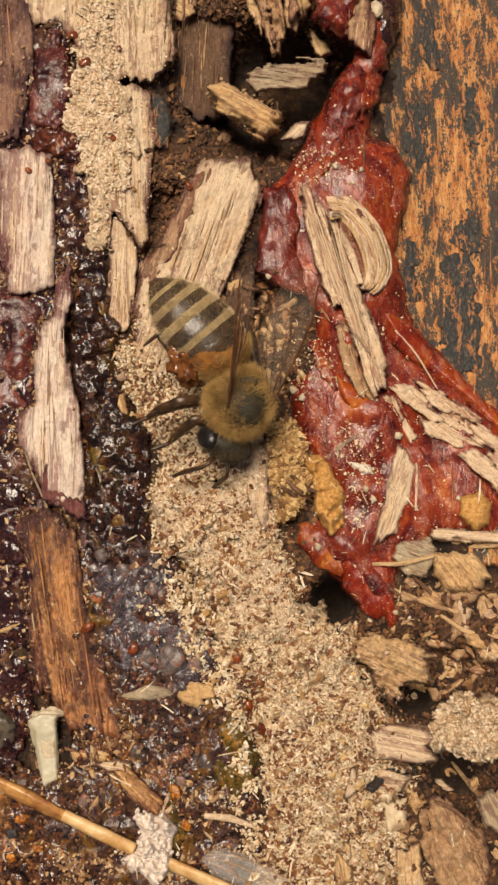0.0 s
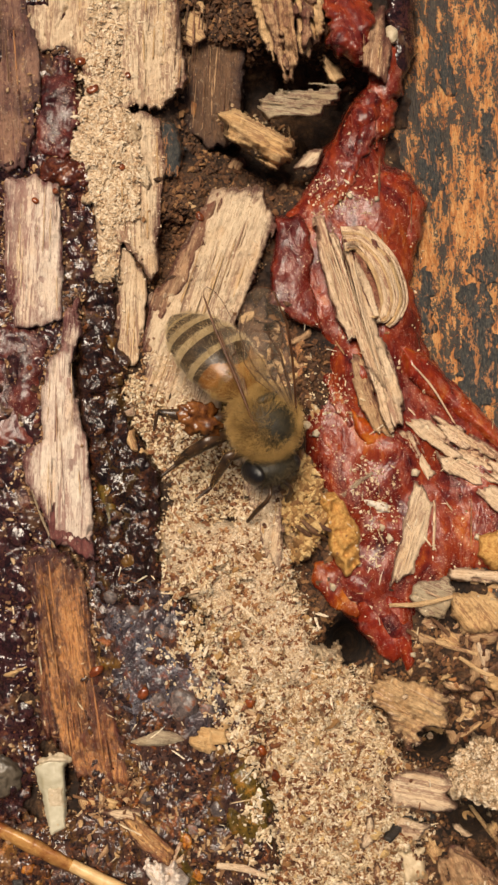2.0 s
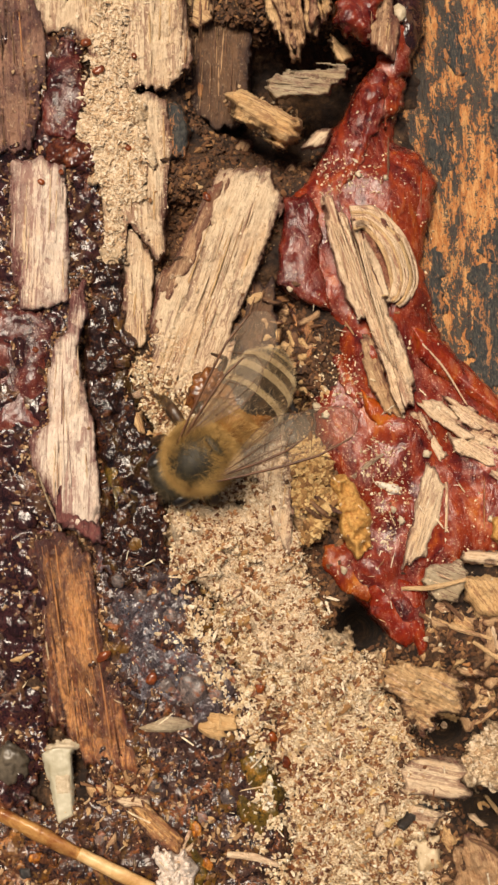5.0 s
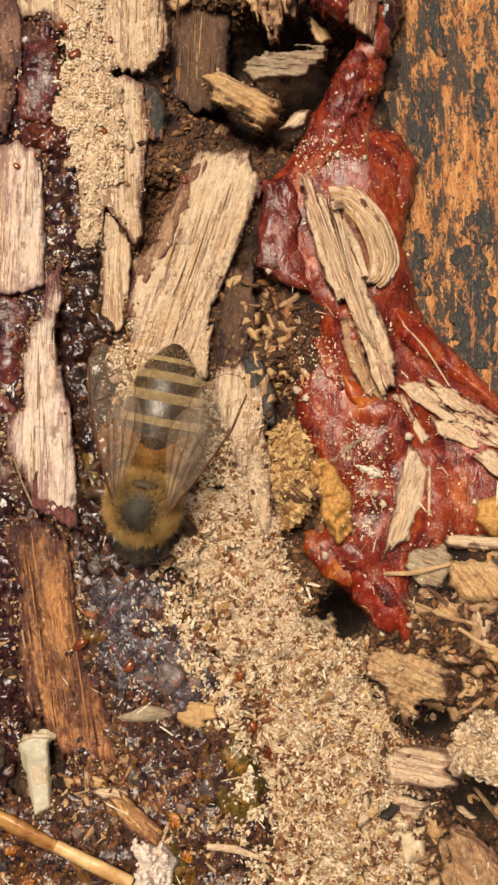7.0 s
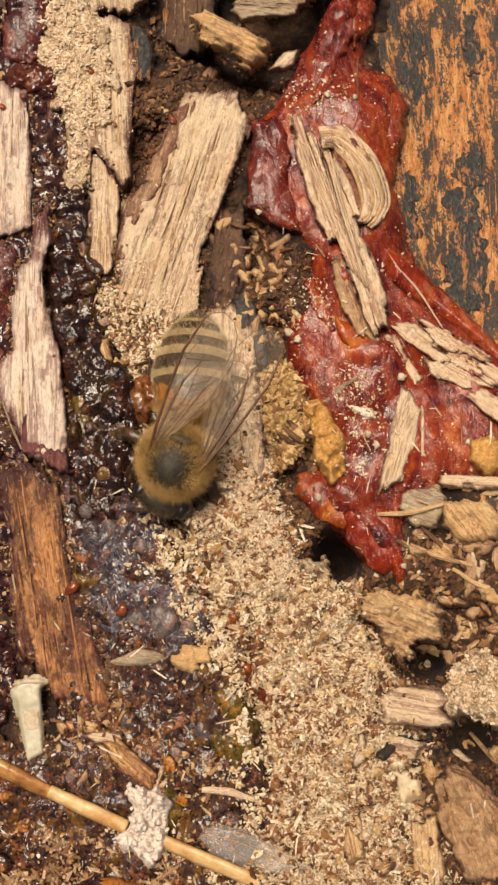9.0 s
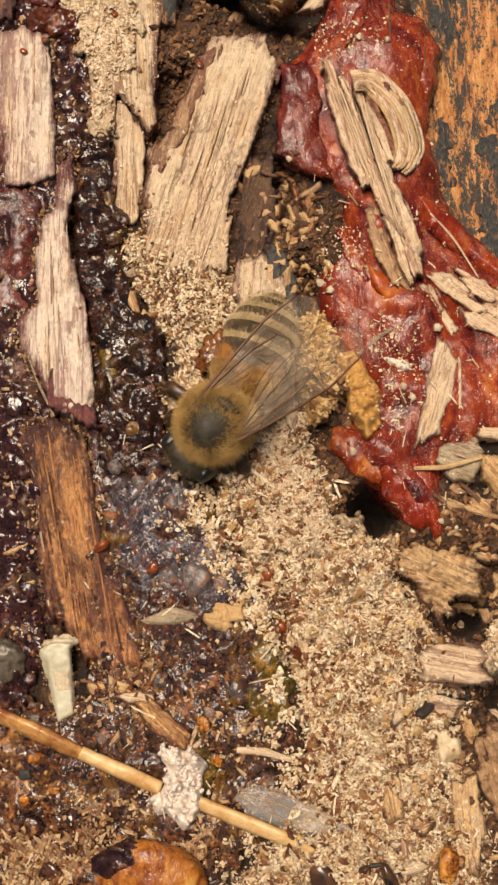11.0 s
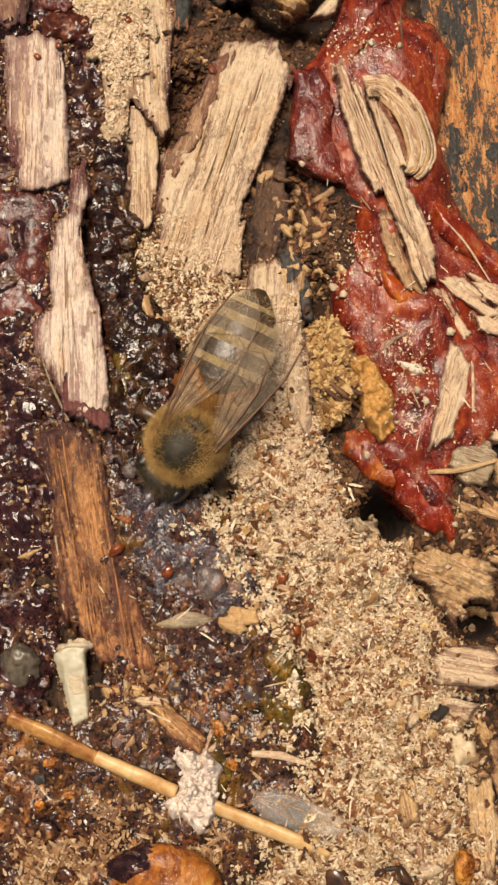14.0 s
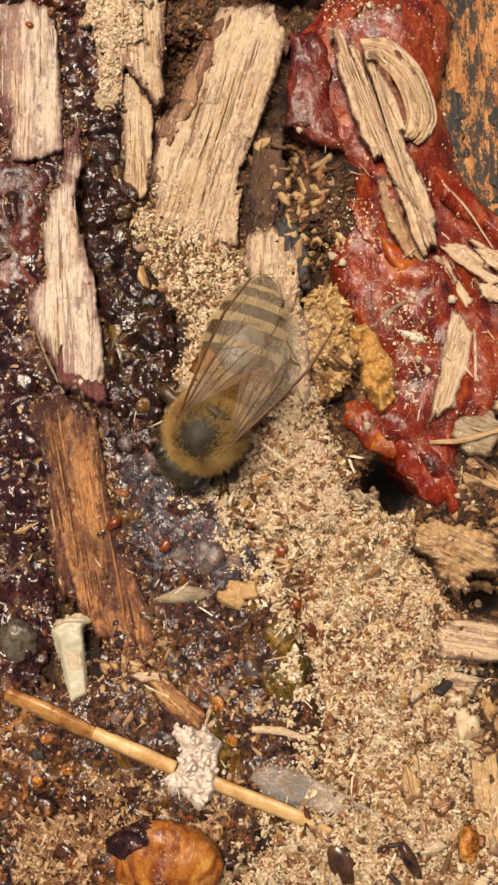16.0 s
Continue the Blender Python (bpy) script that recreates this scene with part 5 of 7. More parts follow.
fibre("pale_stalk", [(300, 1405), (285, 1440), (276, 1470)], (3, 4, 2), PALE_BROWN, "short pale grass stalk", "stalk", 4, flat=0.6)
AMBER_GLASS = red_resin_material("amber_glass", (0.045, 0.010, 0.006), (0.19, 0.046, 0.010), (0.40, 0.145, 0.026), (0.56, 0.30, 0.08), 0.2)
tagged(lump("amber_lump", 222, 1652, top_at(222, 1652) + 6, (88, 66, 42), AMBER_GLASS, 0.12, -8, seed=3, detail=4, scale=1.0), "large glossy orange amber resin lump", "resin")
lump("dark_cap", 188, 1622, top_at(188, 1622) + 24, (52, 32, 20), PURPLE_RESIN, 0.45, -8, parent=bpy.data.objects["amber_lump"], seed=9, detail=4, scale=1.0)
tagged(lump("amber_lump", 692, 1640, top_at(692, 1640) + 4, (16, 30, 14), AMBER_RESIN, 0.3, 0, seed=6), "small orange amber resin lump", "resin")
SEED = plain("dark_seed_coat", (0.012, 0.009, 0.009), (0.10, 0.045, 0.024), 0.18, 0.03, 0.6)
for x, y, a, b in ((497, 1664, 22, 36), (560, 1645, 12, 9), (600, 1662, 11, 30)):
    tagged(lump("black_husk", x, y, top_at(x, y) + 4, (a, b, 14), SEED, 0.12, 25, seed=x % 7), "shiny black seed husk", "husk", "black husks")
for path in ([(560, 1640), (590, 1636), (612, 1650), (614, 1690)], [(565, 1680), (590, 1710), (610, 1750)], [(668, 1600), (664, 1650), (645, 1700)]):
    fibre("dark_stalk", path, (4,) * len(path), CHAR if path[0][0] < 600 else BROWN, "thin dark bent stalk", "stalk", 6)
piece("pale_chip", "pale square ended wood chip", "chip", [(655, 1690), (700, 1672), (735, 1690), (720, 1730), (670, 1735)], PALE, h=26, thick=30, turn=60, step=2.6, relief=4, ragged=4)


def membrane(name, tint, clear=0.72):
    n = Nodes(name, 0.25)
    f = n.noise(n.spot(0.03), 3, 0.6, 0.5)
    n.colour(n.ramp(f, (0.3, tint), (0.7, tuple(min(1, c * 1.6) for c in tint))))
    n.bump(f, 5.0, 0.5)
    mixer = n.t.nodes.new("ShaderNodeMixShader")
    mixer.inputs[0].default_value = 1 - clear
    out = n.t.nodes["Material Output"]
    n.link(n.t.nodes.new("ShaderNodeBsdfTransparent").outputs[0], mixer.inputs[1])
    n.link(n.b.outputs[0], mixer.inputs[2])
    n.link(mixer.outputs[0], out.inputs[0])
    return n.m


FILM = membrane("shed_wing_film", (0.84, 0.74, 0.62), 0.80)
shed = piece("shed_wing", "shed clear insect wing lying on sawdust", "insect wing", [(362, 1520), (385, 1506), (430, 1513), (500, 1550), (538, 1574), (480, 1582), (420, 1566), (375, 1546)], FILM, h=24, thick=4, turn=62, step=2.6, relief=3, ragged=1)
for path in ([(366, 1514), (430, 1520), (536, 1572)], [(366, 1518), (425, 1535), (500, 1572)], [(368, 1522), (410, 1548), (470, 1578)], [(400, 1526), (420, 1550), (425, 1564)]):
    rod("vein", [above(x, y, 1.5) for x, y in path], (0.9,) * (len(path) - 1) + (0.5,), FIBRE_BROWN, parent=shed, sides=5, steps=8)

for key, turn, n, woods in (("fibrous_chunk.001", -4, 6, (PALE_BROWN, TAN)), ("tan_chunk", 62, 12, (TAN, PALE_BROWN)), ("brown_wood", 22, 14, (FIBRE_BROWN, TAN)), ("tan_splinter", 2, 6, (TAN, PALE)),
                            ("grey_chip", 83, 5, (GREY,)), ("grey_bark", 70, 6, (GREY, PALE_BROWN)), ("flat_splinter", -17, 6, (PALE,)), ("dark_fibre_wood.001", -14, 8, (DARKENED_BROWN, BROWN))):
    raised_fibres(bpy.data.objects[key], turn, n, woods, (0.9, 2.2), (22, 60))

# ---- loose dust ----
def sizes(n, a, b):
    return a + (b - a) * rng.random(n) ** 2.2


piece("olive_resin", "olive amber wet resin patch", "resin", [(385, 1270), (428, 1288), (456, 1350), (450, 1400), (410, 1420), (380, 1380), (395, 1320)], OLIVE_RESIN, h=2, thick=24, step=2.8, relief=6, ragged=10, swell=10, run=24, soft=True)


def hollow(p, deep=95.0):
    """Leaves out what would fill the deep hollows."""
    return p[ground_height(p[:, 0], p[:, 1]) > lev(p[:, 0], p[:, 1]) - deep]


def clump(p, scale, floor):
    """Keeps points in drifts."""
    return p[fbm(p[:, 0] / scale, p[:, 1] / scale, 31) > floor + 0.5 * rng.standard_normal(len(p))]


p = hollow(strewn(74000, SAW, ("sawdust_heap", "ground"), 0.04))
p = p[grit(p[:, 0] / 13, p[:, 1] / 13, 41) + 0.6 * grit(p[:, 0] / 6, p[:, 1] / 6, 42) > -0.42 + 0.3 * rng.standard_normal(len(p))]
grains("sawdust", p, sizes(len(p), 0.6, 2.3), SAWDUST, "coarse pale sawdust grains", "sawdust", stretch=2.0, round_off=True)
p = hollow(strewn(450, SAW, ("sawdust_heap", "ground"), 0.03))
grains("sawdust", p, sizes(len(p), 2.0, 6.5), GOLD_CRUMB, "larger golden tan crumbs in sawdust", "sawdust", stretch=1.6, sink=0.35, round_off=True)
p = hollow(strewn(3500, SAW, ("sawdust_heap", "ground"), 0.06))
grains("wood_fibres", p, sizes(len(p), 0.8, 2.2), FINE_DUST, "thin pale wood fibres in sawdust", "wood fibres", stretch=5.5)
p = strewn(1600, [(756, 1262), (800, 1232), (860, 1226), (930, 1240), (930, 1352), (830, 1352), (775, 1330)], ("fibrous_ball",), 0.0)
grains("wood_fibres", p, sizes(len(p), 0.8, 2.4), FINE_DUST, "pale fibres on the matted ball", "wood fibres", stretch=1.8, sink=0.4)
p = strewn(11000, DIRTY, ("dirty_sawdust",), 0.04)
mixed = rng.random(len(p)) < 0.84
rusty = (rng.random(len(p)) < 0.5) & ~mixed
grains("bark_crumbs", p[rusty], sizes(int(rusty.sum()), 1.0, 3.4), RUSTY_CRUMB, "rusty crumbs in dirty sawdust", "crumbs", round_off=True)
grains("sawdust", p[mixed], sizes(int(mixed.sum()), 0.7, 2.5), SAWDUST, "pale sawdust in brown dirt", "sawdust", stretch=2.4, round_off=True)
grains("bark_crumbs", p[~mixed], sizes(int((~mixed).sum()), 0.9, 3.2), SOIL_CRUMB, "dark crumbs in dirty sawdust", "crumbs", round_off=True)
p = strewn(1500, [(475, 738), (520, 752), (545, 800), (560, 850), (545, 892), (500, 925), (470, 860)], ("crumbly_bark",), 0.1)
grains("sawdust", p, sizes(len(p), 1.0, 5.0), GOLD_CRUMB, "golden crumbs on crumbly bark", "sawdust", stretch=2.0, round_off=True)
CRUST = [(272, 872), (392, 858), (430, 812), (472, 884), (536, 1092), (520, 1130), (438, 1120), (350, 1010), (276, 940)]
p = strewn(9000, CRUST, ("caked_sawdust",), 0.0)
grains("sawdust", p, sizes(len(p), 0.6, 1.9), FINE_DUST, "fine pale sawdust caked into a slab", "sawdust", stretch=2.2, sink=0.35, round_off=True)
p = clump(strewn(3600, CRUST, ("caked_sawdust",), 0.0), 16, 0.25)
grains("bark_crumbs", p, sizes(len(p), 0.8, 3.2), RUSTY_CRUMB, "rusty crumbs pressed into caked sawdust", "crumbs", sink=0.4, round_off=True)
p = clump(hollow(strewn(24000, SAW, ("sawdust_heap",), 0.03)), 24, 0.3)
grains("bark_crumbs", p, sizes(len(p), 0.9, 3.6), RUSTY_CRUMB, "reddish brown crumbs in pale sawdust", "crumbs", round_off=True)
p = np.concatenate([clump(strewn(2600, [(232, 570), (372, 560), (372, 690), (300, 690), (232, 680)], ("wood_chunk",), 0.0), 24, 0.1), strewn(700, [(385, 700), (470, 700), (470, 860), (430, 860)], ("fibrous_stump",), 0.0),
                    clump(strewn(1800, [(150, -60), (300, -60), (280, 300), (250, 590), (180, 590), (190, 400)], ("wood_strip",), 0.0), 26, 0.2), clump(strewn(900, [(240, 450), (440, 290), (420, 480), (340, 640)], ("wood_chunk",), 0.0), 20, 0.5)])
grains("sawdust", p, sizes(len(p), 0.5, 1.8), FINE_DUST, "sawdust lying on split wood", "sawdust", stretch=2.2, round_off=True)
shore = np.array([(258, 862), (262, 960), (320, 1020), (350, 1110), (425, 1190), (440, 1280), (474, 1380), (470, 1480), (420, 1600), (300, 1700)], float)
k = rng.random(9000) * (len(shore) - 1)
i = k.astype(int)
p = shore[i] + (k - i)[:, None] * (shore[i + 1] - shore[i]) + rng.normal(0, 30, (len(k), 2)) * (1, 0.6) + (-14, 0)
p = p[np.isin(owner(p[:, 0], p[:, 1]), ("dark_resin_pool", "sawdust_heap", "hazy_film", "olive_resin", "black_resin_band", "ground"))]
p = p[grit(p[:, 0] / 24, p[:, 1] / 30, 51) + 0.7 * grit(p[:, 0] / 9, p[:, 1] / 9, 52) > 0.12 + 0.2 * rng.standard_normal(len(p))]
p = p[(p[:, 1] > 1000) | (p[:, 0] > 268)]
grains("sawdust", p, sizes(len(p), 0.8, 3.2), SAWDUST, "sawdust drifts at the edge of wet resin", "sawdust", stretch=2.0, round_off=True)
p = p[rng.random(len(p)) < 0.35] + (16, 6)
p = p[np.isin(owner(p[:, 0], p[:, 1]), ("sawdust_heap",))]
grains("resin_crumbs", p, sizes(len(p), 1.2, 4.8), RESIN_CRUMB, "dark resin crumbs at the edge of sawdust", "resin crumbs", sink=0.2, round_off=True)
p = np.concatenate([strewn(700, [(-30, 1575), (95, 1575), (100, 1675), (-30, 1680)], ("brown_resin_crust", "dark_resin_pool", "ground"), 0.0), clump(strewn(1000, [(90, 1500), (190, 1520), (300, 1580), (310, 1640), (140, 1640)], ("brown_resin_crust", "dark_resin_pool", "ground"), 0.0), 22, 0.0),
                    clump(strewn(420, [(270, 1360), (400, 1380), (430, 1480), (380, 1640), (290, 1620)], ("dark_resin_pool", "ground"), 0.0), 24, 0.1), clump(strewn(520, [(110, 1300), (270, 1250), (300, 1380), (130, 1430)], ("dark_resin_pool", "ground"), 0.0), 22, 0.25)])
grains("wood_fibres", p, sizes(len(p), 0.9, 2.8), DULL_DUST, "tan brown fibres and crumbs in dark resin", "wood fibres", stretch=3.2)
p = strewn(380, [(-60, 1380), (60, 1390), (140, 1520), (160, 1640), (170, 1790), (-60, 1790)], ("brown_resin_crust",), 0.0)
grains("wood_dust", p, sizes(len(p), 0.9, 4.4), DULL_DUST, "few brown and tan crumbs on resin crust", "crumbs", round_off=True)
p = strewn(9000, STRIP_DUST, ("sawdust_cake",), 0.12)
grains("sawdust", p, sizes(len(p), 0.8, 2.5), FINE_DUST, "fine pale sawdust on the wood strip", "sawdust", stretch=2.4, round_off=True)
p = np.concatenate([clump(strewn(2600, [(130, 440), (190, 440), (250, 800), (300, 980), (400, 1130), (470, 1360), (450, 1560), (300, 1790), (-60, 1790), (-60, 1400), (130, 1330), (130, 950)], ("dark_resin_pool", "ground"), 0.02), 40, 0.6),
                    clump(strewn(3200, [(-60, -60), (150, -60), (120, 200), (190, 500), (180, 760), (60, 940), (60, 1240), (-60, 1400)], ("purple_resin_crust", "bark_fragment"), 0.05), 30, 0.3)])
grains("wood_dust", p, sizes(len(p), 0.7, 2.8), DULL_DUST, "scattered pale wood dust stuck in dark resin", "wood dust", sink=0.2, round_off=True)
POOL = [(130, 440), (190, 440), (250, 800), (300, 980), (400, 1130), (470, 1360), (450, 1560), (300, 1790), (-60, 1790), (-60, 1400), (130, 1330), (130, 950)]
p = clump(strewn(1800, POOL, ("dark_resin_pool", "hazy_film", "brown_resin_crust"), 0.0), 20, 0.3)
grains("resin_crumbs", p, sizes(len(p), 0.8, 2.8), RESIN_CRUMB, "fine dark resin crumbs in wet resin", "resin crumbs", sink=0.2, round_off=True)
p = clump(strewn(1900, POOL, ("dark_resin_pool", "hazy_film", "brown_resin_crust"), 0.0), 26, 0.5)
grains("wood_dust", p, sizes(len(p), 0.6, 2.0), DULL_DUST, "fine tan dust stuck in wet resin", "wood dust", sink=0.2, round_off=True)
p = strewn(420, [(130, 300), (190, 440), (250, 800), (330, 1000), (470, 1360), (450, 1560), (300, 1790), (-60, 1790), (-60, 1300), (130, 950)], ("dark_resin_pool", "sawdust_heap", "purple_resin_crust"), 0.0)
grains("resin_crumbs", p, sizes(len(p), 1.2, 4.5), RESIN_CRUMB, "dark glossy resin crumbs in wet resin", "resin crumbs", sink=0.35, round_off=True)
p = np.concatenate([clump(strewn(1700, [(470, 340), (620, 110), (720, 310), (730, 580), (900, 760), (900, 950), (690, 1100), (540, 960), (520, 660), (560, 600)]), 35, 0.45), strewn(420, [(590, 740), (670, 740), (680, 900), (640, 950), (600, 930)]),
                    strewn(260, [(500, 620), (590, 600), (600, 660), (520, 700)]), strewn(200, [(520, 270), (640, 260), (640, 330), (520, 330)])])
grains("resin_dust", p, sizes(len(p), 0.5, 2.0), SAWDUST, "fine pale dust stuck on red resin", "wood dust", sink=0.2, round_off=True)
rim = []
for *_, outline in SURFACES:
    if outline is not None and len(outline) > 7:
        pts = np.array(outline, float)
        nxt = np.roll(pts, -1, 0)
        for p0, p1 in zip(pts, nxt):
            k = int(np.hypot(*(p1 - p0)) * 0.9)
            rim.append(p0 + rng.random((k, 1)) * (p1 - p0) + rng.normal(0, 5, (k, 2)))
p = np.concatenate(rim)
p = p[(p[:, 0] < 600) | (p[:, 1] > 900)]
p = p[np.isin(owner(p[:, 0], p[:, 1]), ("ground", "dark_resin_pool", "purple_resin_crust", "sawdust_heap", "dark_fibre_wood"))]
half = rng.random(len(p)) < 0.55
grains("edge_crumbs", p[half], sizes(int(half.sum()), 0.8, 3.4), SOIL_CRUMB, "dark crumbs gathered along wood edges", "crumbs", round_off=True)
grains("edge_dust", p[~half], sizes(int((~half).sum()), 0.7, 2.6), DULL_DUST, "pale dust gathered along wood edges", "wood dust", round_off=True)
p = strewn(260, [(-60, 900), (250, 900), (500, 1000), (930, 1000), (930, 1820), (-60, 1820)])
grains("loose_fibres", p, sizes(len(p), 0.6, 1.3), SAWDUST, "thin loose wood fibres", "wood fibres", stretch=12.0)
p = strewn(130, [(420, 480), (930, 680), (930, 1000), (560, 1000)])
grains("loose_fibres", p, sizes(len(p), 0.5, 1.1), SAWDUST, "thin loose wood fibres on resin", "wood fibres", stretch=12.0)
LOW = ("ground", "sawdust_heap", "dark_fibre_wood", "dark_resin_pool")
p = hollow(np.concatenate([strewn(8000, [(590, 1080), (930, 1000), (960, 1820), (700, 1820), (700, 1340), (620, 1120)], LOW, 0.0), strewn(5000, [(290, -60), (640, -60), (590, 180), (470, 330), (300, 300)], ("ground",), 0.0),
                    strewn(3000, [(400, 480), (470, 490), (560, 560), (520, 700), (560, 960), (600, 1100), (520, 1080), (470, 760), (390, 660)], ("ground",), 0.03), strewn(1800, [(240, 240), (350, 270), (280, 450), (230, 460)], ("ground",), 0.02)
                    ]))
grains("bark_crumbs", p, sizes(len(p), 0.8, 4.6), SOIL_CRUMB, "dark brown bark crumbs", "crumbs", round_off=True)


# ---- honeybee: its own y axis points ahead, z up, in plan units about the thorax ----
def shell(name, c, c2, rough, scale=0.06, coat=0.0):
    return plain(name, c, c2, rough, scale, 2.0, Coat_Weight=coat)


SCUTUM = shell("dusky_scutum", (0.014, 0.012, 0.008), (0.040, 0.032, 0.017), 0.62)
EYE_BLACK = shell("compound_eye", (0.004, 0.004, 0.005), (0.012, 0.010, 0.010), 0.3, 0.2, 0.15)
AMBER_SHELL = shell("amber_chitin", (0.09, 0.030, 0.007), (0.32, 0.125, 0.022), 0.36, 0.03)
BROWN_SHELL = shell("brown_chitin", (0.035, 0.016, 0.008), (0.11, 0.050, 0.020), 0.38)
BAND = shell("pale_hair_band", (0.19, 0.130, 0.055), (0.42, 0.31, 0.15), 0.8, 0.25)
HAIR = shell("golden_hair", (0.26, 0.145, 0.042), (0.56, 0.35, 0.125), 0.6, 0.03)
PALE_HAIR = shell("pale_hair", (0.36, 0.25, 0.13), (0.60, 0.46, 0.27), 0.6, 0.03)
OLIVE_HAIR = shell("olive_hair", (0.06, 0.040, 0.013), (0.15, 0.10, 0.035), 0.7, 0.03)
FACE_HAIR = shell("dusky_face_hair", (0.030, 0.021, 0.010), (0.12, 0.080, 0.034), 0.7, 0.03)
LEG_SHELL = shell("leg_chitin", (0.014, 0.008, 0.005), (0.070, 0.034, 0.015), 0.35)
LOAD = shell("propolis_load", (0.050, 0.013, 0.005), (0.24, 0.085, 0.022), 0.22, 0.07, 0.0)
WING = membrane("bee_wing_film", (0.66, 0.51, 0.37), 0.905)
TERGITE = shell("tergite_chitin", (0.016, 0.011, 0.007), (0.070, 0.040, 0.018), 0.32)
VEIN = shell("wing_vein", (0.06, 0.022, 0.010), (0.16, 0.065, 0.026), 0.45)

bee = tagged(new("honeybee"), "golden brown honeybee with striped abdomen gathering resin", "bee")
bee.empty_display_size = 0.002
bee_rng = np.random.default_rng(12)


def limb(name, v, faces, materials, parent, at=(0, 0, 0), slots=None, smooth=True):
    me = bpy.data.meshes.new(name)
    me.from_pydata((np.asarray(v, float) * U).tolist(), [], [tuple(f) for f in faces])
    for m in materials if isinstance(materials, (list, tuple)) else (materials,):
        me.materials.append(m)
    if slots is not None:
        me.polygons.foreach_set("material_index", slots)
    me.polygons.foreach_set("use_smooth", [smooth] * len(me.polygons))
    me.update()
    ob = new(name, me)
    ob.parent = parent
    ob.matrix_basis = Matrix.Translation(Vector(at) * U)
    return ob


def ball(radii, centre=(0, 0, 0), n=28, m=18, dent=0.0):
    """An ellipsoid of rings round the y axis."""
    v, faces = [], []
    for i in range(m + 1):
        a = math.pi * i / m
        for j in range(n):
            b = 2 * math.pi * j / n
            k = 1 + dent * math.sin(3 * b + 4 * a)
            v.append((centre[0] + radii[0] * math.sin(a) * math.cos(b) * k, centre[1] + radii[1] * math.cos(a), centre[2] + radii[2] * math.sin(a) * math.sin(b) * k))
    for i in range(m):
        for j in range(n):
            faces.append((i * n + j, i * n + (j + 1) % n, (i + 1) * n + (j + 1) % n, (i + 1) * n + j))
    return np.array(v), faces


def tube(path, radii, sides=8, flat=1.0):
    path, radii = np.array(path, float), np.array(radii, float)
    t = np.linspace(0, len(path) - 1, 5 * (len(path) - 1) + 1)
    p = np.stack([np.interp(t, np.arange(len(path)), path[:, k]) for k in range(3)], -1)
    r = np.interp(t, np.arange(len(path)), radii)
    d = np.gradient(p, axis=0)
    d /= np.linalg.norm(d, axis=1, keepdims=True) + 1e-9
    s = np.cross(d, [0.13, 0.2, 1.0])
    s /= np.linalg.norm(s, axis=1, keepdims=True) + 1e-9
    w = np.cross(s, d)
    ang = np.linspace(0, 2 * np.pi, sides, endpoint=False)
    v = p[:, None] + (np.cos(ang)[None, :, None] * s[:, None] + flat * np.sin(ang)[None, :, None] * w[:, None]) * r[:, None, None]
    n = len(p)
    faces = [(k * sides + j, k * sides + (j + 1) % sides, (k + 1) * sides + (j + 1) % sides, (k + 1) * sides + j) for k in range(n - 1) for j in range(sides)]
    return v.reshape(-1, 3), faces + [tuple(range(sides))[::-1], tuple((n - 1) * sides + j for j in range(sides))]


def fur(points, normals, length, width, droop, lean=(0, -0.5, 0)):
    """Hairs as slim three-sided spikes."""
    n = len(points)
    d = normals + 0.45 * bee_rng.standard_normal((n, 3)) + np.array(lean) + np.array([0, 0, -droop])
    d /= np.linalg.norm(d, axis=1, keepdims=True)
    side = np.cross(d, bee_rng.standard_normal((n, 3)))
    side /= np.linalg.norm(side, axis=1, keepdims=True)
    other = np.cross(d, side)
    ln = length * (0.6 + 0.8 * bee_rng.random((n, 1)))
    base = points - normals * 1.5
    v = np.stack([base + side * width, base - side * width * 0.5 + other * width * 0.87, base - side * width * 0.5 - other * width * 0.87, base + d * ln], 1).reshape(-1, 3)
    k = 4 * np.arange(n)[:, None]
    faces = np.concatenate([k + [0, 1, 3], k + [1, 2, 3], k + [2, 0, 3]])
    return v, faces.tolist()


def on_ball(n, radii, centre, keep):
    d = bee_rng.standard_normal((n * 4, 3))
    d /= np.linalg.norm(d, axis=1, keepdims=True)
    d = d[keep(d)][:n]
    nrm = d / np.array(radii)
    return d * np.array(radii) + np.array(centre), nrm / np.linalg.norm(nrm, axis=1, keepdims=True)


v, f = ball((54, 58, 50))
thorax = limb("thorax", v, f, SCUTUM, bee)
v, f = ball((43, 46, 46), (0, 6, 5.5))
limb("scutum", v, f, SCUTUM, thorax)
v, f = ball((22, 9, 12), (0, -38, 32))
limb("scutellum", v, f, SCUTUM, thorax)
pts, nrm = on_ball(17000, (54, 58, 50), (0, 0, 0), lambda d: (d[:, 2] > -0.6) & ~((d[:, 2] > 0.55) & (np.hypot(d[:, 0] / 0.62, (d[:, 1] - 0.10) / 0.64) < 0.55 + 0.6 * bee_rng.random(len(d)))))
v, f = fur(pts, nrm, 15.0, 0.27, 0.1)
limb("thorax_hair", v, f, HAIR, thorax, smooth=False)
pts, nrm = on_ball(4600, (53, 57, 50.5), (0, 0, 0), lambda d: (d[:, 2] > 0.5) & (np.hypot(d[:, 0] / 0.62, (d[:, 1] - 0.10) / 0.64) < 1.25))
v, f = fur(pts, nrm, 6.0, 0.24, 0.0)
limb("scutum_hair", v, f, OLIVE_HAIR, thorax, smooth=False)

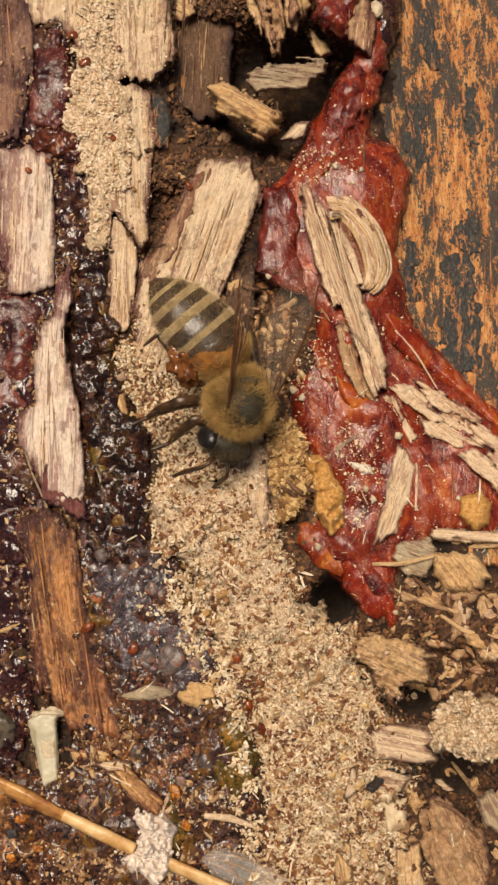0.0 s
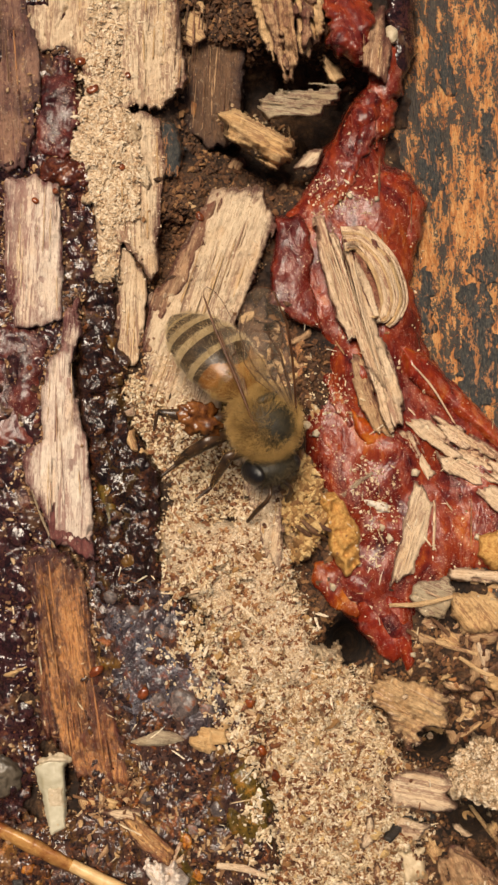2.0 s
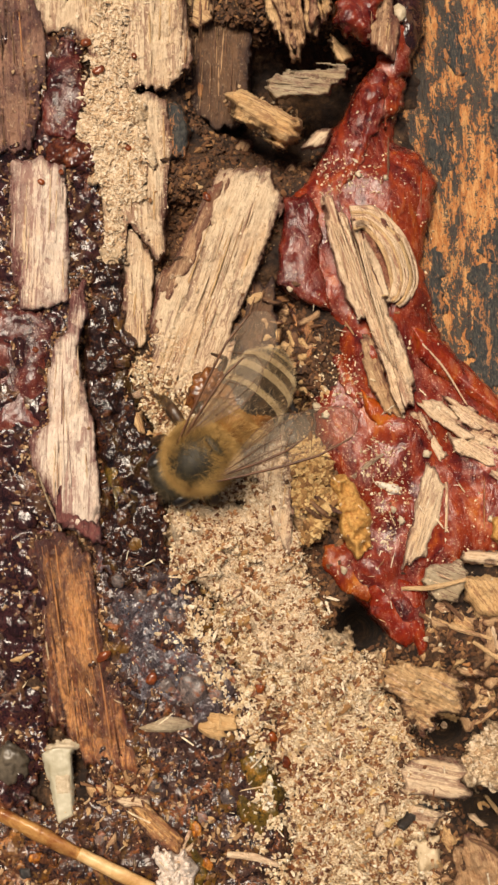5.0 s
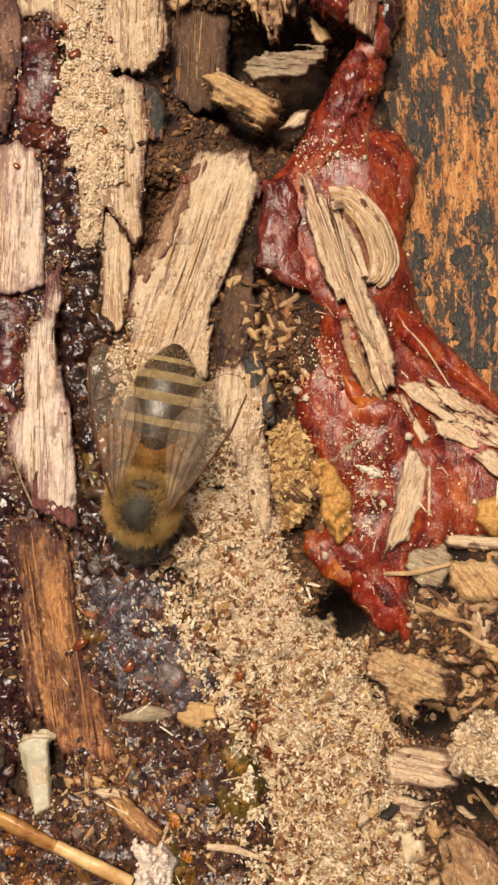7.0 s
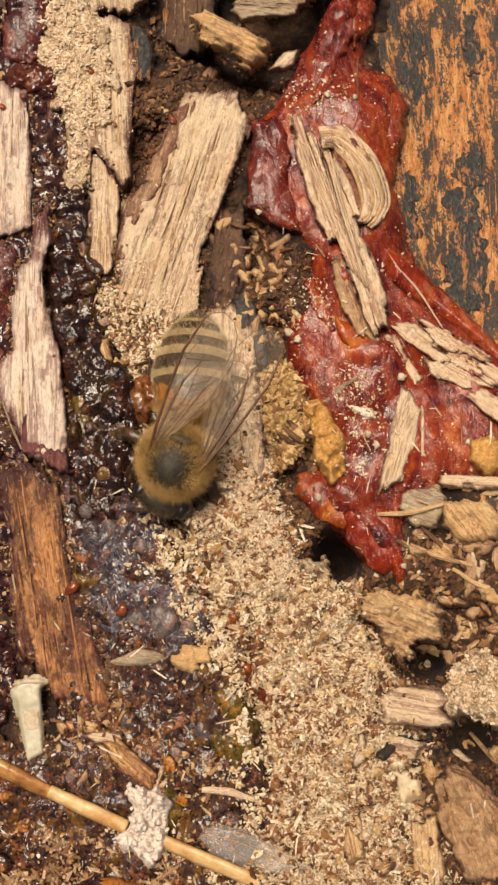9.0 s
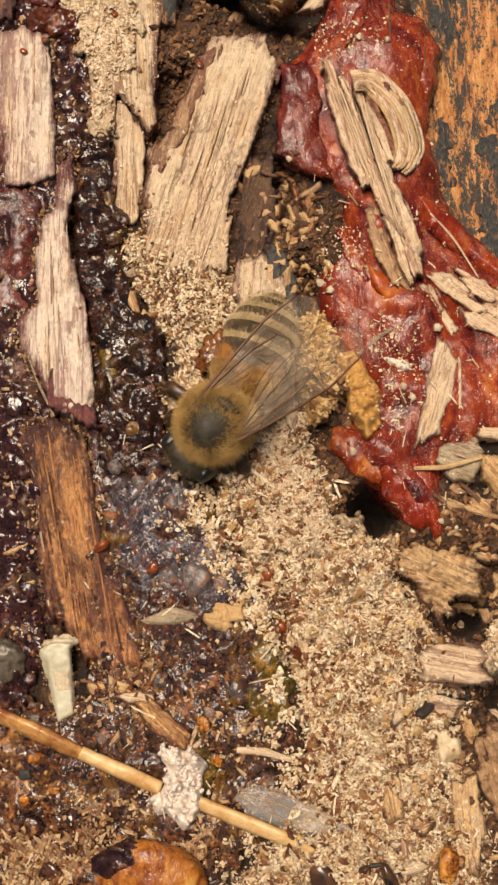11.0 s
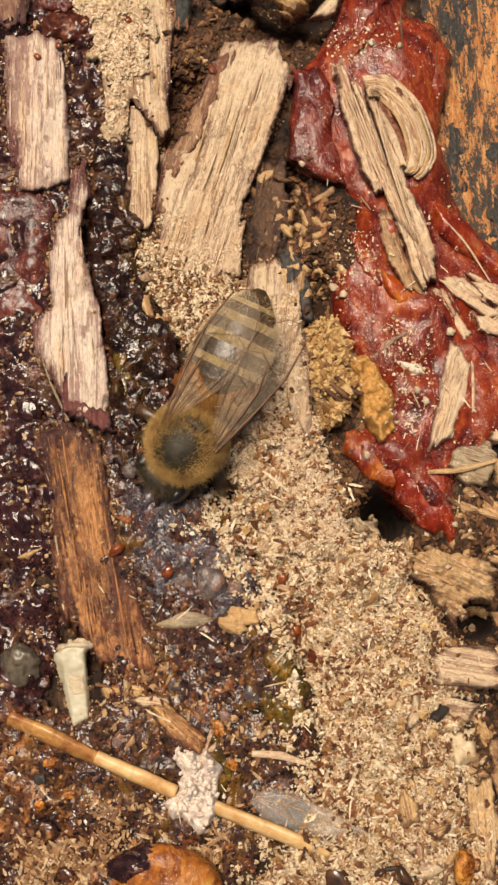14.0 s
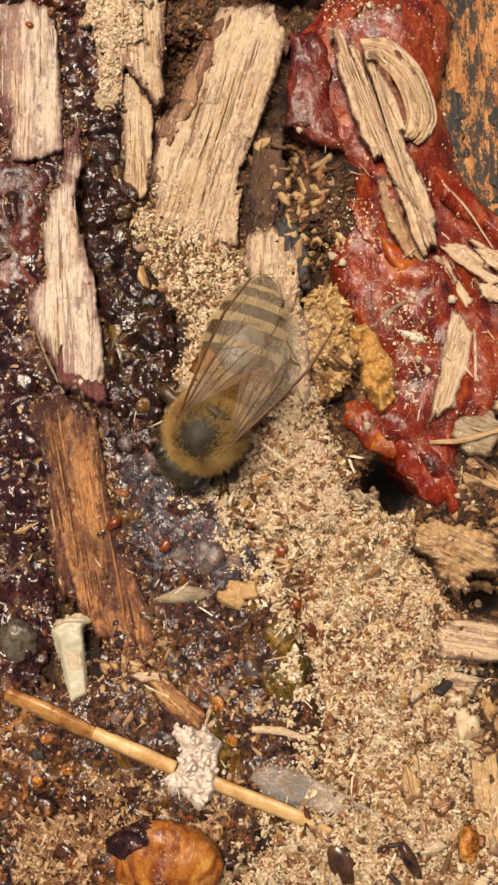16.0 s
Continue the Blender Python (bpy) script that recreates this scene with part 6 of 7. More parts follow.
# head, turned about the neck
v, f = ball((46, 27, 40), (0, 26, -8))
head = limb("head", v, f, SCUTUM, bee, (0, 50, -12))
for s in (1, -1):
    v, f = ball((14, 20, 29), (36 * s, 27, -6))
    limb("eye", v, f, EYE_BLACK, head)
    v, f = tube([(10 * s, 48, -2), (20 * s, 66, 10), (26 * s, 78, 4), (34 * s, 100, -22), (40 * s, 122, -44)], (3.6, 3.2, 4.0, 4.2, 3.0))
    limb("antenna", v, f, LEG_SHELL, head)
    v, f = tube([(10 * s, 44, -36), (9 * s, 54, -50), (2 * s, 58, -58)], (6, 5, 2.5))
    limb("mandible", v, f, AMBER_SHELL, head)
pts, nrm = on_ball(2600, (46, 27, 40), (0, 26, -8), lambda d: (np.abs(d[:, 0]) < 0.78) & ((d[:, 1] > -0.3) | (d[:, 2] > 0.3)))
v, f = fur(pts, nrm, 9, 0.3, 0.0, (0, 0.2, 0))
limb("face_hair", v, f, FACE_HAIR, head, smooth=False)

# abdomen: a core with six overlapping plates, pointing along -y from the waist
PROFILE_S, PROFILE_R = (0, 0.05, 0.14, 0.28, 0.45, 0.6, 0.74, 0.86, 0.95, 1.0), (14, 33, 49, 57, 60, 56, 48, 35, 19, 5)
LONG = 212.0


def belly(s, b, grow=0.0):
    r = np.interp(s, PROFILE_S, PROFILE_R) + grow
    return r * math.cos(b), -LONG * s, 0.74 * r * math.sin(b) - 26 * s * s + 2


def tube_of_plates(s0, s1, flare, steps=14, n=72):
    v = [belly(s0 + (s1 - s0) * i / steps, 2 * math.pi * j / n, flare * i / steps) for i in range(steps + 1) for j in range(n)]
    faces = [(i * n + j, i * n + (j + 1) % n, (i + 1) * n + (j + 1) % n, (i + 1) * n + j) for i in range(steps) for j in range(n)]
    return np.array(v), faces


v, f = tube_of_plates(0.0, 1.0, -2.5, 24, 36)
abdomen = limb("abdomen", v, f, BROWN_SHELL, bee, (0, -46, -6))
CUTS = (0.02, 0.19, 0.37, 0.54, 0.70, 0.84, 1.0)
for k in range(6):
    v, f = tube_of_plates(CUTS[k], CUTS[k + 1] + (0.01 if k < 5 else 0), 1.8)
    cut = (14, 10, 5, 7, 7, 4)[k]
    front, rear = ((AMBER_SHELL, TERGITE), (AMBER_SHELL, TERGITE), (BAND, TERGITE), (BAND, TERGITE), (BAND, TERGITE), (BAND, TERGITE))[k]
    limb("tergite", v, f, [front, rear], abdomen, slots=[0 if i // 72 < cut and not (k < 2 and abs(i % 72 - 18) < (0 if k == 0 else 2 + 0.7 * (i // 72))) else 1 for i in range(len(f))])
for a, b, n in ((0.37, 0.43, 1500), (0.54, 0.61, 1700), (0.70, 0.76, 1200), (0.02, 0.17, 4200), (0.12, 0.95, 4000)):
    s, t = a + (b - a) * bee_rng.random(n), bee_rng.uniform(-0.4, math.pi + 0.4, n)
    pts = np.array([belly(x, y, 1.0) for x, y in zip(s, t)])
    v, f = fur(pts, np.stack([np.cos(t), 0 * t, np.sin(t)], -1), 7 if a > 0.1 else 13, 0.34 if a > 0.2 or a < 0.1 else 0.26, 0.0, (0, -1.1, 0))
    limb("hair_band", v, f, PALE_HAIR if a > 0.1 else HAIR, abdomen, smooth=False)

# wings lie along -y from the hinge; s is the side on which the hind edge lies
def wing_blade(name, long, wide, side, hinge):
    n, m = 30, 8
    v = []
    for i in range(n + 1):
        t = i / n
        lead = wide * 0.06 * math.sin(math.pi * t)
        trail = -wide * np.interp(t, (0, 0.12, 0.3, 0.5, 0.66, 0.76, 1), (0.05, 0.20, 0.52, 0.82, 0.98, 1.0, 0.96)).item()
        if t > 0.72:
            k = math.sqrt(max(0.0, 1 - ((t - 0.72) / 0.28) ** 2.4))
            lead, trail = lead * k - wide * 0.46 * (1 - k), trail * k - wide * 0.46 * (1 - k)
        for j in range(m + 1):
            x = lead + (trail - lead) * j / m
            v.append((side * x, -long * t, 2.2 * math.sin(j * 1.9) * math.sin(math.pi * t) + 5 * math.sin(math.pi * t) * (1 - j / m)))
    faces = [(i * (m + 1) + j, i * (m + 1) + j + 1, (i + 1) * (m + 1) + j + 1, (i + 1) * (m + 1) + j) for i in range(n) for j in range(m)]
    blade = limb(name, v, faces, WING, bee, hinge)

    def spot(t, q):
        i, j = min(n, round(t * n)), min(m, round(q * m))
        return np.array(v[i * (m + 1) + j]) + (0, 0, 0.6)
    lines = (((0, 0), (0.2, 0), (0.45, 0), (0.7, 0), (0.92, 0)), ((0.02, 0.4), (0.2, 0.3), (0.5, 0.22), (0.68, 0.14)), ((0.02, 0.5), (0.25, 0.55), (0.5, 0.5), (0.78, 0.42)), ((0.02, 0.7), (0.3, 0.8), (0.55, 0.8), (0.7, 0.98)),
             ((0.35, 0.25), (0.38, 0.55)), ((0.5, 0.22), (0.55, 0.5), (0.6, 0.8)), ((0.66, 0.15), (0.7, 0.45), (0.74, 0.75)), ((0.7, 0.1), (0.84, 0.3)), ((0.9, 0), (0.97, 0), (1.0, 0.5), (0.97, 1), (0.9, 1), (0.75, 1), (0.5, 1), (0.25, 1)))
    for k, line in enumerate(lines):
        w = 2.2 if k == 0 else 0.55
        vv, ff = tube([spot(*q) for q in line], [w] * (len(line) - 1) + [w * 0.6], 5)
        limb("vein", vv, ff, VEIN, blade)
    return blade


forewings = [wing_blade("forewing", 248, 72, 1, (40, 4, 34)), wing_blade("forewing", 248, 72, -1, (-40, 4, 34))]
hindwings = [wing_blade("hindwing", 168, 54, 1, (40, -10, 31)), wing_blade("hindwing", 168, 54, -1, (-40, -10, 31))]

# legs hang from the thorax
legs = []
for s in (1, -1):
    for name, hinge, knee, shin, toe, r in (("foreleg", (26, 36, -34), (34, 34, -8), (46, 60, -44), (54, 78, -60), (8, 10, 8, 4)),
                                            ("midleg", (36, 0, -38), (52, 2, -2), (72, 16, -46), (88, 28, -62), (9, 12, 10, 5)),
                                            ("hindleg", (30, -34, -34), (26, -14, 2), (40, -56, -22), (54, -98, -44), (8, 10, 12, 5))):
        c = np.array(hinge) * (s, 1, 1)
        path = [(0, 0, 0), (knee[0] * s, knee[1] - (34 if name == "foreleg" else 0), knee[2]), ((shin[0]) * s, shin[1] - (30 if name == "foreleg" else 0), shin[2]), (toe[0] * s, toe[1] - (30 if name == "foreleg" else 0), toe[2])]
        v, f = tube(path, r, 9, 0.75)
        leg = limb(name, v, f, LEG_SHELL, bee, c)
        toe_v, toe_f = tube([path[3], tuple(np.array(path[3]) + (16 * s, 8, -10)), tuple(np.array(path[3]) + (26 * s, 12, -13))], (4, 3.2, 2), 6)
        limb("tarsus", toe_v, toe_f, LEG_SHELL, leg)
        q = np.linspace(0.2, 2.8, 130)
        base = np.stack([np.interp(q, range(4), [p[k] for p in path]) for k in range(3)], -1)
        nn = bee_rng.standard_normal((130, 3))
        nn /= np.linalg.norm(nn, axis=1, keepdims=True)
        hv, hf = fur(base + nn * 6, nn, 12, 0.5, 0.0)
        limb("leg_hair", hv, hf, HAIR, leg, smooth=False)
        if name == "hindleg" and s > 0:
            lv, lf = ball((25, 33, 21), (40 * s, -42, -2), 30, 22, 0.10)
            lump_at = np.array([noise.noise(Vector(q) * 0.07) + 0.5 * noise.noise(Vector(q) * 0.17) for q in lv])
            lv = (lv - (40 * s, -42, -2)) * (1 + 0.55 * lump_at[:, None]) + (40 * s, -42, -2)
            limb("resin_load", lv, lf, LOAD, leg)
        legs.append((leg, tuple(c.tolist())))


def motions():
    walk(bee, [
        (0, pose(-16.2 * U, 66.9 * U, 106.0 * U, -9.2, -29.7, -179.5)), (0.5, pose(0.1 * U, 72.9 * U, 106.0 * U, -9.2, -29.7, -173.2)),
        (1, pose(4.4 * U, 58.8 * U, 106.0 * U, -9.2, -29.7, -171.1)), (1.5, pose(1.1 * U, 100.4 * U, 106.0 * U, -9.2, -29.7, -163.3)),
        (2, pose(2.7 * U, 96.3 * U, 106.0 * U, -9.2, -29.7, -156.1)), (2.5, pose(-4.4 * U, 79.3 * U, 106.0 * U, -9.2, -29.7, -160.0)),
        (3, pose(-13.5 * U, 96.6 * U, 106.0 * U, -9.2, -29.7, -175.1)), (3.5, pose(-76.8 * U, 62.4 * U, 88.0 * U, -14.1, -5.8, 125.3)),
        (4, pose(-106.0 * U, 57.6 * U, 88.0 * U, -14.1, -5.8, 126.6)), (6.5, pose(-124.1 * U, -87.4 * U, 98.0 * U, -10.0, -0.0, 154.9)),
        (7, pose(-165.9 * U, -92.6 * U, 98.0 * U, -10.0, -0.0, 166.8)), (7.5, pose(-113.5 * U, -89.6 * U, 98.0 * U, -10.0, -0.0, 157.0)),
        (8, pose(-101.7 * U, -111.5 * U, 98.0 * U, -10.0, -0.0, 160.7)), (10.5, pose(-102.3 * U, -125.0 * U, 98.0 * U, -10.0, -0.0, 144.4)),
        (11, pose(-93.4 * U, -134.9 * U, 98.0 * U, -10.0, -0.0, 139.5)), (11.5, pose(-104.5 * U, -124.9 * U, 98.0 * U, -10.0, -0.0, 140.5)),
        (12, pose(-112.2 * U, -139.7 * U, 98.0 * U, -10.0, -0.0, 140.9)), (12.5, pose(-96.2 * U, -157.4 * U, 98.0 * U, -10.0, -0.0, 135.6)),
        (13, pose(-137.0 * U, -168.9 * U, 98.0 * U, -10.0, -0.0, 135.7)), (13.5, pose(-149.9 * U, -165.1 * U, 98.0 * U, -10.0, -0.0, 141.6)),
        (14, pose(-160.8 * U, -157.3 * U, 98.0 * U, -10.0, -0.0, 143.9)), (14.5, pose(-143.3 * U, -160.5 * U, 98.0 * U, -10.0, -0.0, 143.8)),
        (15, pose(-171.2 * U, -145.9 * U, 98.0 * U, -10.0, -0.0, 151.9)), (15.5, pose(-107.6 * U, -186.2 * U, 98.0 * U, -10.0, -0.0, 143.5)),
        (16, pose(-126.3 * U, -183.8 * U, 98.0 * U, -10.0, -0.0, 142.6)),
    ])
    walk(abdomen, [
        (0, pose(0.0 * U, -46.0 * U, -6.0 * U, 22.6, -0.0, 39.9)), (0.5, pose(0.0 * U, -46.0 * U, -6.0 * U, 19.5, -0.0, 26.4)),
        (1, pose(0.0 * U, -46.0 * U, -6.0 * U, 8.4, -0.0, 49.7)), (1.5, pose(0.0 * U, -46.0 * U, -6.0 * U, 31.4, -0.0, 31.5)),
        (2, pose(0.0 * U, -46.0 * U, -6.0 * U, 33.5, -0.0, 6.1)), (2.5, pose(0.0 * U, -46.0 * U, -6.0 * U, 37.2, -0.0, 14.8)),
        (3, pose(0.0 * U, -46.0 * U, -6.0 * U, 48.5, -0.0, 18.0)), (3.5, pose(0.0 * U, -46.0 * U, -6.0 * U, 66.2, -0.0, 32.3)),
        (4, pose(0.0 * U, -46.0 * U, -6.0 * U, 62.5, -0.0, 14.9)), (6.5, pose(0.0 * U, -46.0 * U, -6.0 * U, 5.0, -0.0, 15.0)),
        (7, pose(0.0 * U, -46.0 * U, -6.0 * U, 7.9, -0.0, 1.6)), (7.5, pose(0.0 * U, -46.0 * U, -6.0 * U, 13.0, -0.0, 12.3)),
        (8, pose(0.0 * U, -46.0 * U, -6.0 * U, 20.7, -0.0, 18.2)), (10.5, pose(0.0 * U, -46.0 * U, -6.0 * U, 24.9, -0.0, 18.3)),
        (11, pose(0.0 * U, -46.0 * U, -6.0 * U, 31.4, -0.0, 18.9)), (11.5, pose(0.0 * U, -46.0 * U, -6.0 * U, 24.9, -0.0, 19.9)),
        (12, pose(0.0 * U, -46.0 * U, -6.0 * U, 13.3, -0.0, 18.1)), (12.5, pose(0.0 * U, -46.0 * U, -6.0 * U, 13.7, -0.0, 29.3)),
        (13, pose(0.0 * U, -46.0 * U, -6.0 * U, 15.1, -0.0, 20.4)), (13.5, pose(0.0 * U, -46.0 * U, -6.0 * U, 14.6, -0.0, 11.3)),
        (14, pose(0.0 * U, -46.0 * U, -6.0 * U, 5.0, -0.0, 10.0)), (14.5, pose(0.0 * U, -46.0 * U, -6.0 * U, 14.4, -0.0, 12.1)),
        (15, pose(0.0 * U, -46.0 * U, -6.0 * U, 15.9, -0.0, 6.6)), (15.5, pose(0.0 * U, -46.0 * U, -6.0 * U, 5.0, -0.0, 21.6)),
        (16, pose(0.0 * U, -46.0 * U, -6.0 * U, 14.7, -0.0, 18.0)),
    ])
    walk(head, [
        (0, pose(0.0 * U, 50.0 * U, -12.0 * U, -14.0, -0.0, -18.8)), (0.5, pose(0.0 * U, 50.0 * U, -12.0 * U, -14.0, -0.0, -15.7)),
        (1, pose(0.0 * U, 50.0 * U, -12.0 * U, -14.0, -0.0, -10.7)), (1.5, pose(0.0 * U, 50.0 * U, -12.0 * U, -14.0, -0.0, -14.5)),
        (2, pose(0.0 * U, 50.0 * U, -12.0 * U, -14.0, -0.0, -2.6)), (2.5, pose(0.0 * U, 50.0 * U, -12.0 * U, -14.0, -0.0, -5.9)),
        (3, pose(0.0 * U, 50.0 * U, -12.0 * U, -14.0, -0.0, -7.6)), (3.5, pose(0.0 * U, 47.0 * U, -14.0 * U, -32.0, -0.0, -7.3)),
        (4, pose(0.0 * U, 47.0 * U, -14.0 * U, -32.0, -0.0, -7.4)), (6.5, pose(0.0 * U, 47.0 * U, -14.0 * U, -32.0, -0.0, -6.3)),
        (7, pose(0.0 * U, 47.0 * U, -14.0 * U, -32.0, -0.0, 1.3)), (7.5, pose(0.0 * U, 47.0 * U, -14.0 * U, -32.0, -0.0, -3.3)),
        (8, pose(0.0 * U, 47.0 * U, -14.0 * U, -32.0, -0.0, -7.0)), (10.5, pose(0.0 * U, 47.0 * U, -14.0 * U, -32.0, -0.0, -5.0)),
        (11, pose(0.0 * U, 47.0 * U, -14.0 * U, -32.0, -0.0, -4.2)), (11.5, pose(0.0 * U, 47.0 * U, -14.0 * U, -32.0, -0.0, -7.4)),
        (12, pose(0.0 * U, 47.0 * U, -14.0 * U, -32.0, -0.0, -5.7)), (12.5, pose(0.0 * U, 47.0 * U, -14.0 * U, -32.0, -0.0, -12.3)),
        (13, pose(0.0 * U, 47.0 * U, -14.0 * U, -32.0, -0.0, -7.3)), (13.5, pose(0.0 * U, 47.0 * U, -14.0 * U, -32.0, -0.0, -4.3)),
        (14, pose(0.0 * U, 47.0 * U, -14.0 * U, -32.0, -0.0, -10.8)), (14.5, pose(0.0 * U, 47.0 * U, -14.0 * U, -32.0, -0.0, -4.3)),
        (15, pose(0.0 * U, 47.0 * U, -14.0 * U, -32.0, -0.0, -1.8)), (15.5, pose(0.0 * U, 47.0 * U, -14.0 * U, -32.0, -0.0, -8.3)),
        (16, pose(0.0 * U, 47.0 * U, -14.0 * U, -32.0, -0.0, -7.7)),
    ])
    walk(forewings[0], [
        (0, pose(40.0 * U, 4.0 * U, 34.0 * U, -31.8, -30.7, 33.4)), (0.5, pose(40.0 * U, 4.0 * U, 34.0 * U, -18.5, -38.5, 14.2)),
        (1, pose(40.0 * U, 4.0 * U, 34.0 * U, -19.5, -38.3, 19.6)), (1.5, pose(40.0 * U, 4.0 * U, 34.0 * U, 3.1, -42.5, -14.0)),
        (2, pose(40.0 * U, 4.0 * U, 34.0 * U, 12.9, -30.0, -9.1)), (2.5, pose(40.0 * U, 4.0 * U, 34.0 * U, 10.6, -30.0, -10.4)),
        (3, pose(40.0 * U, 4.0 * U, 34.0 * U, 16.3, -28.0, -7.0)), (3.5, pose(40.0 * U, 4.0 * U, 34.0 * U, 15.9, 16.9, 28.5)),
        (4, pose(40.0 * U, 4.0 * U, 34.0 * U, 15.9, -16.9, 16.5)), (6.5, pose(40.0 * U, 4.0 * U, 34.0 * U, -9.1, 4.9, 26.5)),
        (7, pose(40.0 * U, 4.0 * U, 34.0 * U, -4.8, 10.0, 20.0)), (7.5, pose(40.0 * U, 4.0 * U, 34.0 * U, -6.0, 7.5, 22.9)),
        (8, pose(40.0 * U, 4.0 * U, 34.0 * U, -4.6, 10.0, 8.7)), (10.5, pose(40.0 * U, 4.0 * U, 34.0 * U, -5.4, -10.0, -4.7)),
        (11, pose(40.0 * U, 4.0 * U, 34.0 * U, 10.5, -17.2, -5.1)), (11.5, pose(40.0 * U, 4.0 * U, 34.0 * U, -4.6, 10.0, 33.0)),
        (12, pose(40.0 * U, 4.0 * U, 34.0 * U, 10.5, 17.2, 5.2)), (12.5, pose(40.0 * U, 4.0 * U, 34.0 * U, -4.7, 10.0, 12.1)),
        (13, pose(40.0 * U, 4.0 * U, 34.0 * U, -6.3, 7.5, 13.6)), (13.5, pose(40.0 * U, 4.0 * U, 34.0 * U, -4.6, 10.0, 4.2)),
        (14, pose(40.0 * U, 4.0 * U, 34.0 * U, 10.4, 17.2, 11.9)), (14.5, pose(40.0 * U, 4.0 * U, 34.0 * U, -4.5, 10.0, 4.4)),
        (15, pose(40.0 * U, 4.0 * U, 34.0 * U, -4.5, 10.0, 10.0)), (15.5, pose(40.0 * U, 4.0 * U, 34.0 * U, 2.6, 15.0, 10.5)),
        (16, pose(40.0 * U, 4.0 * U, 34.0 * U, -5.6, 10.0, 7.2)),
    ])
    walk(forewings[1], [
        (0, pose(-40.0 * U, 4.0 * U, 34.0 * U, -27.0, 2.2, -5.4)), (0.5, pose(-40.0 * U, 4.0 * U, 34.0 * U, -32.1, 12.8, -2.0)),
        (1, pose(-40.0 * U, 4.0 * U, 34.0 * U, -32.6, 12.7, -2.9)), (1.5, pose(-40.0 * U, 4.0 * U, 34.0 * U, -41.0, 21.4, -7.7)),
        (2, pose(-40.0 * U, 4.0 * U, 34.0 * U, -31.9, 15.0, 1.3)), (2.5, pose(-40.0 * U, 4.0 * U, 34.0 * U, -32.4, 8.5, -8.8)),
        (3, pose(-40.0 * U, 4.0 * U, 34.0 * U, -31.6, 6.4, -10.0)), (3.5, pose(-40.0 * U, 4.0 * U, 34.0 * U, -2.8, -5.0, -15.9)),
        (4, pose(-40.0 * U, 4.0 * U, 34.0 * U, 10.8, -9.8, -25.4)), (6.5, pose(-40.0 * U, 4.0 * U, 34.0 * U, -6.2, -7.5, -24.6)),
        (7, pose(-40.0 * U, 4.0 * U, 34.0 * U, -5.0, -10.0, -23.0)), (7.5, pose(-40.0 * U, 4.0 * U, 34.0 * U, 10.0, -14.8, -18.1)),
        (8, pose(-40.0 * U, 4.0 * U, 34.0 * U, 10.0, -14.8, -17.2)), (10.5, pose(-40.0 * U, 4.0 * U, 34.0 * U, 1.9, -12.5, -22.0)),
        (11, pose(-40.0 * U, 4.0 * U, 34.0 * U, -4.8, -10.0, -18.1)), (11.5, pose(-40.0 * U, 4.0 * U, 34.0 * U, 10.3, -17.2, -14.3)),
        (12, pose(-40.0 * U, 4.0 * U, 34.0 * U, 2.4, -15.0, -17.1)), (12.5, pose(-40.0 * U, 4.0 * U, 34.0 * U, 1.7, -15.0, -7.9)),
        (13, pose(-40.0 * U, 4.0 * U, 34.0 * U, -0.6, -12.5, -11.6)), (13.5, pose(-40.0 * U, 4.0 * U, 34.0 * U, 9.9, -14.8, -19.8)),
        (14, pose(-40.0 * U, 4.0 * U, 34.0 * U, 10.4, -17.2, -11.5)), (14.5, pose(-40.0 * U, 4.0 * U, 34.0 * U, -5.4, -10.0, -17.6)),
        (15, pose(-40.0 * U, 4.0 * U, 34.0 * U, -5.5, -10.0, -15.3)), (15.5, pose(-40.0 * U, 4.0 * U, 34.0 * U, 10.4, -17.2, -9.6)),
        (16, pose(-40.0 * U, 4.0 * U, 34.0 * U, 5.0, -14.9, -10.7)),
    ])
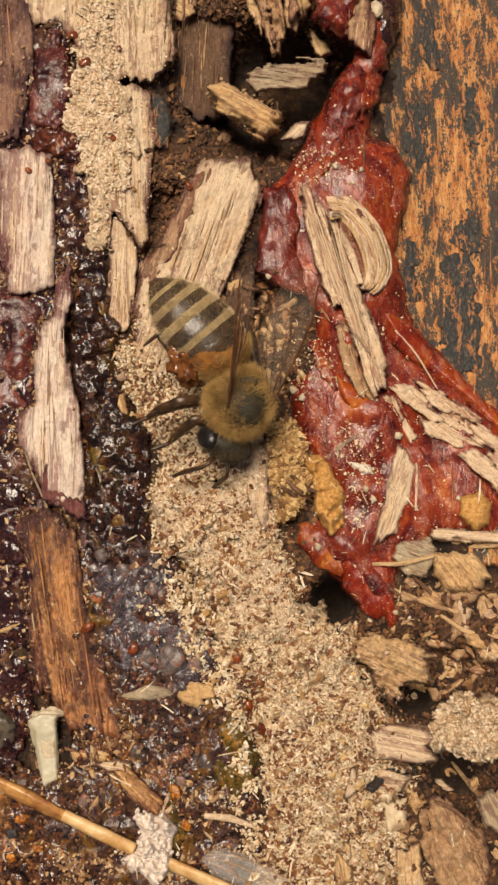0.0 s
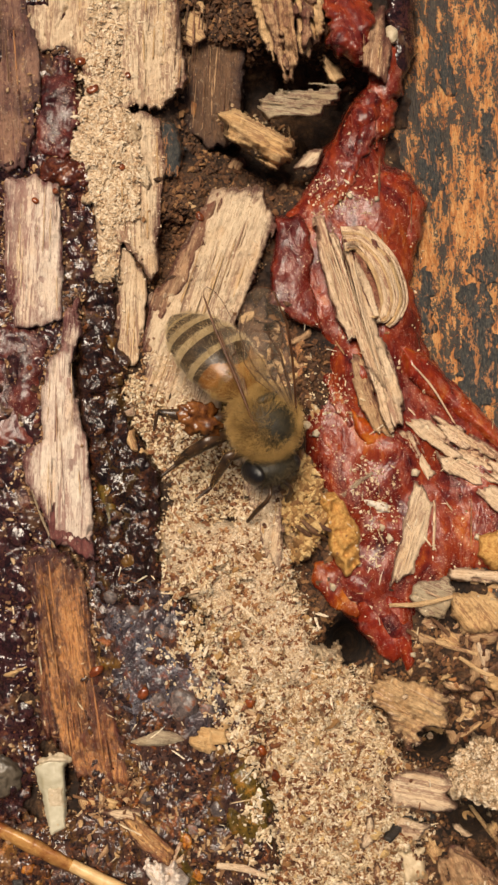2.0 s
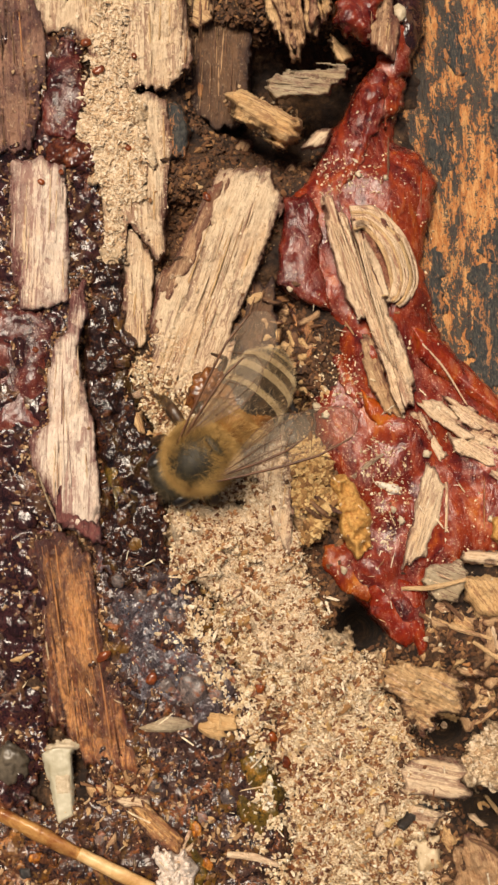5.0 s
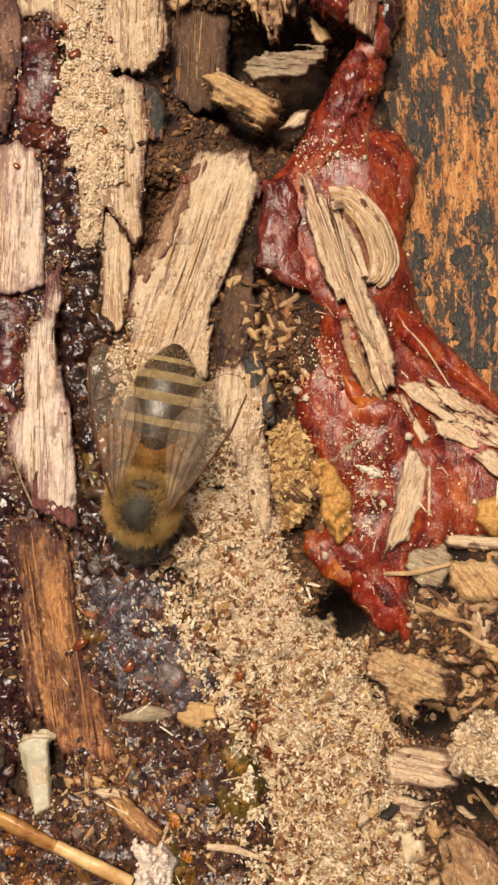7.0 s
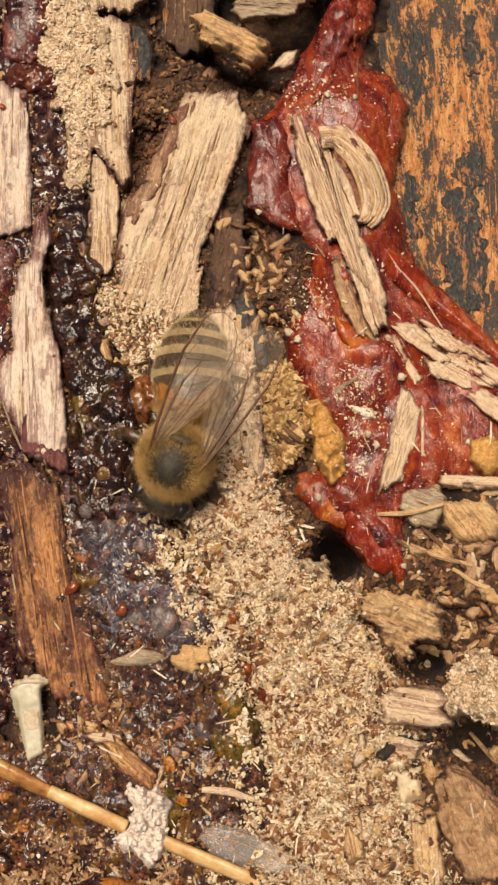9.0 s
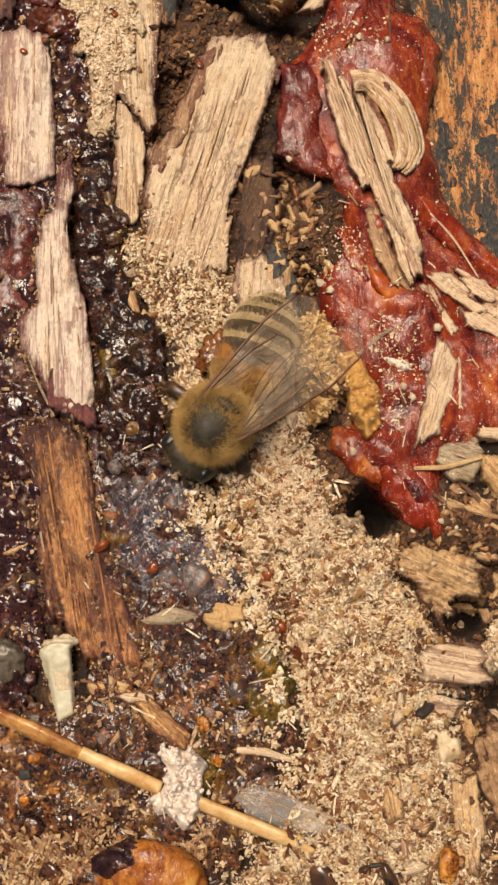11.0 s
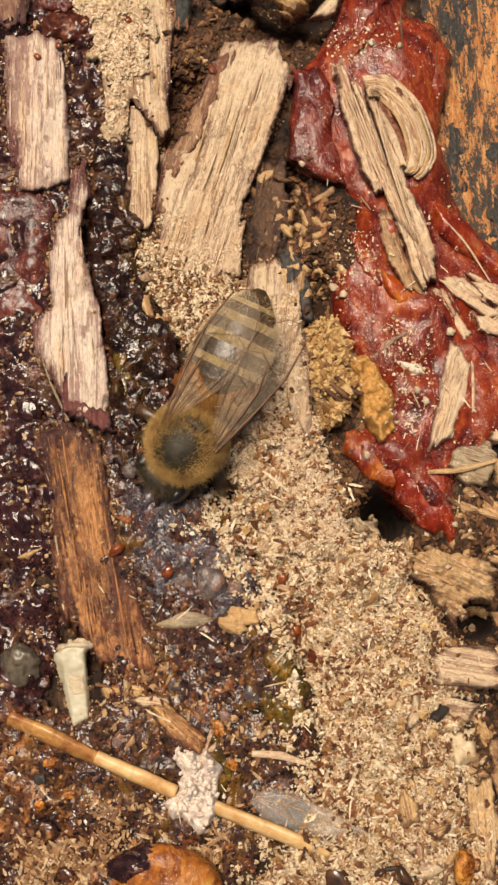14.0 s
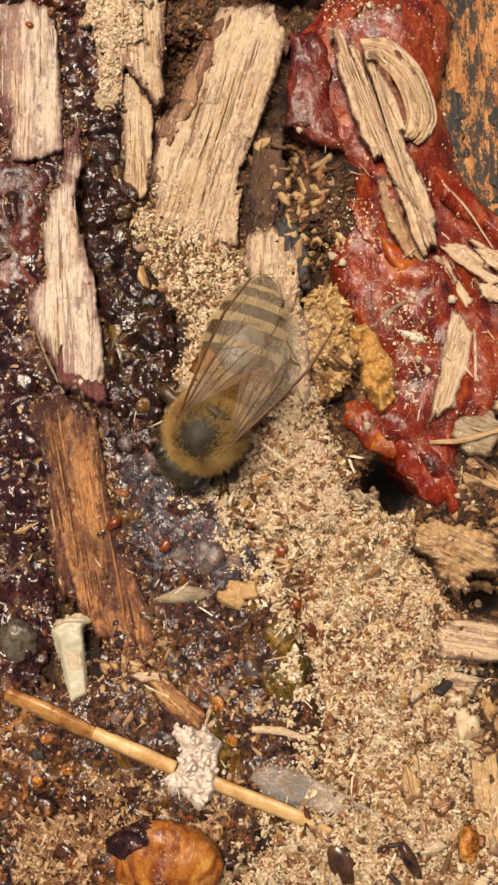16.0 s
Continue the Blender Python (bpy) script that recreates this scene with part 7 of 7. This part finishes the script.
    walk(hindwings[0], [
        (0, pose(40.0 * U, -10.0 * U, 31.0 * U, -28.0, -34.2, 26.2)), (0.5, pose(40.0 * U, -10.0 * U, 31.0 * U, -13.0, -40.4, 5.4)),
        (1, pose(40.0 * U, -10.0 * U, 31.0 * U, -14.0, -40.4, 10.9)), (1.5, pose(40.0 * U, -10.0 * U, 31.0 * U, 9.4, -41.7, -23.4)),
        (2, pose(40.0 * U, -10.0 * U, 31.0 * U, 15.3, -26.0, -12.3)), (2.5, pose(40.0 * U, -10.0 * U, 31.0 * U, 13.1, -26.0, -13.8)),
        (3, pose(40.0 * U, -10.0 * U, 31.0 * U, 18.4, -24.0, -10.0)), (3.5, pose(40.0 * U, -10.0 * U, 31.0 * U, 13.7, 18.7, 21.4)),
        (4, pose(40.0 * U, -10.0 * U, 31.0 * U, 17.8, -14.8, 9.5)), (6.5, pose(40.0 * U, -10.0 * U, 31.0 * U, -9.6, 3.8, 19.5)),
        (7, pose(40.0 * U, -10.0 * U, 31.0 * U, -6.0, 9.3, 12.9)), (7.5, pose(40.0 * U, -10.0 * U, 31.0 * U, -6.9, 6.7, 15.9)),
        (8, pose(40.0 * U, -10.0 * U, 31.0 * U, -5.8, 9.3, 1.7)), (10.5, pose(40.0 * U, -10.0 * U, 31.0 * U, -4.1, -10.5, -11.8)),
        (11, pose(40.0 * U, -10.0 * U, 31.0 * U, 12.5, -15.8, -12.3)), (11.5, pose(40.0 * U, -10.0 * U, 31.0 * U, -5.8, 9.3, 26.0)),
        (12, pose(40.0 * U, -10.0 * U, 31.0 * U, 8.2, 18.4, -2.0)), (12.5, pose(40.0 * U, -10.0 * U, 31.0 * U, -5.9, 9.3, 5.0)),
        (13, pose(40.0 * U, -10.0 * U, 31.0 * U, -7.1, 6.6, 6.6)), (13.5, pose(40.0 * U, -10.0 * U, 31.0 * U, -5.8, 9.3, -2.8)),
        (14, pose(40.0 * U, -10.0 * U, 31.0 * U, 8.1, 18.4, 4.7)), (14.5, pose(40.0 * U, -10.0 * U, 31.0 * U, -5.7, 9.3, -2.6)),
        (15, pose(40.0 * U, -10.0 * U, 31.0 * U, -5.7, 9.3, 2.9)), (15.5, pose(40.0 * U, -10.0 * U, 31.0 * U, 0.7, 15.2, 3.3)),
        (16, pose(40.0 * U, -10.0 * U, 31.0 * U, -6.7, 9.2, 0.1)),
    ])
    walk(hindwings[1], [
        (0, pose(-40.0 * U, -10.0 * U, 31.0 * U, -26.6, 5.4, 0.9)), (0.5, pose(-40.0 * U, -10.0 * U, 31.0 * U, -30.5, 16.4, 4.2)),
        (1, pose(-40.0 * U, -10.0 * U, 31.0 * U, -31.1, 16.4, 3.2)), (1.5, pose(-40.0 * U, -10.0 * U, 31.0 * U, -38.7, 25.9, -1.8)),
        (2, pose(-40.0 * U, -10.0 * U, 31.0 * U, -30.1, 18.6, 7.5)), (2.5, pose(-40.0 * U, -10.0 * U, 31.0 * U, -31.3, 12.2, -2.7)),
        (3, pose(-40.0 * U, -10.0 * U, 31.0 * U, -30.7, 10.0, -3.9)), (3.5, pose(-40.0 * U, -10.0 * U, 31.0 * U, -3.4, -4.6, -8.8)),
        (4, pose(-40.0 * U, -10.0 * U, 31.0 * U, 9.5, -11.1, -18.4)), (6.5, pose(-40.0 * U, -10.0 * U, 31.0 * U, -7.0, -6.7, -17.6)),
        (7, pose(-40.0 * U, -10.0 * U, 31.0 * U, -6.1, -9.3, -15.9)), (7.5, pose(-40.0 * U, -10.0 * U, 31.0 * U, 8.1, -15.9, -10.9)),
        (8, pose(-40.0 * U, -10.0 * U, 31.0 * U, 8.1, -15.9, -10.0)), (10.5, pose(-40.0 * U, -10.0 * U, 31.0 * U, 0.3, -12.6, -14.8)),
        (11, pose(-40.0 * U, -10.0 * U, 31.0 * U, -6.0, -9.3, -11.1)), (11.5, pose(-40.0 * U, -10.0 * U, 31.0 * U, 8.1, -18.4, -7.0)),
        (12, pose(-40.0 * U, -10.0 * U, 31.0 * U, 0.6, -15.2, -9.8)), (12.5, pose(-40.0 * U, -10.0 * U, 31.0 * U, -0.2, -15.1, -0.6)),
        (13, pose(-40.0 * U, -10.0 * U, 31.0 * U, -2.1, -12.3, -4.4)), (13.5, pose(-40.0 * U, -10.0 * U, 31.0 * U, 8.0, -15.9, -12.6)),
        (14, pose(-40.0 * U, -10.0 * U, 31.0 * U, 8.1, -18.4, -4.2)), (14.5, pose(-40.0 * U, -10.0 * U, 31.0 * U, -6.6, -9.2, -10.5)),
        (15, pose(-40.0 * U, -10.0 * U, 31.0 * U, -6.6, -9.2, -8.3)), (15.5, pose(-40.0 * U, -10.0 * U, 31.0 * U, 8.2, -18.4, -2.3)),
        (16, pose(-40.0 * U, -10.0 * U, 31.0 * U, 3.1, -15.4, -3.5)),
    ])
    # each leg shifts a little as the bee works; the loaded hind leg swings out at first
    for k, (leg, hinge) in enumerate(legs):
        gait = []
        for t in np.arange(0, 16.01, 0.5).tolist():
            out = (32 if t < 3.2 else 14 if t < 5 else 4 if t < 10 else 0 if t < 12.2 else -26) if k == 2 else 24 if k == 5 else (-12 if t < 4 else -42) if k == 4 else (-34 if k == 3 and t > 5 else 0)
            gait.append((t, pose(*(c * U for c in hinge), 4 * math.sin(2.1 * t + k * 1.7), 3 * math.sin(1.3 * t + k), out + 7 * math.sin(1.7 * t + k * 2.3))))
        walk(leg, gait)


motions()
